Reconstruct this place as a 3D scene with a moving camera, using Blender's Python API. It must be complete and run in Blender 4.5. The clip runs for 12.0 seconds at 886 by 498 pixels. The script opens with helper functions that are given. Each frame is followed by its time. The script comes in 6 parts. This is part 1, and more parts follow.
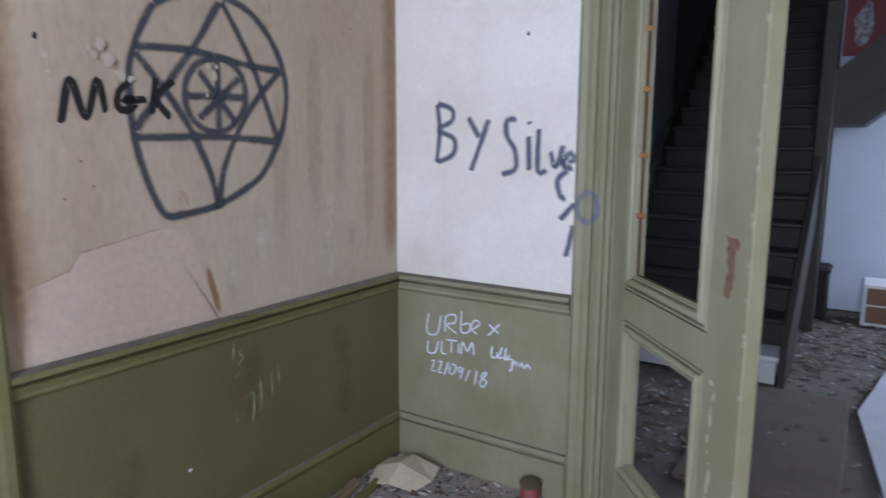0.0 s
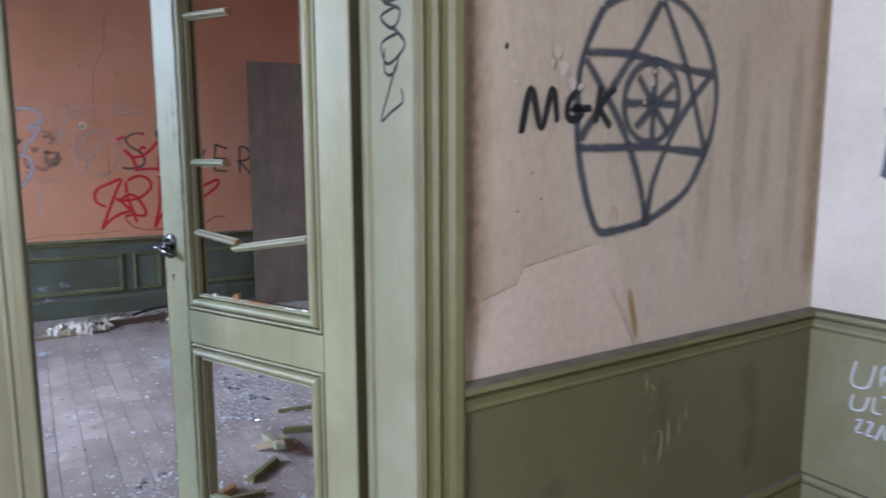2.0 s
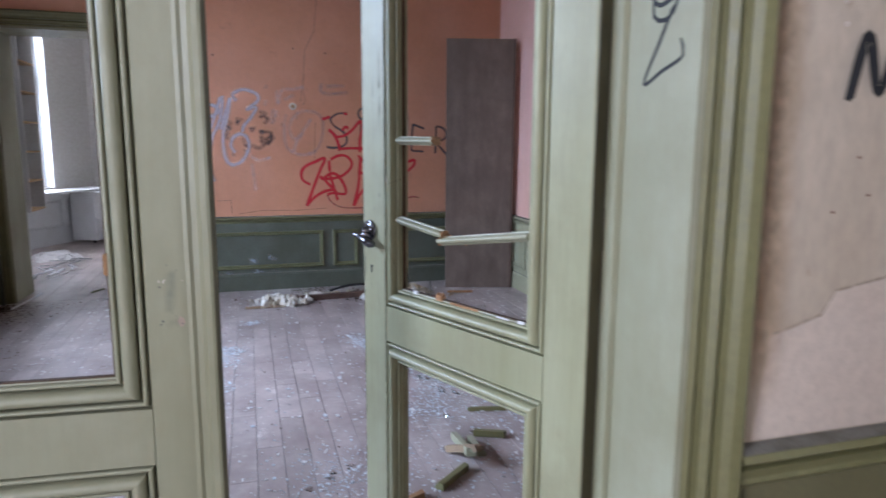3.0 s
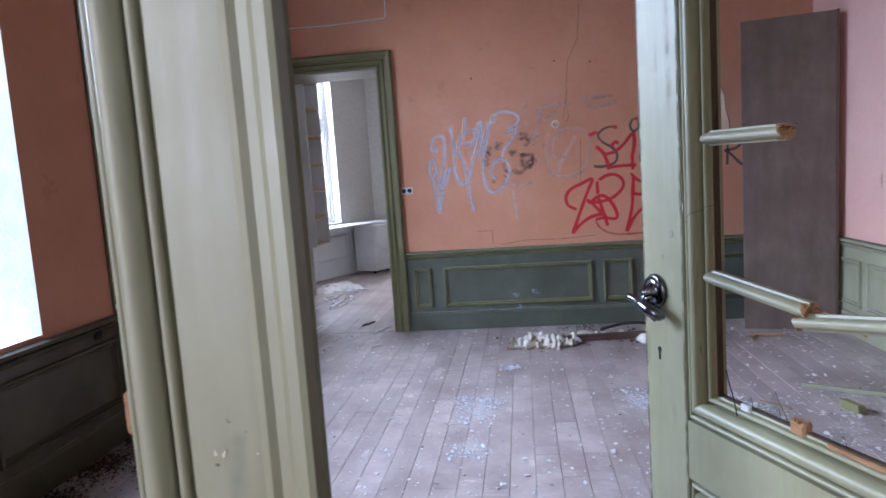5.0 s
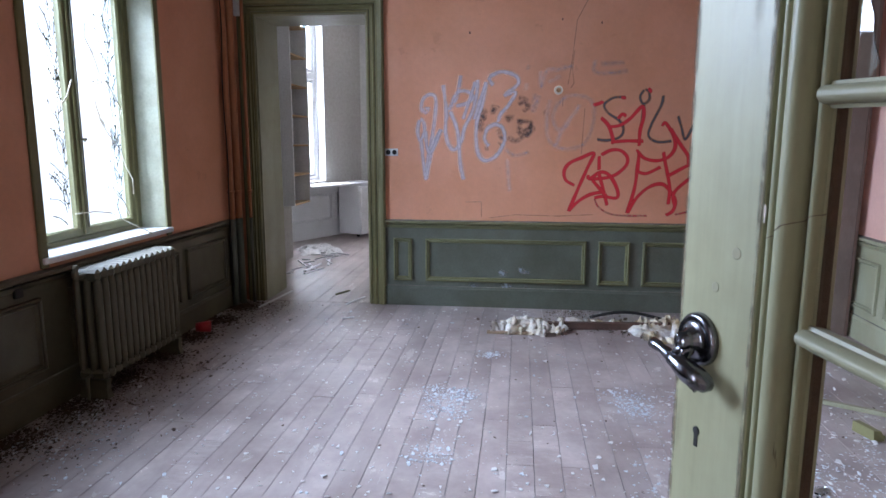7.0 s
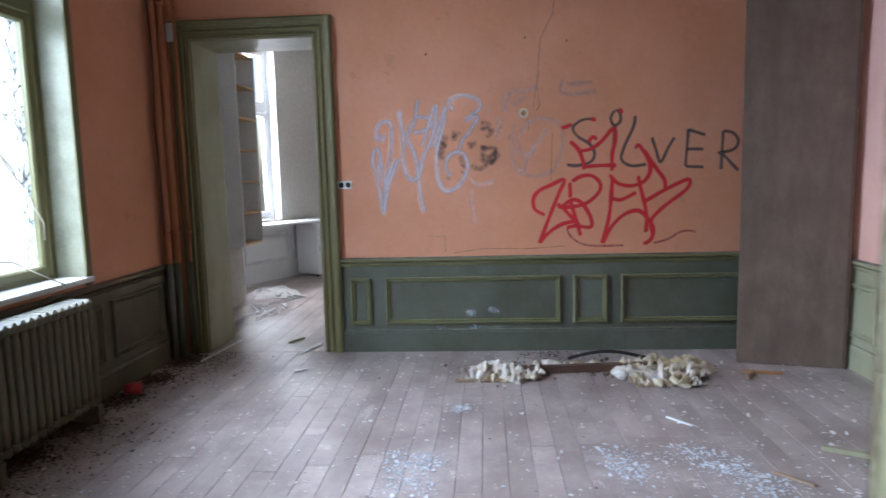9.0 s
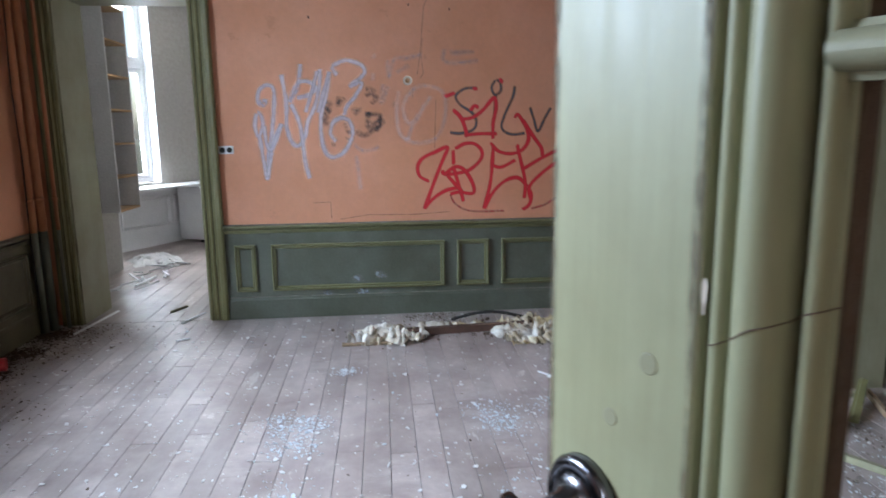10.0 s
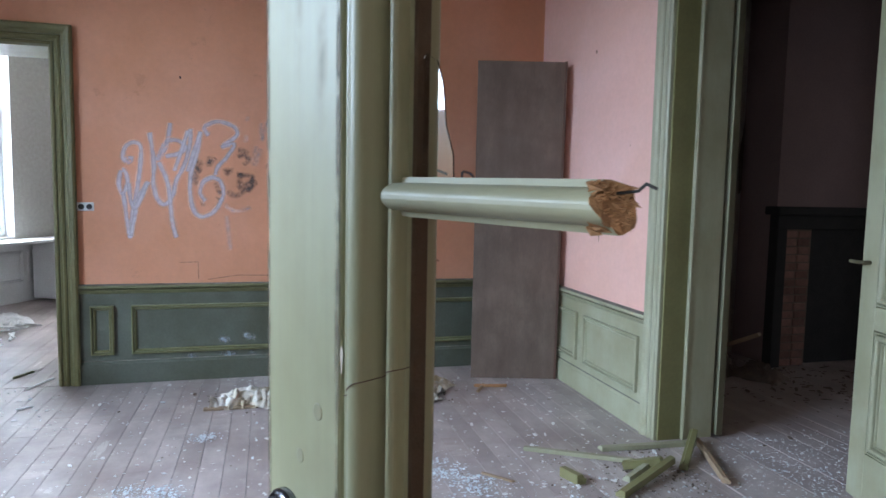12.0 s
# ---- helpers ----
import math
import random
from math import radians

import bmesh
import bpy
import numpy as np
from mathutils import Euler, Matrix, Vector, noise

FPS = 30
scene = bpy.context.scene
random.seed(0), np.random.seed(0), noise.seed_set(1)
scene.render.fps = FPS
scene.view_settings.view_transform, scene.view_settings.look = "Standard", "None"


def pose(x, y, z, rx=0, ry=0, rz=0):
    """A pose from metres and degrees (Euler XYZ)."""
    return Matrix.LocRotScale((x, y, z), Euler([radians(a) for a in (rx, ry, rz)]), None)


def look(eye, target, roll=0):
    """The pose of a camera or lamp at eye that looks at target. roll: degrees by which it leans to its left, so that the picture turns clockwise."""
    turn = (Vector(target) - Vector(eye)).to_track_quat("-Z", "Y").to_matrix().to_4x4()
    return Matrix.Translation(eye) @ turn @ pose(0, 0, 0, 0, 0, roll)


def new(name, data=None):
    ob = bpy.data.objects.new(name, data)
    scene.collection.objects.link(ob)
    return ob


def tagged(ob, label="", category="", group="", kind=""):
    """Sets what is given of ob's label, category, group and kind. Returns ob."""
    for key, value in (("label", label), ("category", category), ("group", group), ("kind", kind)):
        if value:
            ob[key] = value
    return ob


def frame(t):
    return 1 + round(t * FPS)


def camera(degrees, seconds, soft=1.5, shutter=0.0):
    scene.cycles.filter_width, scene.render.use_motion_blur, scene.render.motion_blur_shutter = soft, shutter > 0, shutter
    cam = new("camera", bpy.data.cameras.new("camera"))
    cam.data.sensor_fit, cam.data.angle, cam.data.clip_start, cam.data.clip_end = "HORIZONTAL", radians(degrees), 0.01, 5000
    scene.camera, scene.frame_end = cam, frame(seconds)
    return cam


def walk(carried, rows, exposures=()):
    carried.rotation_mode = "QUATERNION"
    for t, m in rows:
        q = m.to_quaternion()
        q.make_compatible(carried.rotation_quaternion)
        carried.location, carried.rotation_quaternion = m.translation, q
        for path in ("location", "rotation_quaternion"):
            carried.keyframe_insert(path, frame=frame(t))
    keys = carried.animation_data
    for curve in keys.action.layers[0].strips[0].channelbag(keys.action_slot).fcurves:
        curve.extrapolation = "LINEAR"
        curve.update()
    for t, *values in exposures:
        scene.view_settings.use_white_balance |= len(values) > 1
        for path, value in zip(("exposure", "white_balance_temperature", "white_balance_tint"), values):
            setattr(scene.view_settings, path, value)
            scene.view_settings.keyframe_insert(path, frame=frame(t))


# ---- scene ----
cam = camera(68.1, 12.0, shutter=0.4)
EXPOSE = [(0.0, 1.08, 6150, 19), (0.5, 1.12, 6300, 20), (2.5, 1.18, 6250, 21), (3.5, 1.26, 6200, 24), (5.5, 1.32, 6100, 26), (6.0, 1.26, 6250, 27), (7.0, 1.30, 6350, 22), (9.0, 1.38, 6550, 18),
          (9.5, 1.40, 6800, 16), (10.5, 1.42, 6350, 14), (12.0, 1.42, 6350, 14)]
PATH = [
    (0, (1.798, 0.03, 1.449), (0.718, 1.684, 1.133), 0.2),
    (0.5, (1.689, 0.003, 1.449), (0.436, 1.537, 1.171), 0.2),
    (1, (1.579, -0.039, 1.445), (0.178, 1.36, 1.164), 0.3),
    (1.3, (1.509, -0.086, 1.446), (0.043, 1.248, 1.179), -0.2),
    (1.5, (1.472, -0.116, 1.435), (-0.054, 1.156, 1.209), -0.9),
    (1.8, (1.401, -0.137, 1.433), (-0.224, 1.002, 1.188), -0.6),
    (2, (1.339, -0.14, 1.426), (-0.335, 0.923, 1.166), -0.2),
    (2.3, (1.22, -0.116, 1.414), (-0.538, 0.805, 1.168), -0.4),
    (2.5, (1.129, -0.098, 1.414), (-0.677, 0.714, 1.134), -0.3),
    (2.8, (1.016, -0.083, 1.411), (-0.844, 0.579, 1.092), 0.2),
    (3, (0.95, -0.087, 1.419), (-0.944, 0.473, 1.105), 0.3),
    (3.5, (0.743, -0.115, 1.411), (-1.196, 0.274, 1.114), 1.3),
    (3.7, (0.628, -0.132, 1.411), (-1.321, 0.204, 1.112), 0.3),
    (5.3, (0.174, 0.06, 1.393), (-1.794, -0.23, 1.179), -4),
    (5.5, (0.13, 0.075, 1.388), (-1.841, -0.192, 1.176), -3.4),
    (5.8, (0.067, 0.082, 1.382), (-1.905, -0.209, 1.216), -3.3),
    (6, (0.005, 0.084, 1.376), (-1.969, -0.21, 1.243), -3.5),
    (6.3, (-0.095, 0.082, 1.381), (-2.074, -0.182, 1.269), -2.7),
    (6.5, (-0.141, 0.069, 1.379), (-2.114, -0.21, 1.201), -2.7),
    (6.7, (-0.19, 0.059, 1.379), (-2.158, -0.184, 1.12), -1.1),
    (7, (-0.236, 0.049, 1.39), (-2.196, -0.177, 1.06), 0.1),
    (7.2, (-0.257, 0.048, 1.399), (-2.229, -0.145, 1.126), 0.2),
    (8.8, (-0.71, 0.048, 1.353), (-2.686, -0.156, 1.122), -2),
    (9, (-0.704, 0.058, 1.35), (-2.687, -0.075, 1.122), -1.5),
    (9.3, (-0.697, 0.078, 1.352), (-2.684, 0.018, 1.133), -2.1),
    (9.5, (-0.687, 0.093, 1.355), (-2.677, 0.136, 1.159), -1.6),
    (9.8, (-0.634, 0.118, 1.383), (-2.611, 0.297, 1.134), 0.4),
    (10, (-0.612, 0.134, 1.4), (-2.573, 0.314, 1.047), -0.7),
    (10.2, (-0.595, 0.159, 1.406), (-2.548, 0.412, 1.061), -1.7),
    (10.5, (-0.565, 0.196, 1.416), (-2.513, 0.562, 1.147), -0),
    (11, (-0.528, 0.221, 1.429), (-2.462, 0.685, 1.218), 0.5),
    (11.5, (-0.498, 0.227, 1.431), (-2.429, 0.708, 1.238), 1),
    (12, (-0.473, 0.243, 1.433), (-2.397, 0.76, 1.261), 1.1),
]
walk(cam, [(t, look(eye, target, roll)) for t, eye, target, roll in PATH], EXPOSE)

# ---------------------------------------------------------------- world and lights
world = bpy.data.worlds.new("world")
scene.world = world
world.use_nodes = True
wn = world.node_tree.nodes
sky = wn.new("ShaderNodeTexSky")
sky.sky_type, sky.sun_disc = "NISHITA", False
sky.sun_elevation, sky.sun_rotation = radians(38), radians(20)
sky.dust_density, sky.air_density = 3.0, 1.0
wn["Background"].inputs[1].default_value = 0.15
world.node_tree.links.new(sky.outputs[0], wn["Background"].inputs[0])

sun = new("sun", bpy.data.lights.new("sun", "SUN"))
sun.data.energy, sun.data.angle, sun.data.color = 0.6, radians(15), (1.0, 0.95, 0.88)
sun.matrix_world = look((-4, 12, 12), (0, 0, 0))


def window_lamp(x, y, z, w, h, aim, watts, tone=(0.68, 0.83, 1.0)):
    """Sky light that stands in a window's opening."""
    lamp = new("window_daylight", bpy.data.lights.new("window_daylight", "AREA"))
    lamp.data.shape, lamp.data.size, lamp.data.size_y, lamp.data.energy = "RECTANGLE", w, h, watts
    lamp.data.color = tone
    lamp.matrix_world = look((x, y, z), (x + aim[0], y + aim[1], z + aim[2]))


SKY = (0.60, 0.79, 1.0)
window_lamp(-3.88, -2.70, 1.89, 1.16, 2.20, (0, 1, 0), 6)                       # bright sky in the window of the salmon room
window_lamp(-2.9, -7.2, 4.0, 8.0, 3.0, (-0.02, 1.0, -0.44), 1300, SKY)                 # sky before both its windows
window_lamp(-3.0, -6.3, 6.6, 6.5, 2.6, (-0.02, 1.0, -1.15), 360, SKY)               # brighter sky higher up
window_lamp(2.2, -2.62, 1.90, 1.10, 2.15, (-0.22, 1, -0.12), 82, (0.77, 0.885, 1.0))      # cream room
window_lamp(-9.22, -3.27, 2.1, 0.9, 2.0, (0.462, 0.887, 0.0), 130, (0.80, 0.90, 1.0))             # bay of the far room
window_lamp(4.3, 6.05, 1.9, 1.0, 1.8, (-1, -0.35, -0.75), 50)                         # stair hall
window_lamp(-1.55, 8.5, 1.9, 1.0, 1.8, (-0.3, -1, -0.2), 2.2)                     # unseen window, added to brighten the dim room

# ---------------------------------------------------------------- helpers


def part(name, bm, material, parent=None, label=""):
    me = bpy.data.meshes.new(name)
    bm.normal_update()
    bm.to_mesh(me)
    bm.free()
    for m in material if isinstance(material, (list, tuple)) else [material]:
        me.materials.append(m)
    ob = new(name, me)
    if parent is not None:
        ob.parent = parent
    if label:
        ob["label"] = label
    return ob


def thing(name, m, label, category, group="", kind=""):
    ob = new(name)
    ob.empty_display_size = 0.1
    ob.matrix_world = m
    return tagged(ob, label, category, group, kind)


def structure(name, bm, material, label="", category=""):
    return tagged(part(name, bm, material), label, category or name.split("_")[0], kind="structure")


def box(bm, x0, x1, y0, y1, z0, z1, bevel=0.0):
    vs = [bm.verts.new((x, y, z)) for z in (z0, z1) for y in (y0, y1) for x in (x0, x1)]
    made = [bm.faces.new([vs[i] for i in f]) for f in ((0, 2, 3, 1), (4, 5, 7, 6), (0, 1, 5, 4), (2, 6, 7, 3), (0, 4, 6, 2), (1, 3, 7, 5))]
    if bevel:
        bmesh.ops.bevel(bm, geom=list({e for f in made for e in f.edges}), offset=bevel, segments=1, affect="EDGES")
    return bm


def boxed(*a, **k):
    return box(bmesh.new(), *a, **k)


def strip(bm, rings, close_ring=False, caps=True):
    """Faces between rings of equally many corners."""
    rows = [[bm.verts.new(p) for p in r] for r in rings]
    n = len(rows[0])
    for a, b in zip(rows, rows[1:]):
        for i in range(n if close_ring else n - 1):
            j = (i + 1) % n
            bm.faces.new((a[i], a[j], b[j], b[i]))
    if caps and close_ring:
        bm.faces.new(rows[0][::-1])
        bm.faces.new(rows[-1])
    bmesh.ops.recalc_face_normals(bm, faces=bm.faces[:])
    return bm


def run(bm, prof, a, b, out):
    """A moulding along the wall from a to b (x, y); prof: (out, z) points from top to bottom."""
    out = Vector((out[0], out[1], 0))
    rings = []
    for p in (a, b):
        ring = [Vector((p[0], p[1], z)) + out * o for o, z in prof]
        ring += [Vector((p[0], p[1], prof[-1][1])) - out * 0.004, Vector((p[0], p[1], prof[0][1])) - out * 0.004]
        rings.append(ring)
    return strip(bm, rings, close_ring=True)


def picture_frame(bm, u0, u1, v0, v1, prof, place):
    """A mitred frame inside the rectangle; prof: (inset, height); place(u, v, w) -> point."""
    rows = [[bm.verts.new(place(*c, h)) for c in ((u0 + i, v0 + i), (u1 - i, v0 + i), (u1 - i, v1 - i), (u0 + i, v1 - i))] for i, h in prof]
    for a, b in zip(rows, rows[1:] + rows[:1]):
        for k in range(4):
            j = (k + 1) % 4
            bm.faces.new((a[k], a[j], b[j], b[k]))
    bmesh.ops.recalc_face_normals(bm, faces=bm.faces[:])
    return bm


def casing(bm, u0, u1, top, prof, place, foot=0.0):
    """A door surround on three sides, mitred; prof: (outset, height) closed ring, from the opening outwards."""
    rows = [[bm.verts.new(place(*c, h)) for c in ((u0 - o, foot), (u0 - o, top + o), (u1 + o, top + o), (u1 + o, foot))] for o, h in prof]
    for a, b in zip(rows, rows[1:] + rows[:1]):
        for k in range(3):
            bm.faces.new((a[k], a[k + 1], b[k + 1], b[k]))
    for k in (0, 3):
        bm.faces.new([r[k] for r in rows])
    bmesh.ops.recalc_face_normals(bm, faces=bm.faces[:])
    return bm


def wall(name, axis, c0, c1, u0, u1, z0, z1, holes, mats, label, category="wall"):
    """A wall between c0 and c1 along axis ('x' or 'y'), from u0 to u1, with holes (u0, u1, z0, z1). mats: low side, high side."""
    bm = bmesh.new()
    us = sorted({u0, u1, *[h[0] for h in holes], *[h[1] for h in holes]})
    zs = sorted({z0, z1, *[h[2] for h in holes], *[h[3] for h in holes]})
    solid = lambda i, k: 0 <= i < len(us) - 1 and 0 <= k < len(zs) - 1 and not any(
        h[0] < (us[i] + us[i + 1]) / 2 < h[1] and h[2] < (zs[k] + zs[k + 1]) / 2 < h[3] for h in holes)
    at = {}

    def v(c, u, z):
        p = (c, u, z) if axis == "x" else (u, c, z)
        if p not in at:
            at[p] = bm.verts.new(p)
        return at[p]
    for i in range(len(us) - 1):
        for k in range(len(zs) - 1):
            if not solid(i, k):
                continue
            a, b, lo, hi = us[i], us[i + 1], zs[k], zs[k + 1]
            for n, c in ((0, c0), (1, c1)):
                bm.faces.new((v(c, a, lo), v(c, b, lo), v(c, b, hi), v(c, a, hi))).material_index = n
            for di, dk, p, q in ((-1, 0, (a, lo), (a, hi)), (1, 0, (b, lo), (b, hi)), (0, -1, (a, lo), (b, lo)), (0, 1, (a, hi), (b, hi))):
                if not solid(i + di, k + dk):
                    bm.faces.new((v(c0, *p), v(c0, *q), v(c1, *q), v(c1, *p)))
    bmesh.ops.recalc_face_normals(bm, faces=bm.faces[:])
    return structure(name, bm, list(mats), label, category)


def tube(points, radius, sides=8, taper=None):
    """A round bar along points."""
    bm = bmesh.new()
    pts = [Vector(p) for p in points]
    rings = []
    for i, p in enumerate(pts):
        d = (pts[min(i + 1, len(pts) - 1)] - pts[max(i - 1, 0)]).normalized()
        q = d.to_track_quat("Z", "Y")
        r = radius if taper is None else radius * taper[i]
        rings.append([p + q @ Vector((r * math.cos(a), r * math.sin(a), 0)) for a in (math.tau * k / sides for k in range(sides))])
    strip(bm, rings, close_ring=True)
    for f in bm.faces:
        f.smooth = len(f.verts) == 4
    return bm


def lathe(prof, sides=20, axis="z"):
    """A turned shape; prof: (radius, height)."""
    bm = bmesh.new()
    rings = []
    for r, h in prof:
        ring = []
        for k in range(sides):
            a = math.tau * k / sides
            p = (r * math.cos(a), r * math.sin(a), h)
            ring.append(p if axis == "z" else (p[0], h, p[1]))
        rings.append(ring)
    strip(bm, rings, close_ring=True)
    for f in bm.faces:
        f.smooth = len(f.verts) == 4
    return bm


# ---------------------------------------------------------------- materials


def material(name, base, other=None, blotch=2.5, grain=60, rough=0.6, metal=0.0, bump=0.15, stretch=(1, 1, 1), wear=None,
             wear_scale=7, wear_amount=0.36, piece=0.0, amount=0.6, fine=0.12, stain=None, stain_scale=1.5):
    m = bpy.data.materials.new(name)
    m.use_nodes = True
    nt = m.node_tree
    n, ln = nt.nodes, nt.links
    bsdf = n["Principled BSDF"]
    co = n.new("ShaderNodeTexCoord")
    mp = n.new("ShaderNodeMapping")
    mp.inputs["Scale"].default_value = stretch
    ln.new(co.outputs["Object"], mp.inputs[0])
    vec = mp.outputs[0]
    if piece:
        info = n.new("ShaderNodeObjectInfo")
        add = n.new("ShaderNodeVectorMath")
        add.operation = "MULTIPLY_ADD"
        add.inputs[1].default_value = (17, 23, 11)
        ln.new(info.outputs["Random"], add.inputs[0])
        ln.new(vec, add.inputs[2])
        vec = add.outputs[0]

    def tex(scale, detail=6.0, rgh=0.6):
        t = n.new("ShaderNodeTexNoise")
        t.inputs["Scale"].default_value, t.inputs["Detail"].default_value, t.inputs["Roughness"].default_value = scale, detail, rgh
        ln.new(vec, t.inputs["Vector"])
        return t.outputs[0]

    def span(value, a, b, lo=0.0, hi=1.0):
        r = n.new("ShaderNodeMapRange")
        for k, x in zip((1, 2, 3, 4), (a, b, lo, hi)):
            r.inputs[k].default_value = x
        ln.new(value, r.inputs[0])
        return r.outputs[0]

    def mix(fac, a, b, how="MIX"):
        x = n.new("ShaderNodeMix")
        x.data_type, x.blend_type = "RGBA", how
        for v, s in ((fac, x.inputs[0]), (a, x.inputs[6]), (b, x.inputs[7])):
            if isinstance(v, (int, float)):
                s.default_value = v
            elif isinstance(v, tuple):
                s.default_value = (*v, 1)
            else:
                ln.new(v, s)
        return x.outputs[2]
    other = other or tuple(c * 0.6 for c in base)
    big, small = tex(blotch), tex(grain, 4.0)
    col = mix(span(big, 0.35, 0.7, 0.0, amount), base, other)
    if wear:
        col = mix(span(tex(wear_scale, 9.0, 0.7), 1 - wear_amount, 1.02 - wear_amount), col, wear)
    if stain:
        geo, st = n.new("ShaderNodeNewGeometry"), n.new("ShaderNodeTexNoise")
        st.inputs["Scale"].default_value, st.inputs["Detail"].default_value, st.inputs["Roughness"].default_value = stain_scale, 8.0, 0.65
        ln.new(geo.outputs["Position"], st.inputs["Vector"])
        col = mix(span(st.outputs[0], 0.42, 0.68, 0.0, 0.75), col, stain)
    col = mix(1.0, col, span(small, 0.25, 0.75, 1 - fine, 1 + fine), "MULTIPLY")
    if piece:
        tone = n.new("ShaderNodeMath")
        tone.operation = "MULTIPLY_ADD"
        tone.inputs[1].default_value, tone.inputs[2].default_value = 2 * piece, 1 - piece
        ln.new(info.outputs["Random"], tone.inputs[0])
        col = mix(1.0, col, tone.outputs[0], "MULTIPLY")
    ln.new(col, bsdf.inputs["Base Color"])
    bsdf.inputs["Metallic"].default_value = metal
    ln.new(span(small, 0.2, 0.8, max(rough - 0.1, 0.03), min(rough + 0.1, 1)), bsdf.inputs["Roughness"])
    if bump:
        bp = n.new("ShaderNodeBump")
        bp.inputs["Strength"].default_value, bp.inputs["Distance"].default_value = bump, 0.01
        ln.new(small, bp.inputs["Height"])
        ln.new(bp.outputs[0], bsdf.inputs["Normal"])
    return m


BEIGE = material("aged_cream_wallpaper", (0.52, 0.438, 0.352), (0.41, 0.325, 0.24), blotch=1.6, grain=45, rough=0.85, stretch=(1, 1, 0.45), wear=(0.40, 0.30, 0.21), wear_scale=5, wear_amount=0.36, amount=0.85)
WHITE_WALL = material("pale_wallpaper", (0.86, 0.85, 0.83), (0.74, 0.72, 0.69), blotch=2.2, grain=45, rough=0.85, bump=0.06, fine=0.05, wear=(0.52, 0.48, 0.43), wear_scale=7, wear_amount=0.22, stain=(0.68, 0.65, 0.60), stain_scale=1.6)
SALMON = material("salmon_wall_paint", (0.63, 0.300, 0.190), (0.57, 0.220, 0.100), blotch=0.7, grain=30, rough=0.8, bump=0.08, fine=0.05, wear=(0.52, 0.24, 0.145), wear_scale=3, wear_amount=0.36, stain=(0.53, 0.225, 0.115), stain_scale=1.1)
PINK = material("pale_pink_wall_paint", (0.66, 0.41, 0.36), (0.58, 0.30, 0.22), blotch=0.8, grain=30, rough=0.8, bump=0.08, fine=0.05, stain=(0.60, 0.34, 0.26), stain_scale=1.2)
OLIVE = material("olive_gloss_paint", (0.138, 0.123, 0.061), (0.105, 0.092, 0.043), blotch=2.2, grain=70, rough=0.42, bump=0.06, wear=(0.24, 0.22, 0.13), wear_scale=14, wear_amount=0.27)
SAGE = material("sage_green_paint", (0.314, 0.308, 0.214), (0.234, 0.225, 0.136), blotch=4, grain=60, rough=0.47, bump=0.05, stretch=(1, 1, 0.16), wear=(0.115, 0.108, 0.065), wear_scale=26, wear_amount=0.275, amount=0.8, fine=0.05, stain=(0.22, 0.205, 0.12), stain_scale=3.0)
LEAF_PAINT = material("streaky_sage_paint", (0.332, 0.328, 0.208), (0.232, 0.226, 0.120), blotch=7, grain=150, rough=0.42, bump=0.015, stretch=(1, 1, 0.07), wear=(0.12, 0.10, 0.055), wear_scale=34, wear_amount=0.285, amount=0.8, fine=0.065, stain=(0.235, 0.22, 0.13), stain_scale=4.0)
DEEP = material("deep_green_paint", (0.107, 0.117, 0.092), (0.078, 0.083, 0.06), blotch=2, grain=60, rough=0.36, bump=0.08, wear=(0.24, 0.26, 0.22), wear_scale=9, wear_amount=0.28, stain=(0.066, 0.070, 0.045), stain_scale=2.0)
# olive darkened for faces turned away from the windows
SHADED_OLIVE = material("shaded_olive_paint", (0.098, 0.083, 0.045), (0.062, 0.05, 0.026), blotch=3, grain=60, rough=0.45, bump=0.08, stain=(0.05, 0.04, 0.02), stain_scale=3.0)
MOSS = material("mossy_green_moulding_paint", (0.172, 0.168, 0.082), (0.118, 0.116, 0.056), blotch=4, grain=60, rough=0.45, bump=0.08, wear=(0.055, 0.05, 0.025), wear_scale=14, wear_amount=0.30)
CASE = material("olive_surround_paint", (0.165, 0.152, 0.064), (0.112, 0.102, 0.040), blotch=3, grain=60, rough=0.50, bump=0.08, wear=(0.08, 0.072, 0.032), wear_scale=16, wear_amount=0.25)
BOARD = material("worn_floorboards", (0.44, 0.372, 0.347), (0.24, 0.19, 0.172), blotch=4, grain=22, rough=0.36, bump=0.14, stretch=(0.9, 1, 1), piece=0.09, wear=(0.54, 0.49, 0.46), wear_scale=9, wear_amount=0.38, amount=0.7, stain=(0.21, 0.155, 0.14), stain_scale=2.2)
DIRT = material("grey_floor_dirt", (0.16, 0.145, 0.13), (0.08, 0.07, 0.06), blotch=5, grain=90, rough=0.95, bump=0.6)
PLASTER = material("plaster_ceiling", (0.46, 0.43, 0.39), (0.34, 0.31, 0.27), blotch=1.5, rough=0.9)
GREYWALL = material("grey_patterned_wallpaper", (0.42, 0.40, 0.37), (0.30, 0.285, 0.26), blotch=22, grain=90, rough=0.85, wear=(0.20, 0.18, 0.16), wear_scale=14, wear_amount=0.30)
WHITE = material("white_gloss_paint", (0.70, 0.71, 0.72), (0.58, 0.58, 0.57), blotch=3, rough=0.4, bump=0.05)
# wall colour lowered to hold the unlit side room's shade
SHADE_WALL = material("shade_dark_room_wall", (0.21, 0.14, 0.13), (0.15, 0.10, 0.09), blotch=1.2, rough=0.9)
BLUEWALL = material("pale_blue_hall_wall", (0.50, 0.54, 0.62), (0.38, 0.42, 0.49), blotch=1.3, rough=0.8, wear=(0.25, 0.25, 0.28), wear_scale=16, wear_amount=0.25)
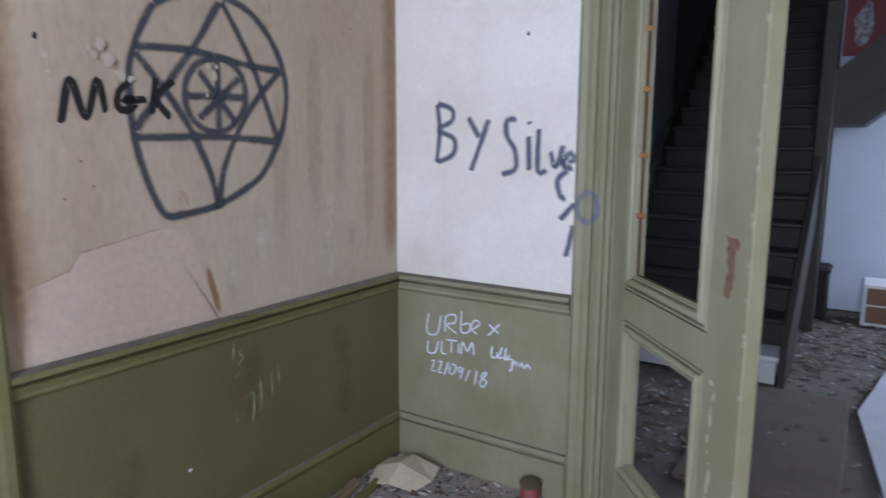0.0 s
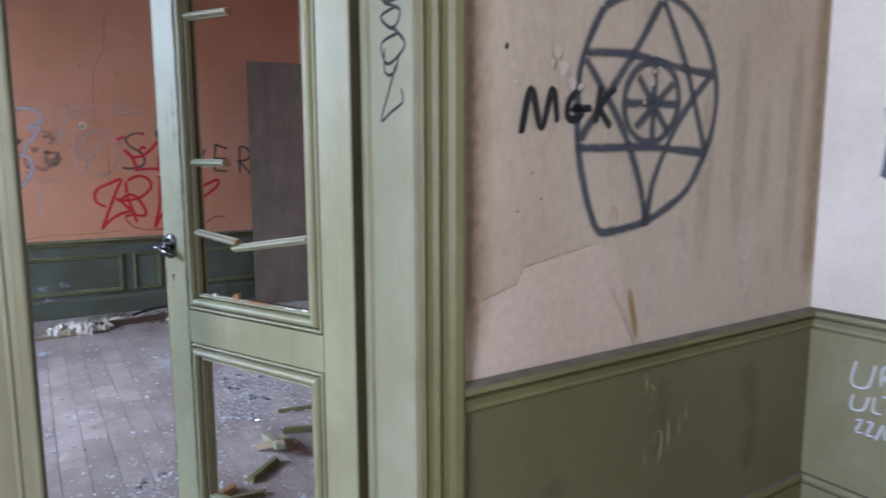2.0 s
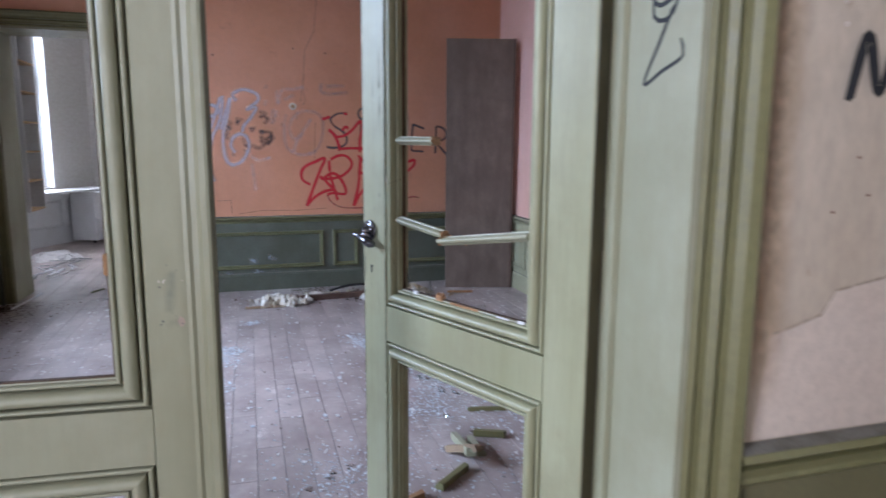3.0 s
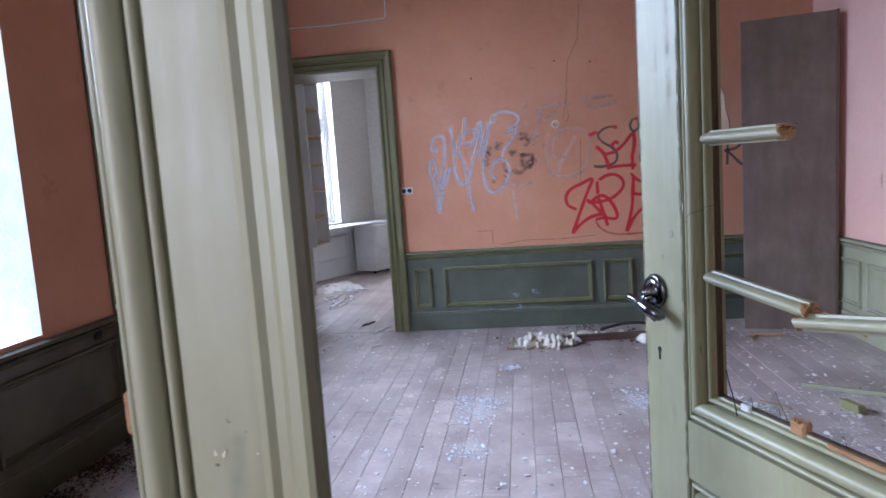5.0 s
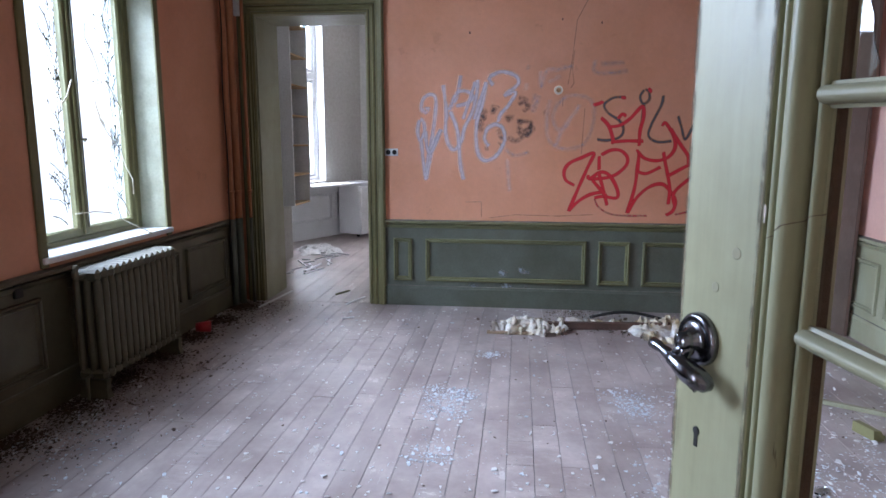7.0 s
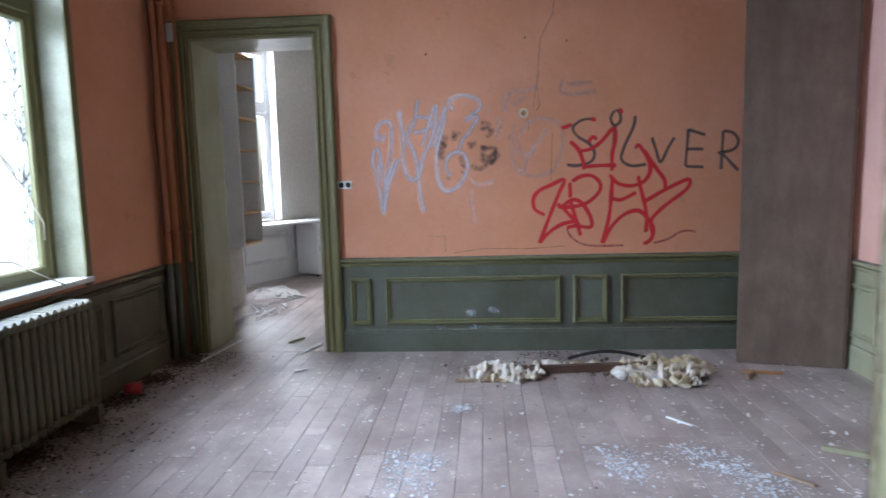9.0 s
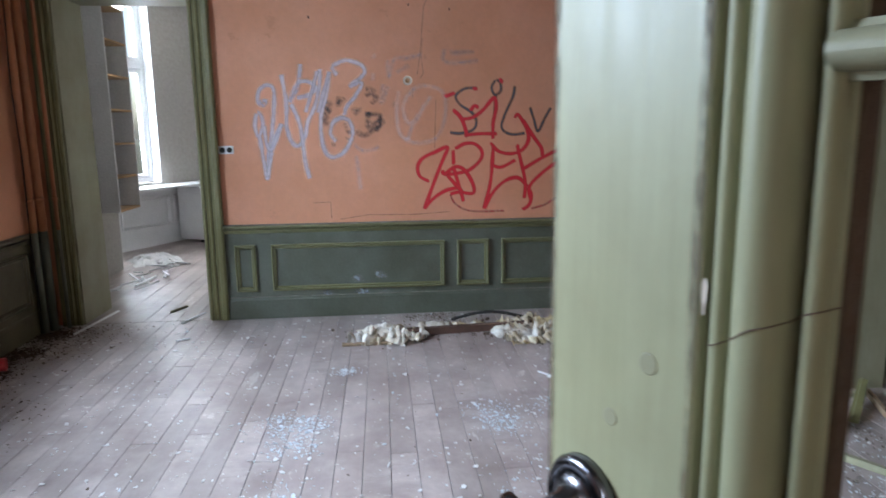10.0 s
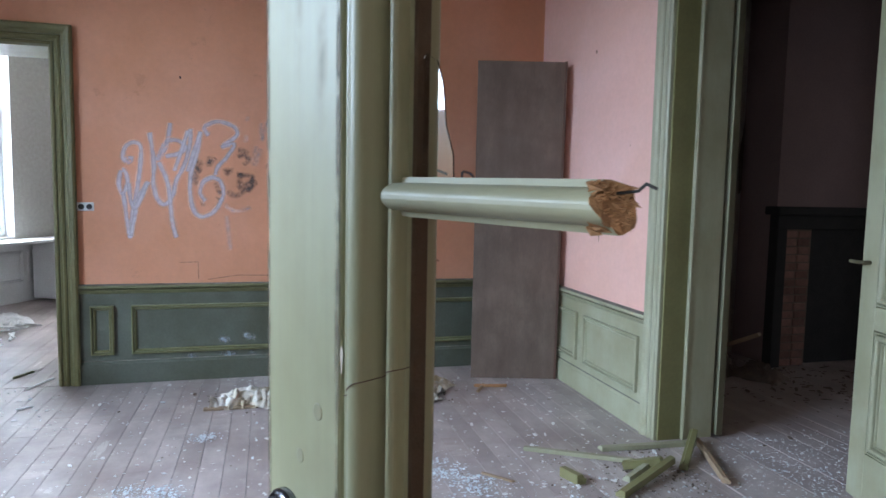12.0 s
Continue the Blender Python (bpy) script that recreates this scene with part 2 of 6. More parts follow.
# wood taken near black, so the stairwell's shade sits in its colour
SHADE_WOOD = material("shade_dark_wood", (0.026, 0.023, 0.018), (0.015, 0.013, 0.010), blotch=4, grain=35, rough=0.6)
PLY = material("brown_fibreboard", (0.170, 0.118, 0.090), (0.085, 0.055, 0.042), blotch=7, grain=80, rough=0.6, stretch=(1, 1, 0.35), amount=0.9, stain=(0.105, 0.07, 0.052), stain_scale=6)
IRON = material("painted_cast_iron", (0.115, 0.098, 0.056), (0.065, 0.055, 0.03), blotch=6, rough=0.5, wear=(0.13, 0.07, 0.04), wear_scale=25, wear_amount=0.30)
CHROME = material("tarnished_steel", (0.19, 0.19, 0.21), (0.06, 0.06, 0.075), blotch=18, grain=120, rough=0.2, metal=1.0, bump=0.05)
RAW = material("splintered_raw_wood", (0.36, 0.19, 0.085), (0.20, 0.09, 0.035), blotch=30, grain=140, rough=0.8, bump=0.5)
REBATE = material("bare_brown_rebate", (0.085, 0.05, 0.027), (0.045, 0.028, 0.016), blotch=14, grain=90, rough=0.8, bump=0.4, wear=(0.28, 0.25, 0.17), wear_scale=16, wear_amount=0.31)
# brownish grime plus the grooves' depth shade, in one dark colour
GROOVE = material("groove_shade_and_grime", (0.060, 0.052, 0.028), (0.10, 0.092, 0.055), blotch=22, grain=90, rough=0.8)
PIPE = material("orange_painted_pipe", (0.42, 0.16, 0.07), (0.28, 0.10, 0.04), blotch=8, rough=0.45, stretch=(1, 1, 0.3))
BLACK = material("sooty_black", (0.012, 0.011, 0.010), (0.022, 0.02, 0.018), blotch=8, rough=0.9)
REVEAL = material("pale_green_reveal_paint", (0.29, 0.29, 0.205), (0.21, 0.21, 0.14), blotch=3, rough=0.5, stain=(0.16, 0.15, 0.09), stain_scale=5)
DUST_SHEEN = material("grey_dust_and_sheen", (0.19, 0.175, 0.15), (0.11, 0.10, 0.075), blotch=14, grain=120, rough=0.95, bump=0.3, amount=1.0)
STONE = material("weathered_sill_stone", (0.62, 0.62, 0.62), (0.45, 0.45, 0.44), blotch=9, rough=0.6)

glass = bpy.data.materials.new("window_glass")
glass.use_nodes = True
gb = glass.node_tree.nodes["Principled BSDF"]
gb.inputs["Base Color"].default_value = (0.93, 0.97, 0.96, 1)
gb.inputs["Roughness"].default_value, gb.inputs["Transmission Weight"].default_value, gb.inputs["IOR"].default_value = 0.02, 1.0, 1.45

# ---------------------------------------------------------------- the shell
CEIL = 3.35
XA, XB, XP, YB, YD, YC, HEAD, HIGH = -0.36, 4.2, -5.615, 2.4, -2.36, 2.455, 2.39, 2.75
OPEN_L, OPEN_R = -1.015, 0.63                       # double doorway between the rooms
WX0, WX1, WZ0, WZ1 = -4.47, -3.29, 0.755, 3.02      # window of the salmon room
FD0, FD1 = -2.13, -1.19                             # doorway to the far room
CX0, CX1 = -3.77, -2.11                             # doorway to the dim room

wall("wall_between", "x", XA, 0, -2.75, 2.4, 0, CEIL, [(OPEN_L, OPEN_R, 0, HIGH)], (SALMON, BEIGE), "cream and salmon dividing wall with double doorway")
wall("wall_hall", "y", YB, YB + 0.3, -0.36, XB, 0, CEIL, [(1.0, 2.66, 0, HIGH)], (WHITE_WALL, BLUEWALL), "pale wall with doorway to the stair hall")
wall("wall_street", "y", YD - 0.39, YD, -6.06, XB, 0, CEIL, [(WX0, WX1, WZ0, WZ1), (-2.68, -1.50, WZ0, WZ1), (1.6, 2.8, WZ0, WZ1)], (STONE, SALMON), "salmon painted outer wall with tall windows")
wall("wall_back", "x", XB, XB + 0.3, -2.75, 9, 0, CEIL, [(5.5, 6.6, 0.9, 2.9)], (BEIGE, STONE), "cream end wall of the first room")
wall("wall_far", "x", XP - 0.46, XP, YD, 2.8, 0, CEIL, [(FD0, FD1, 0, HEAD)], (GREYWALL, SALMON), "salmon wall with doorway and green wainscot")
wall("wall_side", "y", YC, YC + 0.36, XP, XA, 0, CEIL, [(CX0, CX1, 0, HIGH)], (PINK, SHADE_WALL), "pale pink side wall with double doorway")
structure("ceiling", box(boxed(-6.06, XB + 0.3, -2.75, 9, CEIL, CEIL + 0.2), -10.4, -6.06, -3.6, 2.8, CEIL, CEIL + 0.2), PLASTER, "plain off-white plaster ceiling")
structure("floor", box(boxed(-6.06, XB + 0.3, -2.75, 9, -0.3, -0.022), -10.4, -6.06, -3.6, 2.8, -0.3, -0.022), DIRT, "dusty wooden floor under loose dirt")
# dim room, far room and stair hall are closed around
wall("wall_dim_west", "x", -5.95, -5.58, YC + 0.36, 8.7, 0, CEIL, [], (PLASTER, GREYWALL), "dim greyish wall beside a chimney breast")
# the opening is an added, unseen window for the lamp behind it
wall("wall_dim_north", "y", 8.4, 8.7, -5.6, -0.4, 0, CEIL, [(-2.1, -1.0, 0.9, 2.9)], (SHADE_WALL, STONE), "end wall with the room's dimness in its colour")
wall("wall_dim_east", "x", -0.66, -0.36, 2.8, 9, 0, CEIL, [], (SHADE_WALL, BLUEWALL), "wall between dim room and stair hall")
# stairwell walls in the near-black wood colour, standing for deep shade
wall("wall_stair_end", "y", 8.5, 8.7, -0.36, 1.5, 0, CEIL, [], (SHADE_WOOD, STONE), "stairwell end with deep shade in its colour")
wall("wall_stair_side", "x", 1.47, 1.6, 7.05, 8.5, 0, CEIL, [], (SHADE_WOOD, STONE), "stairwell side with deep shade in its colour")
wall("wall_hall_north", "y", 6.75, 7.05, 1.47, 4.2, 0, CEIL, [], (BLUEWALL, STONE), "pale blue flaking hall wall")
wall("wall_far_west", "x", -10.4, -10.1, -2.339, 2.8, 0, CEIL, [], (STONE, GREYWALL), "grey patterned wallpaper wall")
wall("wall_far_north", "y", 1.6, 1.9, -10.1, -6.06, 0, CEIL, [], (GREYWALL, STONE), "grey patterned wallpaper wall")

# mouldings of the rooms
DADO1 = [(0.012, 0.868), (0.036, 0.862), (0.040, 0.848), (0.030, 0.840), (0.014, 0.838), (0.014, 0.835), (0.034, 0.832), (0.026, 0.812), (0.028, 0.802), (0.018, 0.792), (0.012, 0.786)]
BASE1 = [(0.012, 0.205), (0.022, 0.200), (0.030, 0.185), (0.026, 0.174), (0.013, 0.172), (0.013, 0.168), (0.028, 0.166), (0.026, 0.160), (0.026, 0.0)]
DADO2 = [(0.012, 0.728), (0.040, 0.722), (0.044, 0.706), (0.032, 0.698), (0.014, 0.696), (0.014, 0.692), (0.034, 0.689), (0.030, 0.680), (0.020, 0.666), (0.012, 0.660)]
BASE2 = [(0.012, 0.170), (0.019, 0.165), (0.020, 0.158), (0.026, 0.146), (0.026, 0.0)]


def wainscot(tag, stretches, out, top, dado, base, mats, labels):
    for a, b in stretches:
        o = Vector(out) * 0.012
        lo, hi = sorted((a[0], b[0], a[0] + o.x, b[0] + o.x)), sorted((a[1], b[1], a[1] + o.y, b[1] + o.y))
        structure("wainscot_" + tag, boxed(lo[0], lo[-1], hi[0], hi[-1], 0, top - 0.004), mats[0], labels[0], "wainscot")
        rail = structure("trim", run(bmesh.new(), dado, a, b, out), mats[1], labels[1], "dado rail")
        skirting = structure("baseboard", run(bmesh.new(), base, a, b, out), mats[2], labels[2], "baseboard")
        # grey top strips: settled dust, with the window's sheen put into their tone
        part("dust", run(bmesh.new(), [(o, z + 0.0012) for o, z in dado[:2]], a, b, out), DUST_SHEEN, rail, "grey strip of dust and painted window sheen on the rail")
        part("dust", run(bmesh.new(), [(o, z + 0.0012) for o, z in base[:2]], a, b, out), DUST_SHEEN, skirting, "grey strip of dust and painted window sheen on the moulding")


L1 = ("dull olive painted wainscot below a dado", "green moulded dado rail", "tall green moulded baseboard")
L2 = ("dark green panelled wainscot, scuffed", "dark green moulded dado rail", "dark green baseboard, paint scuffed")
L3 = ("dark olive-brown panelled wainscot, dirty", "olive-brown moulded dado rail", "olive-brown baseboard in a shade tone, dirty")
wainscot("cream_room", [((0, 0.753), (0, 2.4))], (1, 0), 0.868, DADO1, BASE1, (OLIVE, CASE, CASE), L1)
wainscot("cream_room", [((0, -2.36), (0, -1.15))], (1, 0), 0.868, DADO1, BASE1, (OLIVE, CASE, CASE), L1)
# same wainscot in paler SAGE, as window light falls full on this wall
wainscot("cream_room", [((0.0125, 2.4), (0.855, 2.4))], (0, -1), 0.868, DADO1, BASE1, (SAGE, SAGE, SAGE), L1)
# wall light is in these paints: palest facing the windows, darkest beneath them
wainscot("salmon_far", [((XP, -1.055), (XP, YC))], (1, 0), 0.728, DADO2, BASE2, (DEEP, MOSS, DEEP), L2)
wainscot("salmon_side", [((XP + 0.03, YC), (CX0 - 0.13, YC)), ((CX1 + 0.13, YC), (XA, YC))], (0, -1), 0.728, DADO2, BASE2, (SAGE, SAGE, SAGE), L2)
wainscot("salmon_street", [((XP + 0.02, YD), (WX1 + 0.02, YD)), ((WX1 + 0.02, YD), (XA, YD))], (0, 1), 0.728, DADO2, BASE2, (SHADED_OLIVE, SHADED_OLIVE, SHADED_OLIVE), L3)
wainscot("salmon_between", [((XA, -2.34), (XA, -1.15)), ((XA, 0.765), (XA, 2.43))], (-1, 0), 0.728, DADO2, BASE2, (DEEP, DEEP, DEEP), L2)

PANEL = [(0.0, 0.012), (0.0, 0.032), (0.010, 0.038), (0.016, 0.032), (0.017, 0.014), (0.0195, 0.014), (0.0205, 0.026), (0.028, 0.027), (0.036, 0.013)]
on_far = lambda u, v, w: (XP + w, u, v)
on_side = lambda u, v, w: (u, YC - w, v)
on_street = lambda u, v, w: (u, YD + w, v)
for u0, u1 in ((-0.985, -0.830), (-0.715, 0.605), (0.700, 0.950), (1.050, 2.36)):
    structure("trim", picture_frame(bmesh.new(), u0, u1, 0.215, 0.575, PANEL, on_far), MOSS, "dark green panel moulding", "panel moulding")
# mouldings follow: pale on the lit side wall, shade tone under the windows
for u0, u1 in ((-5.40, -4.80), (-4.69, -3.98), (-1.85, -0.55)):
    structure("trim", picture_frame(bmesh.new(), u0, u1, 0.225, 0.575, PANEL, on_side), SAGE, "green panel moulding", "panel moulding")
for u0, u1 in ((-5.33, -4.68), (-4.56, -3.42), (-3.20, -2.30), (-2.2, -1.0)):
    structure("trim", picture_frame(bmesh.new(), u0, u1, 0.225, 0.600, PANEL, on_street), SHADED_OLIVE, "olive-brown panel moulding in a shade tone", "panel moulding")

# door surrounds: the casing profile is a closed ring (outset from the opening, height)
CASING = [(0.0, 0.0), (0.0, 0.022), (0.012, 0.030), (0.019, 0.026), (0.020, 0.008), (0.023, 0.008), (0.024, 0.024), (0.040, 0.024), (0.052, 0.036), (0.064, 0.030), (0.065, 0.010), (0.068, 0.010), (0.069, 0.029), (0.086, 0.030), (0.100, 0.042), (0.122, 0.046), (0.136, 0.036), (0.136, 0.0)]


def surround(u0, u1, top, place, mat, label, width=1.0):
    return structure("trim", casing(bmesh.new(), u0, u1, top, [(o * width, h) for o, h in CASING], place), mat, label, "door surround")


def lining(u0, u1, top, w0, w1, place, mat, label):
    """The boards that line a doorway through the wall's depth, 8 mm thick inside the opening."""
    ring = [(0.0, w0), (-0.014, w0), (-0.014, w1), (0.0, w1)]
    return structure("trim", casing(bmesh.new(), u0, u1, top, ring, place), mat, label, "door lining")


on_cream = lambda u, v, w: (w, u, v)
on_between = lambda u, v, w: (XA - w, u, v)
on_pale = lambda u, v, w: (u, YB - w, v)
surround(OPEN_L, OPEN_R, HIGH, on_cream, CASE, "olive moulded surround of the double doorway", 0.90)
surround(OPEN_L, OPEN_R, HIGH, on_between, CASE, "olive moulded surround of the double doorway")
lining(OPEN_L, OPEN_R, HIGH, 0.024, -0.190, on_cream, SAGE, "pale green door lining with black scribbles")
ring = [(0.0, -0.190), (-0.016, -0.190), (-0.025, -0.194), (-0.025, -0.203), (-0.017, -0.208), (-0.017, -0.242), (-0.006, -0.246), (-0.006, -0.358), (0.0, -0.358)]
structure("trim", casing(bmesh.new(), OPEN_L, OPEN_R, HIGH, ring, on_cream), SAGE, "pale green rebated door stop", "door lining")
surround(1.0, 2.66, HIGH, on_pale, SAGE, "pale green moulded surround of the hall doorway")
lining(1.0, 2.66, HIGH, 0.0, -0.298, on_pale, SAGE, "pale green door lining")
surround(FD0, FD1, HEAD, on_far, CASE, "olive moulded surround of the far doorway")
lining(FD0, FD1, HEAD, 0.002, -0.478, on_far, SAGE, "pale green deep door lining")
surround(CX0, CX1, HIGH, on_side, SAGE, "pale green moulded surround of the side doorway")
# darker olive than the surround, to put the reveal's shade into the lining
lining(CX0, CX1, HIGH, 0.002, -0.358, on_side, CASE, "olive door lining with its shade in the colour")

stop = [(-0.014, -0.146), (-0.034, -0.146), (-0.038, -0.152), (-0.034, -0.166), (-0.024, -0.170), (-0.024, -0.352), (-0.014, -0.352)]
structure("trim", casing(bmesh.new(), CX0, CX1, HIGH, stop, on_side), SAGE, "pale green rebated door stop", "door stop")

# ---------------------------------------------------------------- door leaves
LEAF_W, LEAF_T, STILE = 0.85, 0.042, 0.119


def arc(cx, cy, rx, ry, n=9, a0=180.0, a1=0.0):
    return [(cx + rx * math.cos(radians(a0 + (a1 - a0) * k / n)), cy + ry * math.sin(radians(a0 + (a1 - a0) * k / n))) for k in range(n + 1)]


MOULD = [(0.0, 0.020), (0.0003, 0.001), (0.0040, 0.001), (0.0046, 0.010), *arc(0.0096, 0.0165, 0.0046, 0.006, 12), (0.0144, 0.001), (0.0180, 0.001), (0.0188, 0.010), *arc(0.0322, 0.016, 0.0128, 0.017, 26), (0.0456, 0.001), (0.0484, 0.001), *arc(0.0530, 0.013, 0.004, 0.005, 8), (0.0572, 0.007), (0.060, 0.006)]
MOULD += [(i, -h) for i, h in MOULD[::-1]]


def door_leaf(m, label, glazed=True, lip=0.0, width=LEAF_W, height=2.72, paint=None, lock_stile=STILE, group="glazed door leaves"):
    """A framed leaf, hinged at x = 0, with its thickness about y = 0."""
    paint = paint or SAGE
    leaf = thing("door_leaf", m, label, "door", group)
    t = LEAF_T / 2
    end = width - lock_stile
    for x0, x1 in ((0.0, STILE), (end, width - lip)):
        part("stile", boxed(x0, x1, -t, t, 0.012, height, bevel=0.003), paint, leaf)
    # leaf edges take a darker olive that carries their shade
    part("hinge_edge", boxed(-0.0018, 0.0002, -t + 0.002, t - 0.002, 0.014, height - 0.002), SHADED_OLIVE, leaf, "olive hinge edge in a shade tone")
    if lip:
        part("meeting_lip", boxed(width - lip - 0.001, width, -t + 0.0006, -0.006, 0.012, height, bevel=0.002), SHADED_OLIVE, leaf, "olive rebated meeting edge in a shade tone")
        part("edge_paint", boxed(width - lip - 0.0005, width - lip + 0.0015, -0.0058, t - 0.002, 0.014, height - 0.002), SHADED_OLIVE, leaf, "olive back of the rebate in a shade tone")
    rails = ((0.012, 0.250), (0.838, 0.945), (height - 0.115, height))
    for z0, z1 in rails:
        part("rail", boxed(STILE, end, -t + 0.0005, t - 0.0005, z0, z1), paint, leaf)
    flat = lambda u, v, w: (u, w, v)
    for z0, z1 in ((0.250, 0.838), (0.945, height - 0.115)):
        part("moulding", picture_frame(bmesh.new(), STILE, end, z0, z1, MOULD, flat), paint, leaf)
    if glazed:
        part("rebate", picture_frame(bmesh.new(), STILE + 0.0588, end - 0.0588, 0.945 + 0.0588, height - 0.1738, [(0.0, 0.0056), (0.0022, 0.0060), (0.0036, 0.0048), (0.0036, -0.0048), (0.0022, -0.0060), (0.0, -0.0056)], flat), REBATE, leaf, "brown glazing rebate with old putty")
        # dark strips in the grooves paint their shade along with grime
        for side in (1, -1):
            for a, b in ((0.0003, 0.0042), (0.0144, 0.0182), (0.0456, 0.0486)):
                part("groove_grime", picture_frame(bmesh.new(), STILE, end, 0.945, height - 0.115, [(a, side * 0.0004), (a, side * 0.0020), (b, side * 0.0020), (b, side * 0.0004)], flat), GROOVE, leaf, "dark line of grime and painted shade in the groove")
    if not glazed:
        for z0, z1 in ((0.250, 0.838), (0.945, height - 0.115)):
            part("panel", boxed(STILE + 0.05, end - 0.05, -0.006, 0.006, z0 + 0.05, z1 - 0.05), paint, leaf)
    return leaf


def frame_at(x, y, dx, dy, off):
    """The pose of a leaf whose face starts at (x, y) and runs along (dx, dy), its middle off metres behind that face."""
    a = math.atan2(dy, dx)
    n = Vector((-math.sin(a), math.cos(a)))
    return pose(x + n.x * off, y + n.y * off, 0, 0, 0, math.degrees(a))


right_leaf = door_leaf(frame_at(-0.247, 0.584, -0.916, -0.401, -0.021), "open pale green glazed door leaf with broken glazing bars", paint=LEAF_PAINT)
left_leaf = door_leaf(frame_at(-0.322, -1.000, 0.066, 0.998, 0.021), "closed pale green glazed door leaf without its glass", lip=0.016)
hall_leaf = door_leaf(frame_at(1.016, 2.376, 0.647, -0.762, 0.021), "half-open pale green hall door leaf without its glass", width=0.86, lock_stile=0.18)
dim_leaf = door_leaf(frame_at(CX1 - 0.02, 2.75, -0.965, 0.262, -0.021), "pale green panelled door leaf standing ajar", glazed=False, group="panelled door leaves")
door_leaf(frame_at(CX0 + 0.035, 2.835, -0.999, 0.03, -0.021), "pale green panelled door leaf opened flat against the wall", glazed=False, group="panelled door leaves")

# ---------------------------------------------------------------- more materials
BOARDED = material("bare_softwood", (0.30, 0.21, 0.13), (0.20, 0.13, 0.08), blotch=8, grain=60, rough=0.8, bump=0.3)
CLOTH = material("soiled_cloth", (0.74, 0.73, 0.71), (0.52, 0.37, 0.13), blotch=5, grain=60, rough=0.95, bump=0.3, amount=0.9, stain=(0.17, 0.12, 0.065), stain_scale=8)
CHIP = material("white_plaster_chip", (0.70, 0.69, 0.67), (0.55, 0.56, 0.58), blotch=30, rough=0.7)
SHARD = material("frosted_glass_crumbs", (0.72, 0.77, 0.81), (0.36, 0.43, 0.48), blotch=40, rough=0.12, bump=0.0)
GRIT = material("brown_grit", (0.14, 0.10, 0.075), (0.07, 0.05, 0.04), blotch=30, rough=0.95)
LITTER = material("rotted_leaf_litter", (0.055, 0.034, 0.022), (0.11, 0.06, 0.03), blotch=40, rough=0.95)
RUBBLE = material("grey_rubble", (0.34, 0.35, 0.35), (0.11, 0.10, 0.09), blotch=30, grain=90, rough=0.9)
RED = material("red_plastic", (0.42, 0.02, 0.025), (0.30, 0.015, 0.02), blotch=10, rough=0.35)
RUST = material("rusted_lock_scar", (0.16, 0.075, 0.05), (0.26, 0.18, 0.13), blotch=40, rough=0.9, bump=0.5)
PAPER = material("yellowed_paper", (0.60, 0.54, 0.44), (0.48, 0.40, 0.29), blotch=6, rough=0.9)
BRICK = material("sooty_brick", (0.20, 0.10, 0.075), (0.09, 0.05, 0.04), blotch=12, rough=0.9, bump=0.5, piece=0.3)
BLUEBACK = material("blue_painted_shelf_back", (0.20, 0.27, 0.36), (0.16, 0.21, 0.29), blotch=3, rough=0.7)
PINE = material("pine_shelf_edge", (0.50, 0.33, 0.17), (0.40, 0.25, 0.12), blotch=6, rough=0.6)
TIMBER = material("dark_red_brown_timber", (0.115, 0.06, 0.042), (0.06, 0.032, 0.022), blotch=8, grain=50, rough=0.7)
BARK = material("grey_bark", (0.12, 0.11, 0.095), (0.07, 0.062, 0.05), blotch=5, rough=0.95, bump=0.5)
GRASS = material("winter_grass", (0.075, 0.085, 0.04), (0.06, 0.05, 0.03), blotch=0.6, grain=8, rough=0.95)
STEM = material("dry_ivy_stem", (0.55, 0.50, 0.40), (0.40, 0.34, 0.25), blotch=20, rough=0.9)


def spray(name, colour, strength=1.0, speckle=0.35, soft=0.55):
    """Paint with a soft edge across its stroke, thin in places."""
    m = bpy.data.materials.new(name)
    m.use_nodes = True
    n, ln = m.node_tree.nodes, m.node_tree.links
    bsdf = n["Principled BSDF"]
    bsdf.inputs["Base Color"].default_value = (*colour, 1)
    bsdf.inputs["Roughness"].default_value = 0.7
    uv = n.new("ShaderNodeUVMap")
    uv.uv_map = "stroke"
    sep = n.new("ShaderNodeSeparateXYZ")
    ln.new(uv.outputs[0], sep.inputs[0])
    edge = n.new("ShaderNodeMapRange")
    edge.interpolation_type = "SMOOTHSTEP"
    for k, x in zip((1, 2, 3, 4), (0.0, soft, 0.0, strength)):
        edge.inputs[k].default_value = x
    ln.new(sep.outputs[1], edge.inputs[0])
    tc, nz = n.new("ShaderNodeTexCoord"), n.new("ShaderNodeTexNoise")
    nz.inputs["Scale"].default_value, nz.inputs["Detail"].default_value = 35, 5
    ln.new(tc.outputs["Object"], nz.inputs["Vector"])
    thin = n.new("ShaderNodeMapRange")
    for k, x in zip((1, 2, 3, 4), (0.3, 0.6, 1 - speckle, 1.0)):
        thin.inputs[k].default_value = x
    ln.new(nz.outputs[0], thin.inputs[0])
    mul = n.new("ShaderNodeMath")
    mul.operation = "MULTIPLY"
    ln.new(edge.outputs[0], mul.inputs[0])
    ln.new(thin.outputs[0], mul.inputs[1])
    ln.new(mul.outputs[0], bsdf.inputs["Alpha"])
    return m


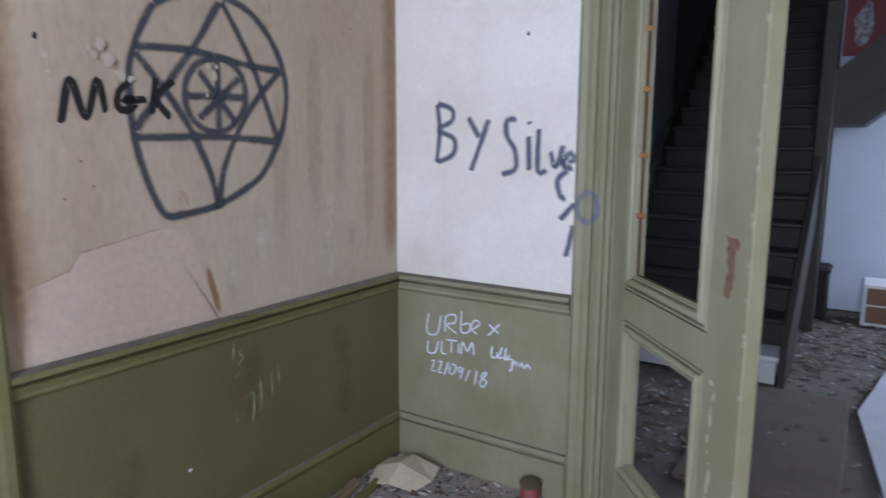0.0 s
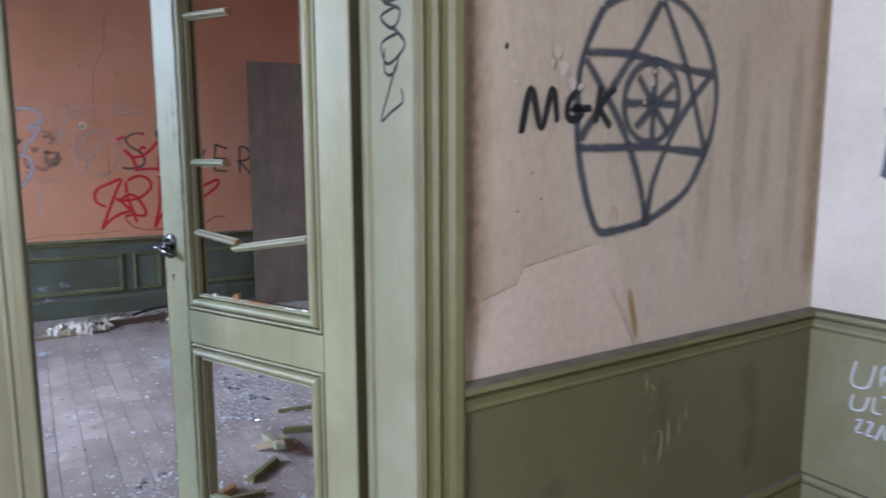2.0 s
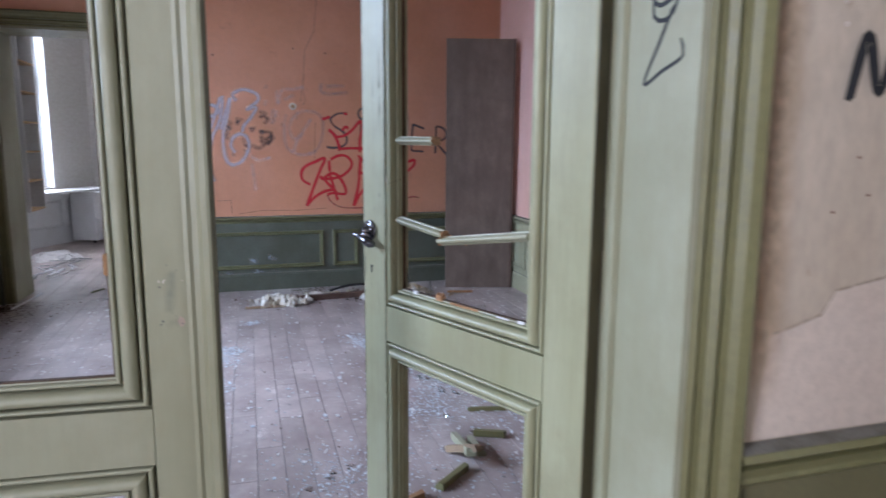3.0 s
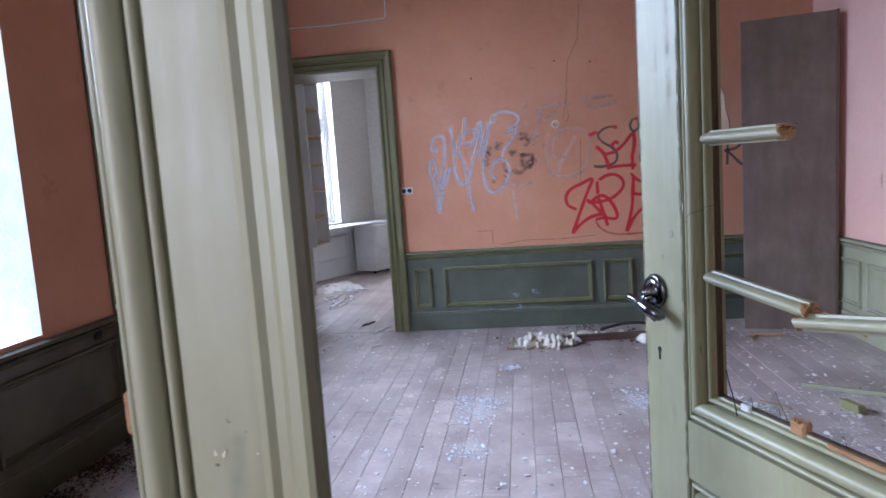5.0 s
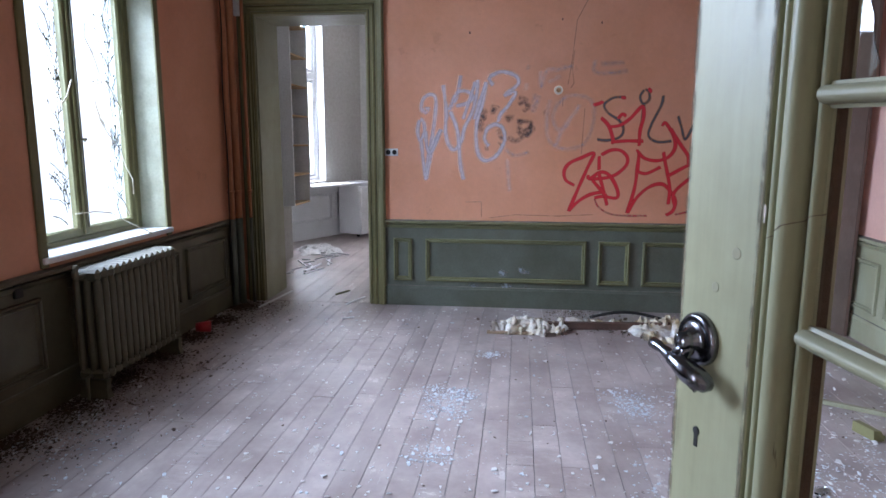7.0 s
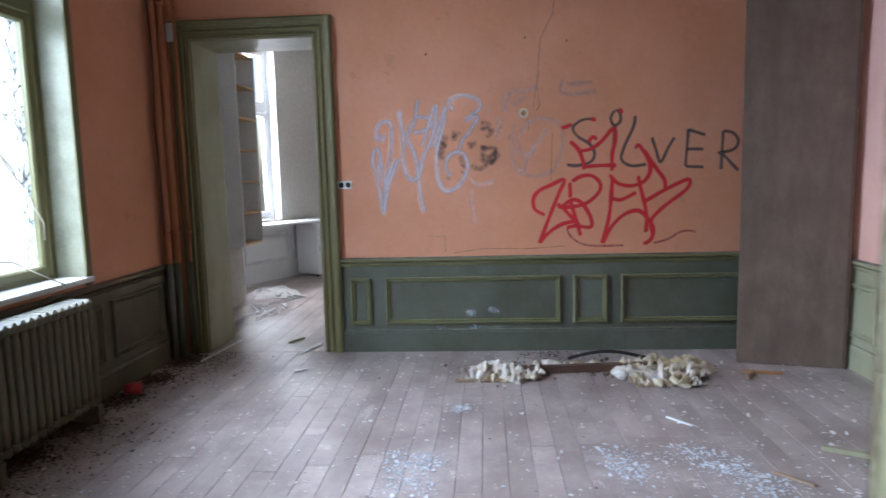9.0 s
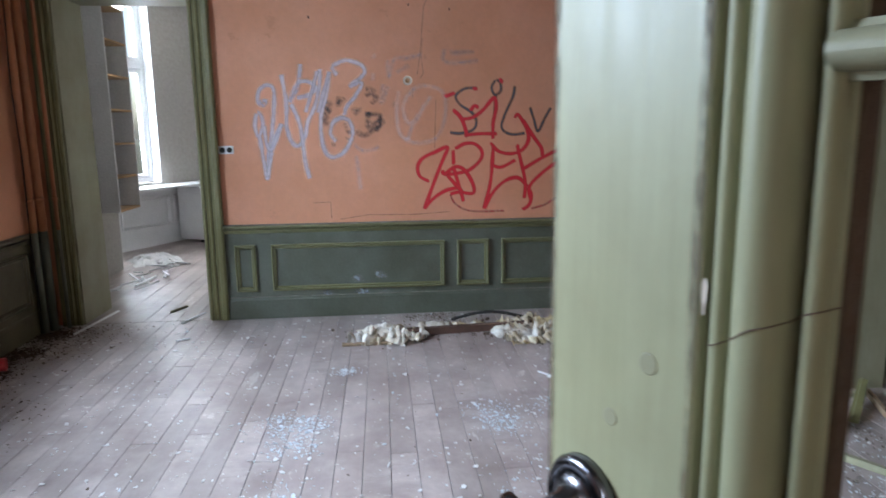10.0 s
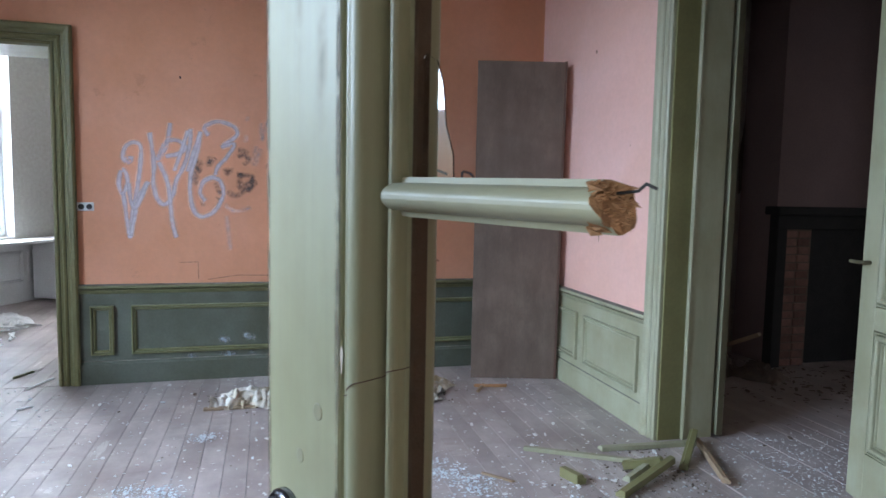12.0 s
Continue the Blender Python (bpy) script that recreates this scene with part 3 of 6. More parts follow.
def strokes(name, lines, width, place, mat, parent, label, smooth=True, fade=1.2):
    """Painted strokes on a wall: a ribbon for each line of (u, v), each a hair above the last."""
    bm = bmesh.new()
    uvl = bm.loops.layers.uv.new("stroke")
    for k, line in enumerate(lines):
        pts = [Vector(p) for p in line]
        fine = []
        for i in range(len(pts) - 1):
            a, b = pts[i], pts[i + 1]
            p, q = pts[max(i - 1, 0)], pts[min(i + 2, len(pts) - 1)]
            steps = max(2, int((b - a).length / 0.012))
            for s in range(steps):
                t = s / steps
                if smooth:
                    fine.append(0.5 * (2 * a + (b - p) * t + (2 * p - 5 * a + 4 * b - q) * t * t + (3 * a - p - 3 * b + q) * t ** 3))
                else:
                    fine.append(a.lerp(b, t))
        fine.append(pts[-1])
        w = 0.0012 + 0.00025 * k
        row = []
        for i, c in enumerate(fine):
            d = fine[min(i + 1, len(fine) - 1)] - fine[max(i - 1, 0)]
            d = d.normalized() if d.length > 1e-6 else Vector((1, 0))
            nrm = Vector((-d.y, d.x))
            h = width / 2 * (1 + 0.25 * noise.noise(Vector((c.x * 9, c.y * 9, k))))
            row.append([bm.verts.new(place(*(c + nrm * h * f), w)) for f in (1, 0, -1)])
        total = len(row) - 1
        for i in range(total):
            for j in (0, 1):
                f = bm.faces.new((row[i][j], row[i][j + 1], row[i + 1][j + 1], row[i + 1][j]))
                for loop, (ii, jj) in zip(f.loops, ((i, j), (i, j + 1), (i + 1, j + 1), (i + 1, j))):
                    ends = min(1.0, (min(ii, total - ii) + 0.3 * (fade < 2)) / fade)
                    loop[uvl].uv = (ii / max(total, 1), (1.0 if jj == 1 else 0.0) * ends)
    ob = part(name, bm, mat, parent, label)
    ob.visible_shadow = False
    return ob


def by_name(name):
    return bpy.data.objects[name]


# ---------------------------------------------------------------- writing on the walls
W_BETWEEN, W_HALL, W_FAR = by_name("wall_between"), by_name("wall_hall"), by_name("wall_far")
NAVY = spray("navy_spray", (0.040, 0.048, 0.066), 1.05, 0.3, 0.8)
INK = spray("black_marker", (0.008, 0.008, 0.010), 1.6, 0.05)
BLUE = spray("blue_grey_spray", (0.055, 0.075, 0.135), 1.0, 0.3, 0.85)
WHITE_PEN = spray("white_paint_pen", (0.70, 0.76, 0.90), 1.2, 0.3, 0.8)
RED_SPRAY = spray("red_spray", (0.55, 0.012, 0.02), 1.7, 0.05)
GREY_SPRAY = spray("dark_grey_spray", (0.07, 0.065, 0.075), 0.95, 0.35, 0.8)
PALE_SPRAY = spray("pale_blue_spray", (0.55, 0.52, 0.58), 0.72, 0.3, 1.0)
FAINT = spray("faded_blue_spray", (0.46, 0.43, 0.49), 0.42, 0.6, 1.0)
CRACKS = spray("hairline_crack", (0.16, 0.08, 0.05), 0.6, 0.7, 0.9)
STAR = [
    [(1.234, 1.847), (1.3, 1.883), (1.41, 1.912), (1.499, 1.91), (1.592, 1.879), (1.675, 1.807), (1.727, 1.715), (1.743, 1.617), (1.724, 1.515), (1.687, 1.439), (1.615, 1.34), (1.514, 1.283), (1.42, 1.247), (1.303, 1.229), (1.235, 1.232), (1.199, 1.29), (1.165, 1.387), (1.145, 1.481), (1.142, 1.563), (1.147, 1.664), (1.175, 1.747), (1.221, 1.829), (1.238, 1.850)],
    [(1.468, 1.894), (1.377, 1.761), (1.277, 1.639), (1.151, 1.486)],
    [(1.476, 1.895), (1.589, 1.715), (1.696, 1.458)],
    [(1.168, 1.722), (1.348, 1.731), (1.572, 1.708), (1.717, 1.702)],
    [(1.167, 1.706), (1.275, 1.58), (1.353, 1.462), (1.407, 1.335), (1.427, 1.235)],
    [(1.717, 1.702), (1.603, 1.597), (1.519, 1.487), (1.453, 1.357), (1.43, 1.234)],
    [(1.15, 1.465), (1.284, 1.467), (1.426, 1.471), (1.696, 1.455)],
    [(1.441, 1.718), (1.375, 1.695), (1.331, 1.643), (1.322, 1.582), (1.341, 1.528), (1.397, 1.49), (1.472, 1.492), (1.536, 1.546), (1.557, 1.606), (1.539, 1.676), (1.493, 1.712), (1.441, 1.718)],
    [(1.33, 1.594), (1.554, 1.6)],
    [(1.448, 1.713), (1.442, 1.491)],
    [(1.374, 1.673), (1.512, 1.516)],
    [(1.531, 1.663), (1.369, 1.524)],
]
NAME = [
    [(0.943, 1.499), (0.975, 1.613), (1.01, 1.516), (1.048, 1.617), (1.066, 1.531)],
    [(1.139, 1.618), (1.108, 1.591), (1.101, 1.551), (1.124, 1.54), (1.154, 1.558), (1.143, 1.575), (1.119, 1.567), (1.192, 1.575)],
    [(1.223, 1.638), (1.206, 1.532)],
    [(1.284, 1.634), (1.223, 1.582), (1.266, 1.524)],
]
BY = [
    [(0.22, 1.619), (0.232, 1.501), (0.217, 1.37)],
    [(0.22, 1.619), (0.293, 1.593), (0.295, 1.547), (0.232, 1.509), (0.306, 1.469), (0.299, 1.406), (0.217, 1.37)],
    [(0.373, 1.56), (0.427, 1.476)],
    [(0.472, 1.551), (0.429, 1.439), (0.389, 1.338)],
    [(0.602, 1.548), (0.556, 1.542), (0.555, 1.483), (0.592, 1.425), (0.595, 1.352), (0.532, 1.328)],
    [(0.651, 1.483), (0.657, 1.346)],
    [(0.653, 1.54), (0.654, 1.525)],
    [(0.695, 1.511), (0.695, 1.347), (0.732, 1.355)],
    [(0.746, 1.426), (0.768, 1.363), (0.799, 1.448)],
    [(0.781, 1.382), (0.841, 1.389), (0.831, 1.416), (0.802, 1.396), (0.806, 1.364), (0.843, 1.361)],
    [(0.821, 1.351), (0.78, 1.315), (0.792, 1.252), (0.818, 1.243)],
    [(0.792, 1.159), (0.855, 1.227)],
    [(0.849, 1.145), (0.838, 1.085), (0.822, 1.015)],
]
CHALK = [
    [(0.185, 0.704), (0.175, 0.615), (0.229, 0.615), (0.251, 0.705)],
    [(0.273, 0.624), (0.277, 0.698), (0.327, 0.713), (0.324, 0.679), (0.279, 0.662), (0.339, 0.627)],
    [(0.358, 0.738), (0.356, 0.643), (0.397, 0.652), (0.395, 0.687), (0.357, 0.672)],
    [(0.411, 0.66), (0.45, 0.692), (0.425, 0.705), (0.404, 0.666), (0.441, 0.643)],
    [(0.489, 0.7), (0.543, 0.663)],
    [(0.547, 0.709), (0.488, 0.645)],
    [(0.185, 0.58), (0.18, 0.523), (0.22, 0.526), (0.239, 0.585)],
    [(0.257, 0.589), (0.255, 0.529), (0.286, 0.534)],
    [(0.275, 0.593), (0.341, 0.599)],
    [(0.308, 0.594), (0.306, 0.535)],
    [(0.346, 0.593), (0.344, 0.539)],
    [(0.357, 0.538), (0.366, 0.598), (0.388, 0.56), (0.414, 0.604), (0.423, 0.545)],
    [(0.513, 0.61), (0.509, 0.558), (0.538, 0.565), (0.532, 0.587)],
    [(0.547, 0.572), (0.56, 0.608), (0.543, 0.56), (0.569, 0.571)],
    [(0.58, 0.615), (0.572, 0.556), (0.595, 0.585)],
    [(0.599, 0.59), (0.583, 0.559), (0.609, 0.566), (0.603, 0.515), (0.59, 0.52)],
    [(0.617, 0.568), (0.615, 0.54)],
    [(0.63, 0.567), (0.628, 0.535)],
    [(0.641, 0.534), (0.652, 0.56), (0.662, 0.536), (0.678, 0.558), (0.696, 0.534)],
    [(0.196, 0.477), (0.222, 0.489), (0.203, 0.438), (0.232, 0.446)],
    [(0.236, 0.482), (0.259, 0.491), (0.241, 0.438), (0.267, 0.446)],
    [(0.295, 0.498), (0.27, 0.427)],
    [(0.306, 0.486), (0.298, 0.447), (0.324, 0.449), (0.332, 0.488), (0.306, 0.486)],
    [(0.364, 0.487), (0.342, 0.476), (0.353, 0.459), (0.372, 0.484), (0.355, 0.426)],
    [(0.407, 0.484), (0.38, 0.421)],
    [(0.44, 0.488), (0.43, 0.414)],
    [(0.483, 0.49), (0.461, 0.461), (0.49, 0.445), (0.468, 0.415), (0.457, 0.436), (0.488, 0.478), (0.483, 0.49)],
]
RED_Z = [
    [(0.494, 1.027), (0.423, 1.068), (0.408, 1.141), (0.448, 1.204), (0.544, 1.249), (0.636, 1.282), (0.591, 1.169), (0.526, 1.01), (0.453, 0.817)],
    [(0.453, 0.817), (0.525, 0.897), (0.621, 0.956), (0.725, 0.977)],
]
RED_B = [
    [(0.678, 1.262), (0.682, 1.151)],
    [(0.694, 1.269), (0.765, 1.307), (0.843, 1.305), (0.898, 1.249), (0.883, 1.178), (0.78, 1.1), (0.614, 1.08), (0.598, 1.113)],
    [(0.614, 1.08), (0.693, 1.134), (0.764, 1.109), (0.828, 1.003), (0.828, 0.931), (0.717, 0.941), (0.653, 0.927)],
    [(0.678, 1.135), (0.717, 1.006), (0.756, 0.868)],
    [(0.63, 1.072), (0.748, 0.941)],
]
RED_E = [
    [(0.961, 1.302), (0.984, 1.286), (0.977, 1.144), (0.962, 1), (0.915, 0.808)],
    [(0.977, 1.294), (1.031, 1.245), (1.125, 1.227), (1.211, 1.256), (1.257, 1.326), (1.248, 1.405), (1.209, 1.476), (1.17, 1.524), (1.154, 1.493)],
    [(0.977, 1.144), (1.048, 1.126), (1.157, 1.179)],
    [(0.915, 0.808), (0.986, 0.936), (1.08, 1.022), (1.173, 1.044), (1.236, 0.994), (1.284, 0.914), (1.269, 0.834), (1.215, 0.795)],
]
RED_END = [
    [(1.171, 1.297), (1.188, 1.218), (1.22, 1.09), (1.236, 0.994), (1.23, 0.883)],
    [(1.216, 1.476), (1.295, 1.356), (1.358, 1.268), (1.366, 1.205)],
    [(1.212, 1.106), (1.374, 1.197), (1.528, 1.264), (1.536, 1.217), (1.483, 1.163), (1.36, 1.071), (1.268, 0.97), (1.285, 0.866)],
]
RED_CROWN = [
    [(0.679, 1.561), (0.742, 1.497), (0.781, 1.386), (0.773, 1.354)],
    [(0.773, 1.37), (0.875, 1.38), (1.015, 1.379)],
    [(0.984, 1.341), (0.984, 1.459), (1.007, 1.567), (0.991, 1.645), (0.906, 1.555), (0.828, 1.502), (0.75, 1.489)],
    [(0.812, 1.55), (0.843, 1.588), (0.875, 1.571)],
    [(0.617, 1.657), (0.656, 1.668), (0.695, 1.686)],
    [(0.828, 1.712), (0.867, 1.714)],
    [(1.029, 1.783), (1.06, 1.755)],
]
RED_TAIL = [
    [(0.653, 0.927), (0.692, 0.853), (0.812, 0.794), (1.073, 0.789)],
    [(1.285, 0.801), (1.394, 0.831), (1.472, 0.878), (1.542, 0.889), (1.596, 0.875)],
]
GREY_S = [
    [(0.867, 1.719), (0.773, 1.714), (0.703, 1.662), (0.734, 1.599), (0.828, 1.534), (0.859, 1.462), (0.828, 1.408), (0.734, 1.384), (0.655, 1.392)],
    [(1.006, 1.776), (0.975, 1.723), (0.999, 1.668), (1.045, 1.698), (1.037, 1.76), (1.006, 1.776)],
    [(1.006, 1.66), (0.999, 1.568), (0.991, 1.474)],
]
GREY_REST = [
    [(1.15, 1.733), (1.138, 1.656), (1.069, 1.503), (1.054, 1.418), (1.124, 1.373), (1.233, 1.381)],
    [(1.269, 1.575), (1.301, 1.481), (1.333, 1.394), (1.386, 1.494), (1.431, 1.57)],
    [(1.529, 1.629), (1.511, 1.358)],
    [(1.53, 1.621), (1.652, 1.579)],
    [(1.517, 1.483), (1.639, 1.479)],
    [(1.511, 1.358), (1.642, 1.35)],
    [(1.774, 1.606), (1.764, 1.328)],
    [(1.774, 1.606), (1.842, 1.589), (1.881, 1.534), (1.852, 1.473), (1.739, 1.445)],
    [(1.754, 1.461), (1.887, 1.317)],
]
LOOP_FIRST = [
    [(-0.742, 1.622), (-0.693, 1.636), (-0.718, 1.605), (-0.75, 1.638), (-0.73, 1.718), (-0.672, 1.748), (-0.633, 1.715), (-0.637, 1.587), (-0.659, 1.426), (-0.69, 1.265), (-0.713, 1.069)],
    [(-0.761, 1.55), (-0.781, 1.462), (-0.76, 1.38), (-0.724, 1.46), (-0.737, 1.541), (-0.761, 1.55)],
    [(-0.751, 1.38), (-0.733, 1.2), (-0.713, 1.069), (-0.684, 1.199), (-0.654, 1.345), (-0.584, 1.473)],
    [(-0.715, 1.46), (-0.704, 1.33), (-0.673, 1.28), (-0.619, 1.393), (-0.592, 1.465)],
]
LOOP_MIDDLE = [
    [(-0.572, 1.824), (-0.546, 1.616), (-0.552, 1.456), (-0.523, 1.342), (-0.474, 1.308), (-0.423, 1.371), (-0.396, 1.483), (-0.335, 1.61), (-0.298, 1.768), (-0.296, 1.862)],
    [(-0.432, 1.898), (-0.461, 1.725), (-0.521, 1.631), (-0.46, 1.757), (-0.379, 1.77), (-0.332, 1.721), (-0.382, 1.675), (-0.472, 1.654)],
    [(-0.514, 1.615), (-0.454, 1.453), (-0.429, 1.193), (-0.4, 1.062)],
    [(-0.41, 1.548), (-0.366, 1.675), (-0.312, 1.847)],
]
LOOP_LAST = [
    [(-0.224, 1.844), (-0.252, 1.687), (-0.297, 1.529), (-0.301, 1.368), (-0.272, 1.254), (-0.215, 1.22), (-0.133, 1.267), (-0.074, 1.378), (-0.088, 1.475), (-0.143, 1.509), (-0.209, 1.478), (-0.235, 1.399), (-0.196, 1.333)],
    [(-0.224, 1.844), (-0.321, 1.546)],
    [(-0.168, 1.811), (-0.199, 1.875), (-0.102, 1.919), (0.009, 1.884), (0.024, 1.821), (-0.074, 1.745)],
    [(-0.09, 1.73), (0.007, 1.758), (-0.043, 1.665), (-0.109, 1.587), (-0.127, 1.524)],
]
FADED = [
    [(0.107, 1.974), (0.098, 1.928)],
    [(0.096, 1.834), (0.087, 1.771)],
    [(0.201, 1.924), (0.207, 1.799), (0.248, 1.923), (0.344, 1.935), (0.454, 1.962)],
    [(0.263, 1.829), (0.359, 1.888)],
    [(0.166, 1.753), (0.148, 1.612), (0.181, 1.69), (0.198, 1.736)],
    [(-0.067, 1.314), (0.013, 1.263), (0.127, 1.293)],
    [(0.627, 2.003), (0.611, 1.926), (0.689, 1.9), (0.876, 1.917)],
    [(0.658, 1.971), (0.845, 1.98)],
]
FADED_BOWL = [
    [(0.277, 1.702), (0.259, 1.545), (0.273, 1.401), (0.336, 1.336), (0.432, 1.317), (0.56, 1.362), (0.625, 1.534), (0.61, 1.677), (0.531, 1.726), (0.404, 1.722), (0.308, 1.591), (0.354, 1.463), (0.467, 1.586), (0.515, 1.664)],
    [(-0.052, 1.233), (-0.039, 1.119), (-0.025, 0.972)],
    [(0.336, 1.336), (0.369, 1.431), (0.434, 1.524)],
]
SCRIB = [
    [(-0.302, 1.625), (-0.23, 1.607), (-0.298, 1.497), (-0.24, 1.527)],
    [(-0.287, 1.608), (-0.223, 1.543)],
    [(-0.298, 1.489), (-0.242, 1.463)],
    [(-0.156, 1.668), (-0.173, 1.605), (-0.124, 1.659)],
    [(0.03, 1.718), (0.094, 1.7), (0.029, 1.663)],
    [(0.077, 1.661), (0.117, 1.652), (0.068, 1.606)],
    [(-0.078, 1.555), (-0.013, 1.569), (-0.062, 1.53)],
    [(0.018, 1.536), (0.139, 1.517), (0.032, 1.424)],
    [(-0.049, 1.41), (0.032, 1.384), (0.162, 1.5)],
    [(0.051, 1.551), (0.041, 1.439)],
    [(-0.128, 1.476), (-0.105, 1.411), (-0.081, 1.387)],
    [(-0.123, 1.347), (-0.098, 1.363)],
    [(-0.237, 1.318), (-0.197, 1.317)],
    [(0.228, 1.609), (0.252, 1.593)],
    [(0.096, 1.406), (0.162, 1.484)],
]
MARKER = [
    [(-0.138, 1.87), (-0.061, 1.835), (-0.039, 1.804), (-0.112, 1.81), (-0.132, 1.841), (-0.078, 1.824)],
    [(-0.112, 1.806), (-0.03, 1.774), (-0.064, 1.739), (-0.125, 1.776), (-0.047, 1.786)],
    [(-0.07, 1.745), (-0.007, 1.694), (-0.092, 1.661), (-0.123, 1.712), (-0.041, 1.725)],
    [(-0.107, 1.70), (-0.107, 1.645), (-0.075, 1.634), (-0.050, 1.645), (-0.036, 1.675)],
    [(-0.050, 1.655), (-0.085, 1.60), (-0.128, 1.531), (-0.075, 1.548), (-0.018, 1.568), (-0.028, 1.597)],
]
CRACK = [
    [(0.46, 2.082), (0.448, 1.93), (0.463, 1.827), (0.436, 1.785)],
    [(0.38, 1.641), (0.379, 1.727)],
    [(0.554, 1.636), (0.538, 1.272)],
    [(0.592, 2.796), (0.563, 2.479), (0.472, 2.301), (0.441, 1.976), (0.416, 1.813)],
    [(-0.39, 0.881), (-0.255, 0.885), (-0.252, 0.755)],
    [(-0.192, 0.752), (0.026, 0.782), (0.367, 0.776), (0.655, 0.792)],
]
PATCH = [
    [(0.823, 1.075), (0.936, 1.106), (0.967, 1.151), (1.214, 1.193)],
    [(1.309, 1.175), (1.366, 1.014), (1.415, 0.855)],
]

strokes("graffiti", STAR, 0.038, lambda u, v, w: on_cream(u, v, w + 0.0035), NAVY, W_BETWEEN, "navy sprayed star in a ring")
strokes("graffiti", NAME, 0.027, lambda u, v, w: on_cream(u, v, w + 0.0075), INK, W_BETWEEN, "black brushed letters")
strokes("graffiti", BY, 0.038, on_pale, BLUE, W_HALL, "blue-grey sprayed words")
strokes("graffiti", CHALK, 0.0125, lambda u, v, w: (u, YB - 0.013 - w, v), WHITE_PEN, by_name("wainscot_cream_room.002"), "white pen handwriting and date")
strokes("graffiti", GREY_S + GREY_REST, 0.034, on_far, GREY_SPRAY, W_FAR, "dark grey sprayed word")
strokes("graffiti", SCRIB, 0.060, on_far, spray("charcoal_scribble", (0.05, 0.045, 0.05), 0.75, 0.8, 1.0), W_FAR, "dark charcoal scribble")
strokes("graffiti", LOOP_FIRST + LOOP_MIDDLE + LOOP_LAST, 0.060, lambda u, v, w: on_far(u, v, w + 0.003), PALE_SPRAY, W_FAR, "pale blue sprayed loops")
strokes("graffiti", FADED + FADED_BOWL, 0.055, lambda u, v, w: on_far(u, v, w + 0.006), FAINT, W_FAR, "faded blue spray")
strokes("graffiti", RED_Z + RED_B + RED_E + RED_END + RED_CROWN, 0.034, lambda u, v, w: on_far(u, v, w + 0.009), RED_SPRAY, W_FAR, "bright red sprayed tag")
strokes("graffiti", RED_TAIL, 0.026, lambda u, v, w: on_far(u, v, w + 0.009), spray("thin_red_spray", (0.50, 0.03, 0.04), 0.75, 0.5, 0.9), W_FAR, "thin trailing red spray")
strokes("scribble", MARKER, 0.010, lambda u, v, w: (u, OPEN_R - 0.0145 - w, v), INK, W_BETWEEN, "black marker scribble")
strokes("crack", CRACK, 0.011, on_far, CRACKS, W_FAR, "hairline plaster crack", smooth=False)
strokes("crack", PATCH[:1], 0.008, on_cream, spray("torn_paper_edge", (0.33, 0.23, 0.15), 0.6, 0.7, 0.9), W_BETWEEN, "torn wallpaper edge", smooth=False)
strokes("graffiti", [[(0.90, 1.27), (0.88, 1.22), (0.90, 1.17), (0.94, 1.17), (0.96, 1.22), (0.94, 1.27), (0.90, 1.27)]], 0.03, lambda u, v, w: (u, YB - 0.049 - w, v), spray("blue_spray", (0.10, 0.16, 0.36), 0.5), W_HALL, "faint blue sprayed ring")

bm = bmesh.new()
tear = PATCH[0] + PATCH[1] + [(1.41, 0.872), (0.80, 0.872)]
bm.faces.new([bm.verts.new(on_cream(u, v, 0.0008)) for u, v in tear])
part("bare_plaster", bm, material("bare_pinkish_plaster", (0.54, 0.44, 0.36), (0.46, 0.36, 0.285), blotch=3, grain=40, rough=0.9), W_BETWEEN, "smoother patch where wallpaper tore away")
RUN = spray("orange_brown_drip", (0.28, 0.15, 0.045), 0.95, 0.4)
PALE_RUN = spray("pale_wash_stain", (0.60, 0.54, 0.47), 0.45, 0.6)
# soft brown vertical bands beside the surround and near the corner
strokes("stain", [[(0.81, 0.9), (0.80, 1.5), (0.805, 2.2), (0.81, 3.2)], [(2.35, 0.9), (2.36, 1.6), (2.35, 2.6)]], 0.16, on_cream, spray("soft_brown_band", (0.30, 0.175, 0.08), 0.6, 0.3, 1.0), W_BETWEEN, "soft brown vertical band", fade=20)
strokes("stain", [[(1.415, 0.88), (1.39, 0.98), (1.37, 1.06)]], 0.03, on_cream, RUN, W_BETWEEN, "brown drip stain", fade=5)
strokes("stain", [[(u, 0.9 + 0.1 * (k % 3)), (u + 0.01, 1.15 + 0.12 * (k % 2))] for k, u in enumerate((1.47, 1.60, 1.78, 1.95, 2.08))], 0.07, on_cream, PALE_RUN, W_BETWEEN, "pale wash run", fade=12)
strokes("stain", [[(u, 1.0 + 0.1 * (k % 3)), (u + 0.01, 1.7 + 0.2 * (k % 2))] for k, u in enumerate((1.70, 1.88, 2.02, 2.2))], 0.10, on_cream, spray("grey_brown_streak", (0.25, 0.17, 0.10), 0.20, 0.5), W_BETWEEN, "brown dirt streak", fade=25)
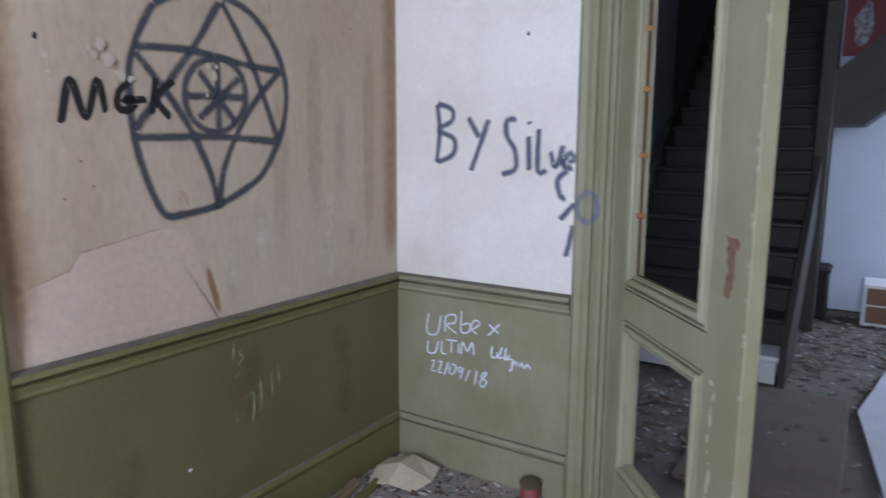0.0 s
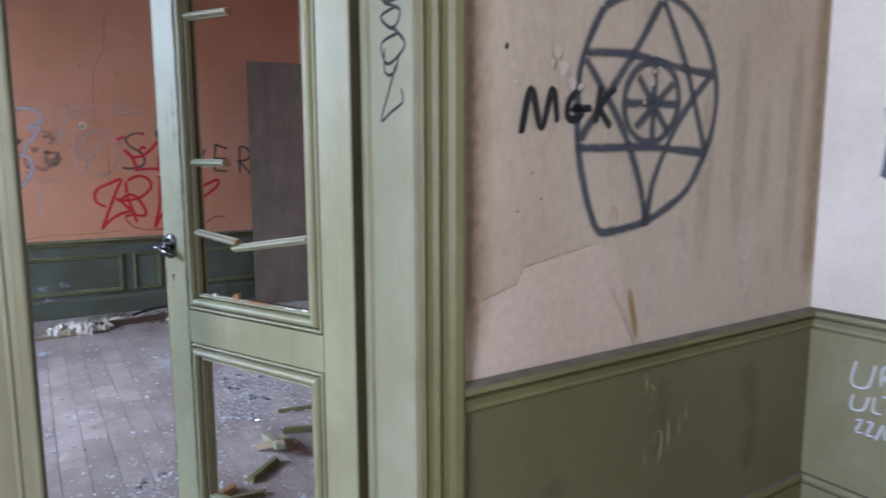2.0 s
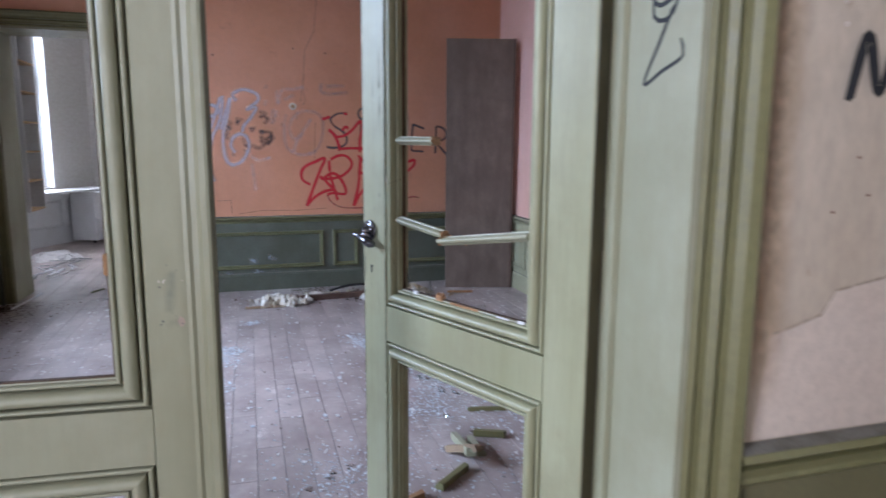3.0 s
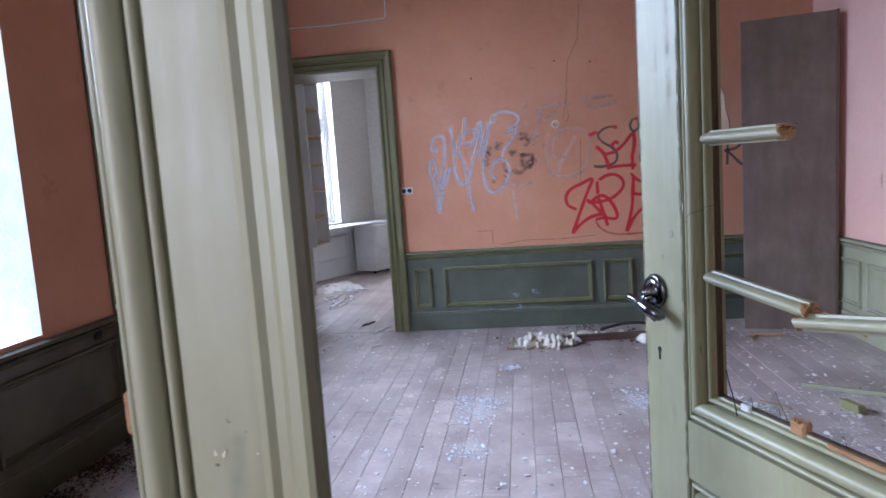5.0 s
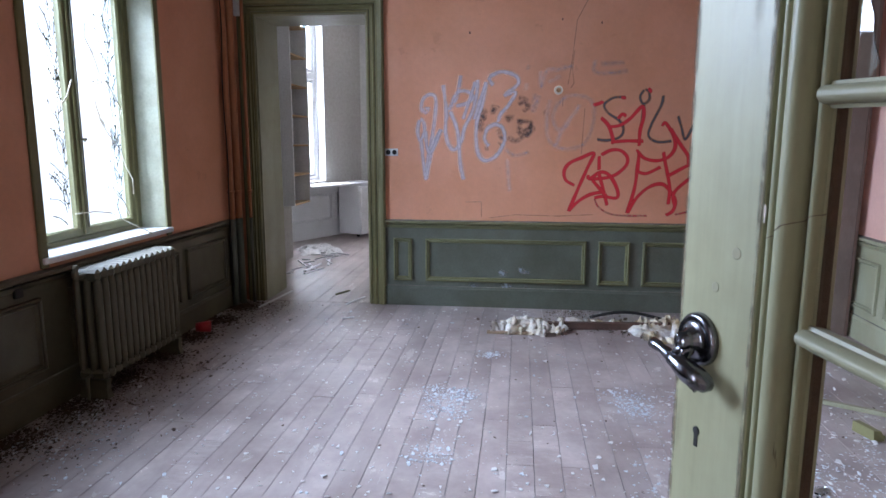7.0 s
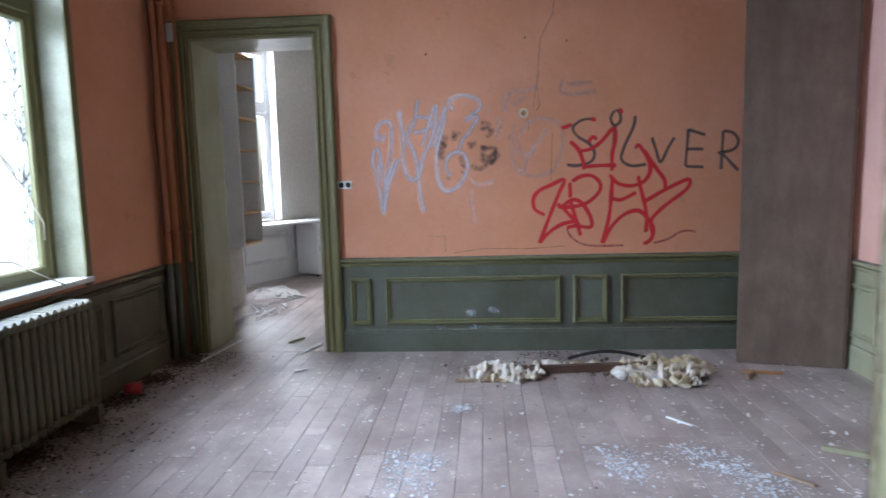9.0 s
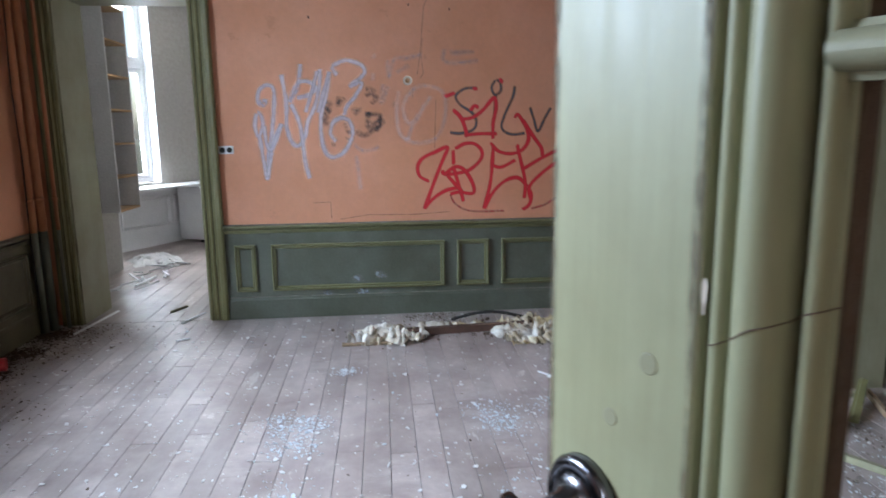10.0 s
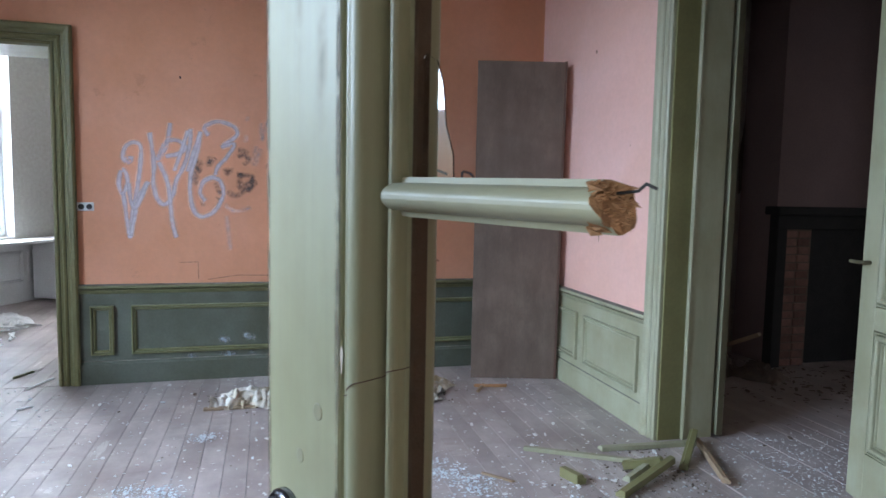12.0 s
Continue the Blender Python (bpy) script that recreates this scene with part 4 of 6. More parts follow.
# knife scratches and rubbed places on the olive dado
SCRATCH = [
    [(1.445, 0.705), (1.45, 0.775), (1.47, 0.79)],
    [(1.545, 0.815), (1.59, 0.815), (1.60, 0.76)],
    [(1.455, 0.68), (1.485, 0.715), (1.468, 0.735), (1.492, 0.74)],
    [(1.44, 0.645), (1.462, 0.66), (1.475, 0.675)],
    [(1.475, 0.555), (1.52, 0.575), (1.525, 0.53), (1.515, 0.46)],
    [(1.555, 0.62), (1.56, 0.54), (1.552, 0.49)],
    [(1.61, 0.63), (1.61, 0.50)],
    [(1.44, 0.52), (1.455, 0.47)],
    [(1.64, 0.66), (1.648, 0.55)],
]
strokes("scratch", SCRATCH, 0.010, lambda u, v, w: on_cream(u, v, 0.0165 + w), spray("pale_scratch", (0.42, 0.43, 0.25), 0.9, 0.6, 0.9), by_name("wainscot_cream_room"), "pale scratches in the olive paint", fade=2.5)
strokes("scuff", [[(0.98, 0.20), (1.05, 0.42), (1.10, 0.55)], [(1.50, 0.45), (1.53, 0.62), (1.52, 0.76)], [(2.0, 0.30), (2.02, 0.52), (1.98, 0.74)]], 0.14, lambda u, v, w: on_cream(u, v, 0.0150 + w), spray("green_rubbed_paint", (0.115, 0.130, 0.055), 0.5, 0.8, 1.0), by_name("wainscot_cream_room"), "greener rubbed paint", fade=6)
# scuffs on the dark wainscot
strokes("scuff", [[(-0.12, 0.30), (-0.02, 0.29)], [(0.05, 0.33), (0.16, 0.30)], [(-0.10, 0.20), (-0.05, 0.185), (0.02, 0.19)], [(0.10, 0.19), (0.16, 0.185)], [(-0.35, 0.185), (-0.26, 0.18)]], 0.07, lambda u, v, w: on_far(u, v, 0.0135 + w), spray("chalky_scuff", (0.42, 0.46, 0.50), 0.6, 0.9), by_name("wainscot_salmon_far"), "chalky white scuff", fade=4)

# nail holes and broken plaster


def flake(u, v, r, place, lift, seed, tall=1.0, n=13):
    """A ragged patch lying on a wall."""
    bm = bmesh.new()
    ring = []
    for i in range(n):
        a = math.tau * i / n
        k = r * (0.75 + 0.6 * noise.noise(Vector((seed * 3.1, i * 0.9, 2.0))))
        ring.append(bm.verts.new(place(u + k * math.cos(a), v + tall * k * math.sin(a), lift)))
    mid = bm.verts.new(place(u, v, lift + 0.0006))
    for i in range(n):
        bm.faces.new((ring[i], ring[(i + 1) % n], mid))
    return bm


for k, (u, v, place, owner) in enumerate(((0.900, 1.715, on_cream, W_BETWEEN), (0.641, 1.869, on_pale, W_HALL), (0.36, 2.31, on_far, W_FAR), (0.66, 2.28, on_far, W_FAR), (-0.36, 2.22, on_far, W_FAR))):
    part("nail_hole", flake(u, v, 0.008, place, 0.002, k, 1.5), BLACK, owner, "dark nail hole with crumbled edge")
FLAKED = material("flaked_pale_plaster", (0.60, 0.53, 0.46), (0.36, 0.27, 0.20), blotch=60, rough=0.9)
for k, (u, v, r) in enumerate(((1.065, 1.715, 0.024), (1.085, 1.675, 0.030), (1.045, 1.685, 0.015), (1.115, 1.64, 0.024), (1.145, 1.628, 0.016), (1.10, 1.61, 0.012), (1.03, 1.70, 0.010), (1.43, 1.66, 0.022), (1.41, 1.69, 0.016), (1.44, 1.69, 0.012), (1.40, 1.60, 0.010), (1.46, 1.70, 0.009), (0.915, 1.67, 0.010), (0.92, 1.63, 0.008))):
    part("paint_loss", flake(u, v, r * 0.78, on_cream, 0.0088 + 0.0002 * k, k + 10, 1.2), FLAKED, W_BETWEEN, "pale flaked patch")
for k, (u, v) in enumerate(((1.02, 1.33), (0.94, 1.30), (0.99, 1.40), (2.1, 1.9), (1.9, 2.05), (1.85, 1.35), (0.93, 1.98))):
    part("paint_loss", flake(u, v, 0.006, on_cream, 0.0012, k + 40, 0.7), RUST, W_BETWEEN, "small brown fleck")

part("paint_loss", flake(1.257, 0.393, 0.011, on_cream, 0.0136, 90, 0.7), CHIP, by_name("wainscot_cream_room"), "white chip in the olive paint")
for k, (u, v, r, tall) in enumerate(((-4.56, 1.165, 0.008, 9.0), (-4.69, 2.425, 0.013, 1.4), (-4.20, 1.75, 0.007, 1.0))):
    part("nail_hole", flake(u, v, r, on_side, 0.002, 120 + k, tall), RUST, by_name("wall_side"), "dark scratch in the pink paint")

# ---------------------------------------------------------------- fittings of the door leaves


def bar(bm, x0, x1, z0, z1, jag0=0.0, jag1=0.0):
    """A glazing bar from (x0, z0) to (x1, z1) with a rounded face on both sides; jagged ends where it broke."""
    half = [(0.004, 0.012), (0.011, 0.012), (0.0125, 0.0085), *[(0.0125 + 0.013 * math.sin(a * 0.12), 0.0085 * math.cos(a * 0.12)) for a in range(1, 13)]]
    front = half + [(y, -h) for y, h in half[::-1]]
    ring = front + [(-0.006, -0.009), (-0.008, -0.006), (-0.008, 0.006), (-0.006, 0.009)]
    rings = []
    for x, z, jag in ((x0, z0, jag0), (x1, z1, jag1)):
        rings.append([(x + jag * noise.noise(Vector((y * 90, h * 90, x * 20))), y, z + h) for y, h in ring])
    strip(bm, rings, close_ring=True)
    bm.faces.ensure_lookup_table()
    bm.faces[-1].material_index = 1
    return bm


def splinters(x, z, way, seed):
    rng = random.Random(seed)
    bm = bmesh.new()
    for _ in range(110):
        y, h = rng.uniform(-0.004, 0.021), rng.uniform(-0.010, 0.010)
        n, r = way * rng.uniform(0.0005, 0.0045), rng.uniform(0.001, 0.0034)
        base = [bm.verts.new((x - way * 0.004, y + r * math.cos(a), z + h + r * math.sin(a))) for a in (0.3, 2.4, 4.5)]
        tip = bm.verts.new((x + n, y + rng.uniform(-0.004, 0.004), z + h + rng.uniform(-0.004, 0.004)))
        bm.faces.new(base)
        for i in range(3):
            bm.faces.new((base[i], base[(i + 1) % 3], tip))
    bmesh.ops.recalc_face_normals(bm, faces=bm.faces[:])
    return bm


def splinters_up(x, z, seed):
    """Short torn fibres that stand up from a stump."""
    rng = random.Random(seed)
    bm = bmesh.new()
    for _ in range(40):
        px, py, r = x + rng.uniform(-0.013, 0.013), rng.uniform(-0.006, 0.009), rng.uniform(0.001, 0.003)
        base = [bm.verts.new((px + r * math.cos(a), py + r * math.sin(a), z - 0.003)) for a in (0.3, 2.4, 4.5)]
        tip = bm.verts.new((px + rng.uniform(-0.003, 0.003), py + rng.uniform(-0.003, 0.003), z + rng.uniform(0.001, 0.010)))
        bm.faces.new(base)
        for i in range(3):
            bm.faces.new((base[i], base[(i + 1) % 3], tip))
    bmesh.ops.recalc_face_normals(bm, faces=bm.faces[:])
    return bm


def shard(outline, y=0.0):
    """A thin piece of pane; outline in (x, z)."""
    bm = bmesh.new()
    rings = [[(x, y + d, z) for x, z in outline] for d in (-0.0005, 0.0005)]
    return strip(bm, rings, close_ring=True)


# the open leaf: three broken bars, latch, what is left of the glass
for x0, x1, z0, z1, end in ((0.676, 0.519, 1.430, 1.428, -1), (0.676, 0.480, 1.880, 1.872, -1), (0.676, 0.480, 1.206, 1.184, -1), (0.176, 0.494, 1.214, 1.166, 1)):
    b = part("glazing_bar", bar(bmesh.new(), x0, x1, z0, z1, 0, 0.012), [SAGE, RAW], right_leaf, "broken green glazing bar")
    part("splintered_end", splinters(x1, z1, end, int(z1 * 1000)), RAW, b, "torn raw wood")
part("bent_nail", tube([(0.518, 0.008, 1.434), (0.506, 0.010, 1.435), (0.501, 0.012, 1.438), (0.496, 0.012, 1.436)], 0.0007, 6), BLACK, right_leaf, "thin bent nail")
part("bent_nail", tube([(0.48, 0.0, 1.186), (0.44, 0.002, 1.178), (0.40, 0.004, 1.166)], 0.002, 6), RAW, right_leaf, "long splinter")
part("glass_remnant", shard([(0.682, 1.438), (0.638, 1.438), (0.639, 1.455), (0.646, 1.472), (0.649, 1.495), (0.655, 1.510), (0.666, 1.516), (0.682, 1.500)]), glass, right_leaf, "wavy shard of window glass")
part("glass_remnant", shard([(0.682, 1.69), (0.669, 1.70), (0.666, 1.76), (0.674, 1.83), (0.682, 1.84)]), glass, right_leaf, "thin shard of window glass")
rng = random.Random(4)
x = 0.19
while x < 0.65:
    w = rng.uniform(0.02, 0.06)
    h = rng.choice((0.008, 0.012, 0.02, 0.045))
    part("glass_remnant", shard([(x, 0.985), (x + w, 0.985), (x + w * rng.uniform(0.6, 1), 1.003 + h * 0.4), (x + w * rng.uniform(0.2, 0.5), 1.003 + h)], rng.uniform(-0.004, 0.004)), glass, right_leaf, "jagged glass stump in the rebate")
    if rng.random() < 0.5:
        part("putty", boxed(x, x + w * 0.7, 0.004, 0.011, 0.998, 1.004 + rng.uniform(0, 0.008), bevel=0.0015), RAW if 0.5 < x < 0.56 else CHIP, right_leaf, "crumbled putty")
    x += w + rng.uniform(0.01, 0.05)
stump = boxed(0.490, 0.518, -0.008, 0.011, 0.994, 1.018, bevel=0.004)
part("bar_stump", stump, RAW, right_leaf, "torn stump of a glazing bar")
part("splintered_end", splinters_up(0.504, 1.017, 17), RAW, right_leaf, "torn raw wood")
part("torn_edge", boxed(0.350, 0.455, 0.004, 0.0115, 0.998, 1.0065, bevel=0.002), RAW, right_leaf, "freshly torn strip of the sill")
part("glass_remnant", shard([(0.525, 0.998), (0.585, 0.998), (0.568, 1.022), (0.556, 1.046), (0.548, 1.030)], -0.003), glass, right_leaf, "leaning shard of window glass")
part("loose_wire", tube([(0.652, 0.004, 1.055), (0.640, 0.010, 1.040), (0.622, 0.016, 1.018), (0.612, 0.018, 0.992)], 0.0011, 6), BLACK, right_leaf, "thin bent wire")
rosette = part("rosette", lathe([(0.0, 0.0), (0.031, 0.0), (0.031, 0.005), (0.027, 0.010), (0.024, 0.008), (0.015, 0.012), (0.011, 0.020), (0.010, 0.028), (0.0, 0.030)], 28, "y"), CHROME, right_leaf, "tarnished round rosette")
rosette.matrix_parent_inverse = Matrix.Identity(4)
rosette.location = (0.810, LEAF_T / 2, 1.165)
lever = part("lever", tube([(0.766, 0.036, 1.124), (0.770, 0.040, 1.126), (0.779, 0.045, 1.130), (0.792, 0.049, 1.135), (0.804, 0.051, 1.140), (0.822, 0.051, 1.145), (0.838, 0.051, 1.148), (0.847, 0.051, 1.149), (0.856, 0.051, 1.150), (0.861, 0.051, 1.150)], 0.0132, 16,
                           (0.25, 0.75, 1.0, 1.0, 0.82, 0.58, 0.42, 0.52, 0.52, 0.2)), CHROME, right_leaf, "fluted drop-shaped lever handle")
for k in range(5):
    a = 0.5 + k * 0.55
    part("flute", tube([(0.777 + 0.042 * s, 0.0440 + 0.0070 * s + 0.0132 * (1 - 0.45 * s) * math.sin(a), 1.1295 + 0.0145 * s + 0.0132 * (1 - 0.45 * s) * math.cos(a)) for s in (0, 0.25, 0.5, 0.75, 1)], 0.0022, 6), CHROME, lever)
part("lever_neck", tube([(0.810, 0.020, 1.164), (0.811, 0.036, 1.158), (0.812, 0.050, 1.145)], 0.0105, 14, (1.2, 1.0, 0.85)), CHROME, right_leaf)
part("keyhole", lathe([(0.0, 0.0), (0.0055, 0.0), (0.0055, 0.0008), (0.0, 0.001)], 14, "y"), BLACK, right_leaf, "black keyhole").location = (0.806, LEAF_T / 2, 1.055)
part("keyhole", boxed(0.803, 0.809, LEAF_T / 2, LEAF_T / 2 + 0.0009, 1.036, 1.054), BLACK, right_leaf, "black keyhole")
for x, z, r in ((0.763, 1.272, 0.0065), (0.791, 1.230, 0.0055)):
    part("plugged_hole", lathe([(r * 0.86, 0.0), (r, 0.0), (r, 0.0004), (r * 0.86, 0.0005)], 18, "y"), SAGE, right_leaf, "painted-over round plug").location = (x, LEAF_T / 2, z)
bm = bmesh.new()
bm.faces.new([bm.verts.new((0.7285 + 0.0024 * math.cos(a) * (0.7 + 0.3 * math.sin(3 * a)), LEAF_T / 2 + 0.0006, 1.318 + 0.010 * math.sin(a))) for a in [k * 0.6283 for k in range(10)]])
part("paint_chip", bm, FLAKED, right_leaf, "white flaked paint chip")
on_leaf = lambda u, v, w: (u, LEAF_T / 2 + w * 0.4, v)
GRIME = spray("brown_edge_grime", (0.13, 0.10, 0.055), 0.8, 0.95, 0.9)
HAND_GRIME = spray("faint_hand_grime", (0.14, 0.11, 0.06), 0.45, 0.95, 1.0)
for z in (0.30, 0.98, 1.62):
    strokes("grime", [[(LEAF_W - 0.004, z), (LEAF_W - 0.0035, z + 0.5), (LEAF_W - 0.004, z + 0.95)]], 0.010, on_leaf, GRIME, right_leaf, "brown grime along the worn edge", fade=6)
for z in (0.3, 0.98, 1.25, 1.8):
    strokes("grime", [[(0.735, z), (0.7345, z + 0.4), (0.735, z + 0.8)]], 0.009, on_leaf, GRIME, right_leaf, "brown grime along the joint", fade=6)
for line in ([(0.806, 1.045), (0.807, 1.00), (0.805, 0.96)], [(0.838, 1.12), (0.84, 0.98)], [(0.77, 1.0), (0.765, 0.9)], [(0.79, 1.62), (0.795, 1.50)], [(0.76, 1.70), (0.757, 1.45)]):
    strokes("grime", [line], 0.022, on_leaf, HAND_GRIME, right_leaf, "faint grime where hands touched", fade=8)
front = [p for p in MOULD if p[1] > 0.0035]
crack = [(LEAF_W - STILE - i, hh + 0.0004, 1.290 + 0.034 * i / 0.06 + 0.0006 * math.sin(400 * i)) for i, hh in front[1:]]
part("paint_crack", tube(crack, 0.0004, 5), TIMBER, right_leaf, "dark crack across the moulding")
for z in (0.30, 1.20, 2.10):
    part("hinge", tube([(0.002, -0.026, z), (0.002, -0.026, z + 0.09)], 0.007, 10), IRON, right_leaf, "old painted hinge")

# closed leaf: a meeting bead on its free edge, chips on the sill of the glass
bead = [(LEAF_W - 0.006, -0.021), (LEAF_W - 0.048, -0.021), (LEAF_W - 0.048, -0.028), (LEAF_W - 0.040, -0.031), (LEAF_W - 0.034, -0.026), (LEAF_W - 0.024, -0.028), (LEAF_W - 0.016, -0.036), (LEAF_W - 0.006, -0.037), (LEAF_W - 0.001, -0.034)]
nose = [(LEAF_W - 0.001, -0.034), (LEAF_W + 0.005, -0.028), (LEAF_W + 0.006, -0.021), (LEAF_W - 0.006, -0.0205)]
part("meeting_bead", strip(bmesh.new(), [[(px, py, z) for px, py in bead] for z in (0.02, 2.71)], close_ring=True), SAGE, left_leaf)
# nose of the bead darkened like the other shaded leaf edges
part("bead_nose", strip(bmesh.new(), [[(px, py, z) for px, py in nose] for z in (0.02, 2.71)], close_ring=True), SHADED_OLIVE, left_leaf, "olive nose of the bead in a shade tone")
part("putty", boxed(0.30, 0.325, -0.012, 0.012, 1.004, 1.022, bevel=0.004), RAW, left_leaf, "splintered putty")
part("putty", boxed(0.665, 0.675, -0.012, 0.012, 1.19, 1.23, bevel=0.003), RAW, left_leaf, "raw stump of a glazing bar")
on_shut = lambda u, v, w: (u, -LEAF_T / 2 - w * 0.4, v)
SCUFF = material("dark_paint_scuff", (0.13, 0.13, 0.10), (0.07, 0.07, 0.055), blotch=60, rough=0.7)
PRIMER = material("pink_primer", (0.36, 0.25, 0.20), (0.29, 0.24, 0.17), blotch=60, rough=0.7)
scuff_rng = random.Random(33)
for k in range(15):
    part("paint_loss", flake(0.775 + scuff_rng.gauss(0, 0.015), 1.145 + (0.05 if k % 3 else -0.035) + scuff_rng.gauss(0, 0.015), scuff_rng.uniform(0.0012, 0.0032), on_shut, 0.0012 + 0.0002 * k, 150 + k, scuff_rng.uniform(0.5, 1.6)), (SCUFF, SCUFF, FLAKED)[k % 3], left_leaf, "small chips in the paint")
part("paint_loss", flake(0.79, 1.105, 0.008, on_shut, 0.001, 170, 1.5), PRIMER, left_leaf, "pinkish primer showing")
strokes("grime", [[(0.772, 1.12), (0.776, 1.20)], [(0.77, 1.09), (0.785, 1.115)]], 0.03, on_shut, spray("grey_rubbed_scuff", (0.17, 0.175, 0.15), 0.3, 0.8, 1.0), left_leaf, "greyish rubbed scuff", fade=1.3)
part("lock_case", boxed(LEAF_W - 0.012, LEAF_W + 0.002, -0.0065, 0.004, 0.99, 1.10), IRON, left_leaf, "dark lock plate in the edge")
# hall leaf
for z in (1.212, 1.414, 1.630, 1.823):
    part("bar_stump", boxed(0.166, 0.186, -0.016, 0.016, z - 0.009, z + 0.009, bevel=0.004), RAW, hall_leaf, "raw stump of a glazing bar")
on_hall_leaf = lambda u, v, w: (u, -LEAF_T / 2 - w, v)
for k, (u, v, r, tall) in enumerate(((0.772, 1.195, 0.030, 1.3), (0.778, 1.145, 0.024, 2.4), (0.772, 1.095, 0.027, 1.6), (0.792, 1.205, 0.022, 0.8))):
    part("lock_scar", flake(u, v, r, on_hall_leaf, 0.0006 + 0.0002 * k, 60 + k, tall), RUST, hall_leaf, "rusty scar of a lost lock")
wear_rng = random.Random(21)
for k in range(26):
    part("paint_loss", flake(0.855 + wear_rng.uniform(-0.006, 0.003), wear_rng.uniform(0.25, 1.75), wear_rng.uniform(0.003, 0.006), on_hall_leaf, 0.0006, 70 + k, wear_rng.uniform(1.0, 3.0)), FLAKED, hall_leaf, "pale chipped paint")
for k in range(16):
    part("paint_loss", flake(0.735 + wear_rng.gauss(0, 0.008), 0.42 + 0.42 * wear_rng.random(), wear_rng.uniform(0.004, 0.010), on_hall_leaf, 0.0006 + 0.0001 * k, 100 + k, wear_rng.uniform(1.0, 3.5)), FLAKED, hall_leaf, "pale chipped paint")
part("handle", tube([(0.79, 0.02, 1.145), (0.79, 0.06, 1.145), (0.80, 0.066, 1.145), (0.87, 0.066, 1.145)], 0.009, 8), IRON, dim_leaf, "dark lever handle")
part("handle", tube([(0.79, -0.02, 1.145), (0.79, -0.06, 1.145), (0.80, -0.066, 1.145), (0.87, -0.066, 1.145)], 0.009, 8), IRON, dim_leaf, "dark lever handle")

# ---------------------------------------------------------------- window of the salmon room


def window(m, w, h, transom, label, paint, group="windows"):
    """A casement pair under a fanlight, its sill point at the lower middle, looking along +y into the room."""
    win = thing("window", m, label, "window", group, "structure")
    win.name = "window_1" if "window_1" not in bpy.data.objects else "window_2"
    f = lambda u, v, d: (u, d, v)
    block = [(0.0, -0.03), (0.0, 0.03), (0.045, 0.03), (0.052, 0.018), (0.052, -0.03)]
    sash = [(0.0, -0.022), (0.0, 0.022), (0.040, 0.022), (0.050, 0.010), (0.050, -0.022)]
    part("window_frame", picture_frame(bmesh.new(), -w / 2, w / 2, 0, h, block, f), paint, win)
    part("transom", boxed(-w / 2 + 0.05, w / 2 - 0.05, -0.032, 0.040, transom - 0.05, transom + 0.05, bevel=0.008), paint, win)
    for a, b, lo, hi in ((-w / 2 + 0.052, -0.004, 0.052, transom - 0.05), (0.004, w / 2 - 0.052, 0.052, transom - 0.05), (-w / 2 + 0.052, w / 2 - 0.052, transom + 0.05, h - 0.052)):
        s = part("sash", picture_frame(bmesh.new(), a, b, lo, hi, sash, f), paint, win)
        p = part("pane", boxed(a + 0.045, b - 0.045, -0.002, 0.002, lo + 0.045, hi - 0.045), glass, s)
        p.visible_shadow = False
    part("cover_strip", boxed(-0.022, 0.022, 0.022, 0.036, 0.055, transom - 0.05, bevel=0.006), paint, win)
    latch = part("espagnolette", tube([(0.0, 0.045, 0.10), (0.0, 0.045, transom - 0.1)], 0.006, 8), IRON, win, "thin iron bolt rod")
    part("latch_handle", tube([(0.0, 0.045, 0.62), (0.0, 0.075, 0.62), (0.03, 0.085, 0.61)], 0.007, 8), IRON, latch)
    return win


wx = (WX0 + WX1) / 2
salmon_window = window(pose(wx, -2.56, WZ0 + 0.012), WX1 - WX0, WZ1 - WZ0 - 0.012, 1.60, "tall olive casement window with grimy panes", CASE)
part("window_sill", boxed(-0.63, 0.63, 0.03, 0.235, -0.012, 0.022, bevel=0.006), WHITE, salmon_window, "white painted sill, dusty")
for s, x0, x1 in ((-1, WX0, WX0 + 0.006), (1, WX1 - 0.006, WX1)):
    structure("trim", boxed(x0, x1, -2.53, YD + 0.002, WZ0 + 0.03, WZ1), REVEAL, "pale painted window reveal", "window reveal")
    xo = WX0 - 0.045 if s < 0 else WX1 - 0.01
    structure("trim", boxed(xo, xo + 0.055, YD, YD + 0.018, WZ0 - 0.02, WZ1, bevel=0.004), CASE, "narrow olive window moulding", "window moulding")
stem_rng = random.Random(11)
for k, (x, z) in enumerate(((-3.98, 2.05), (-4.05, 1.60), (-4.15, 1.75))):
    pts = [(x + 0.05 * math.sin(i * 1.3 + k) - 0.018 * i, -2.50 + 0.012 * (i % 3), z - 0.09 * i + 0.02 * stem_rng.random()) for i in range(9)]
    tagged(part("ivy_stem", tube(pts, 0.004, 6), STEM), "dry pale ivy stem hanging inside the window", "ivy stem", "ivy stems")
tagged(part("ivy_stem", tube([(-3.75, -2.50, 0.96), (-3.92, -2.49, 0.955), (-4.0, -2.45, 0.94), (-4.08, -2.36, 0.86), (-4.11, -2.25, 0.80)], 0.004, 6), STEM), "dry pale ivy stem lying across the sill", "ivy stem", "ivy stems")
tagged(part("ivy_stem", tube([(-3.80, -2.49, 1.72), (-3.72, -2.47, 1.62), (-3.66, -2.46, 1.58)], 0.004, 6), STEM), "dry pale ivy stem hanging inside the window", "ivy stem", "ivy stems")

IVY = material("dark_ivy", (0.045, 0.045, 0.028), (0.03, 0.026, 0.016), blotch=20, rough=0.8)


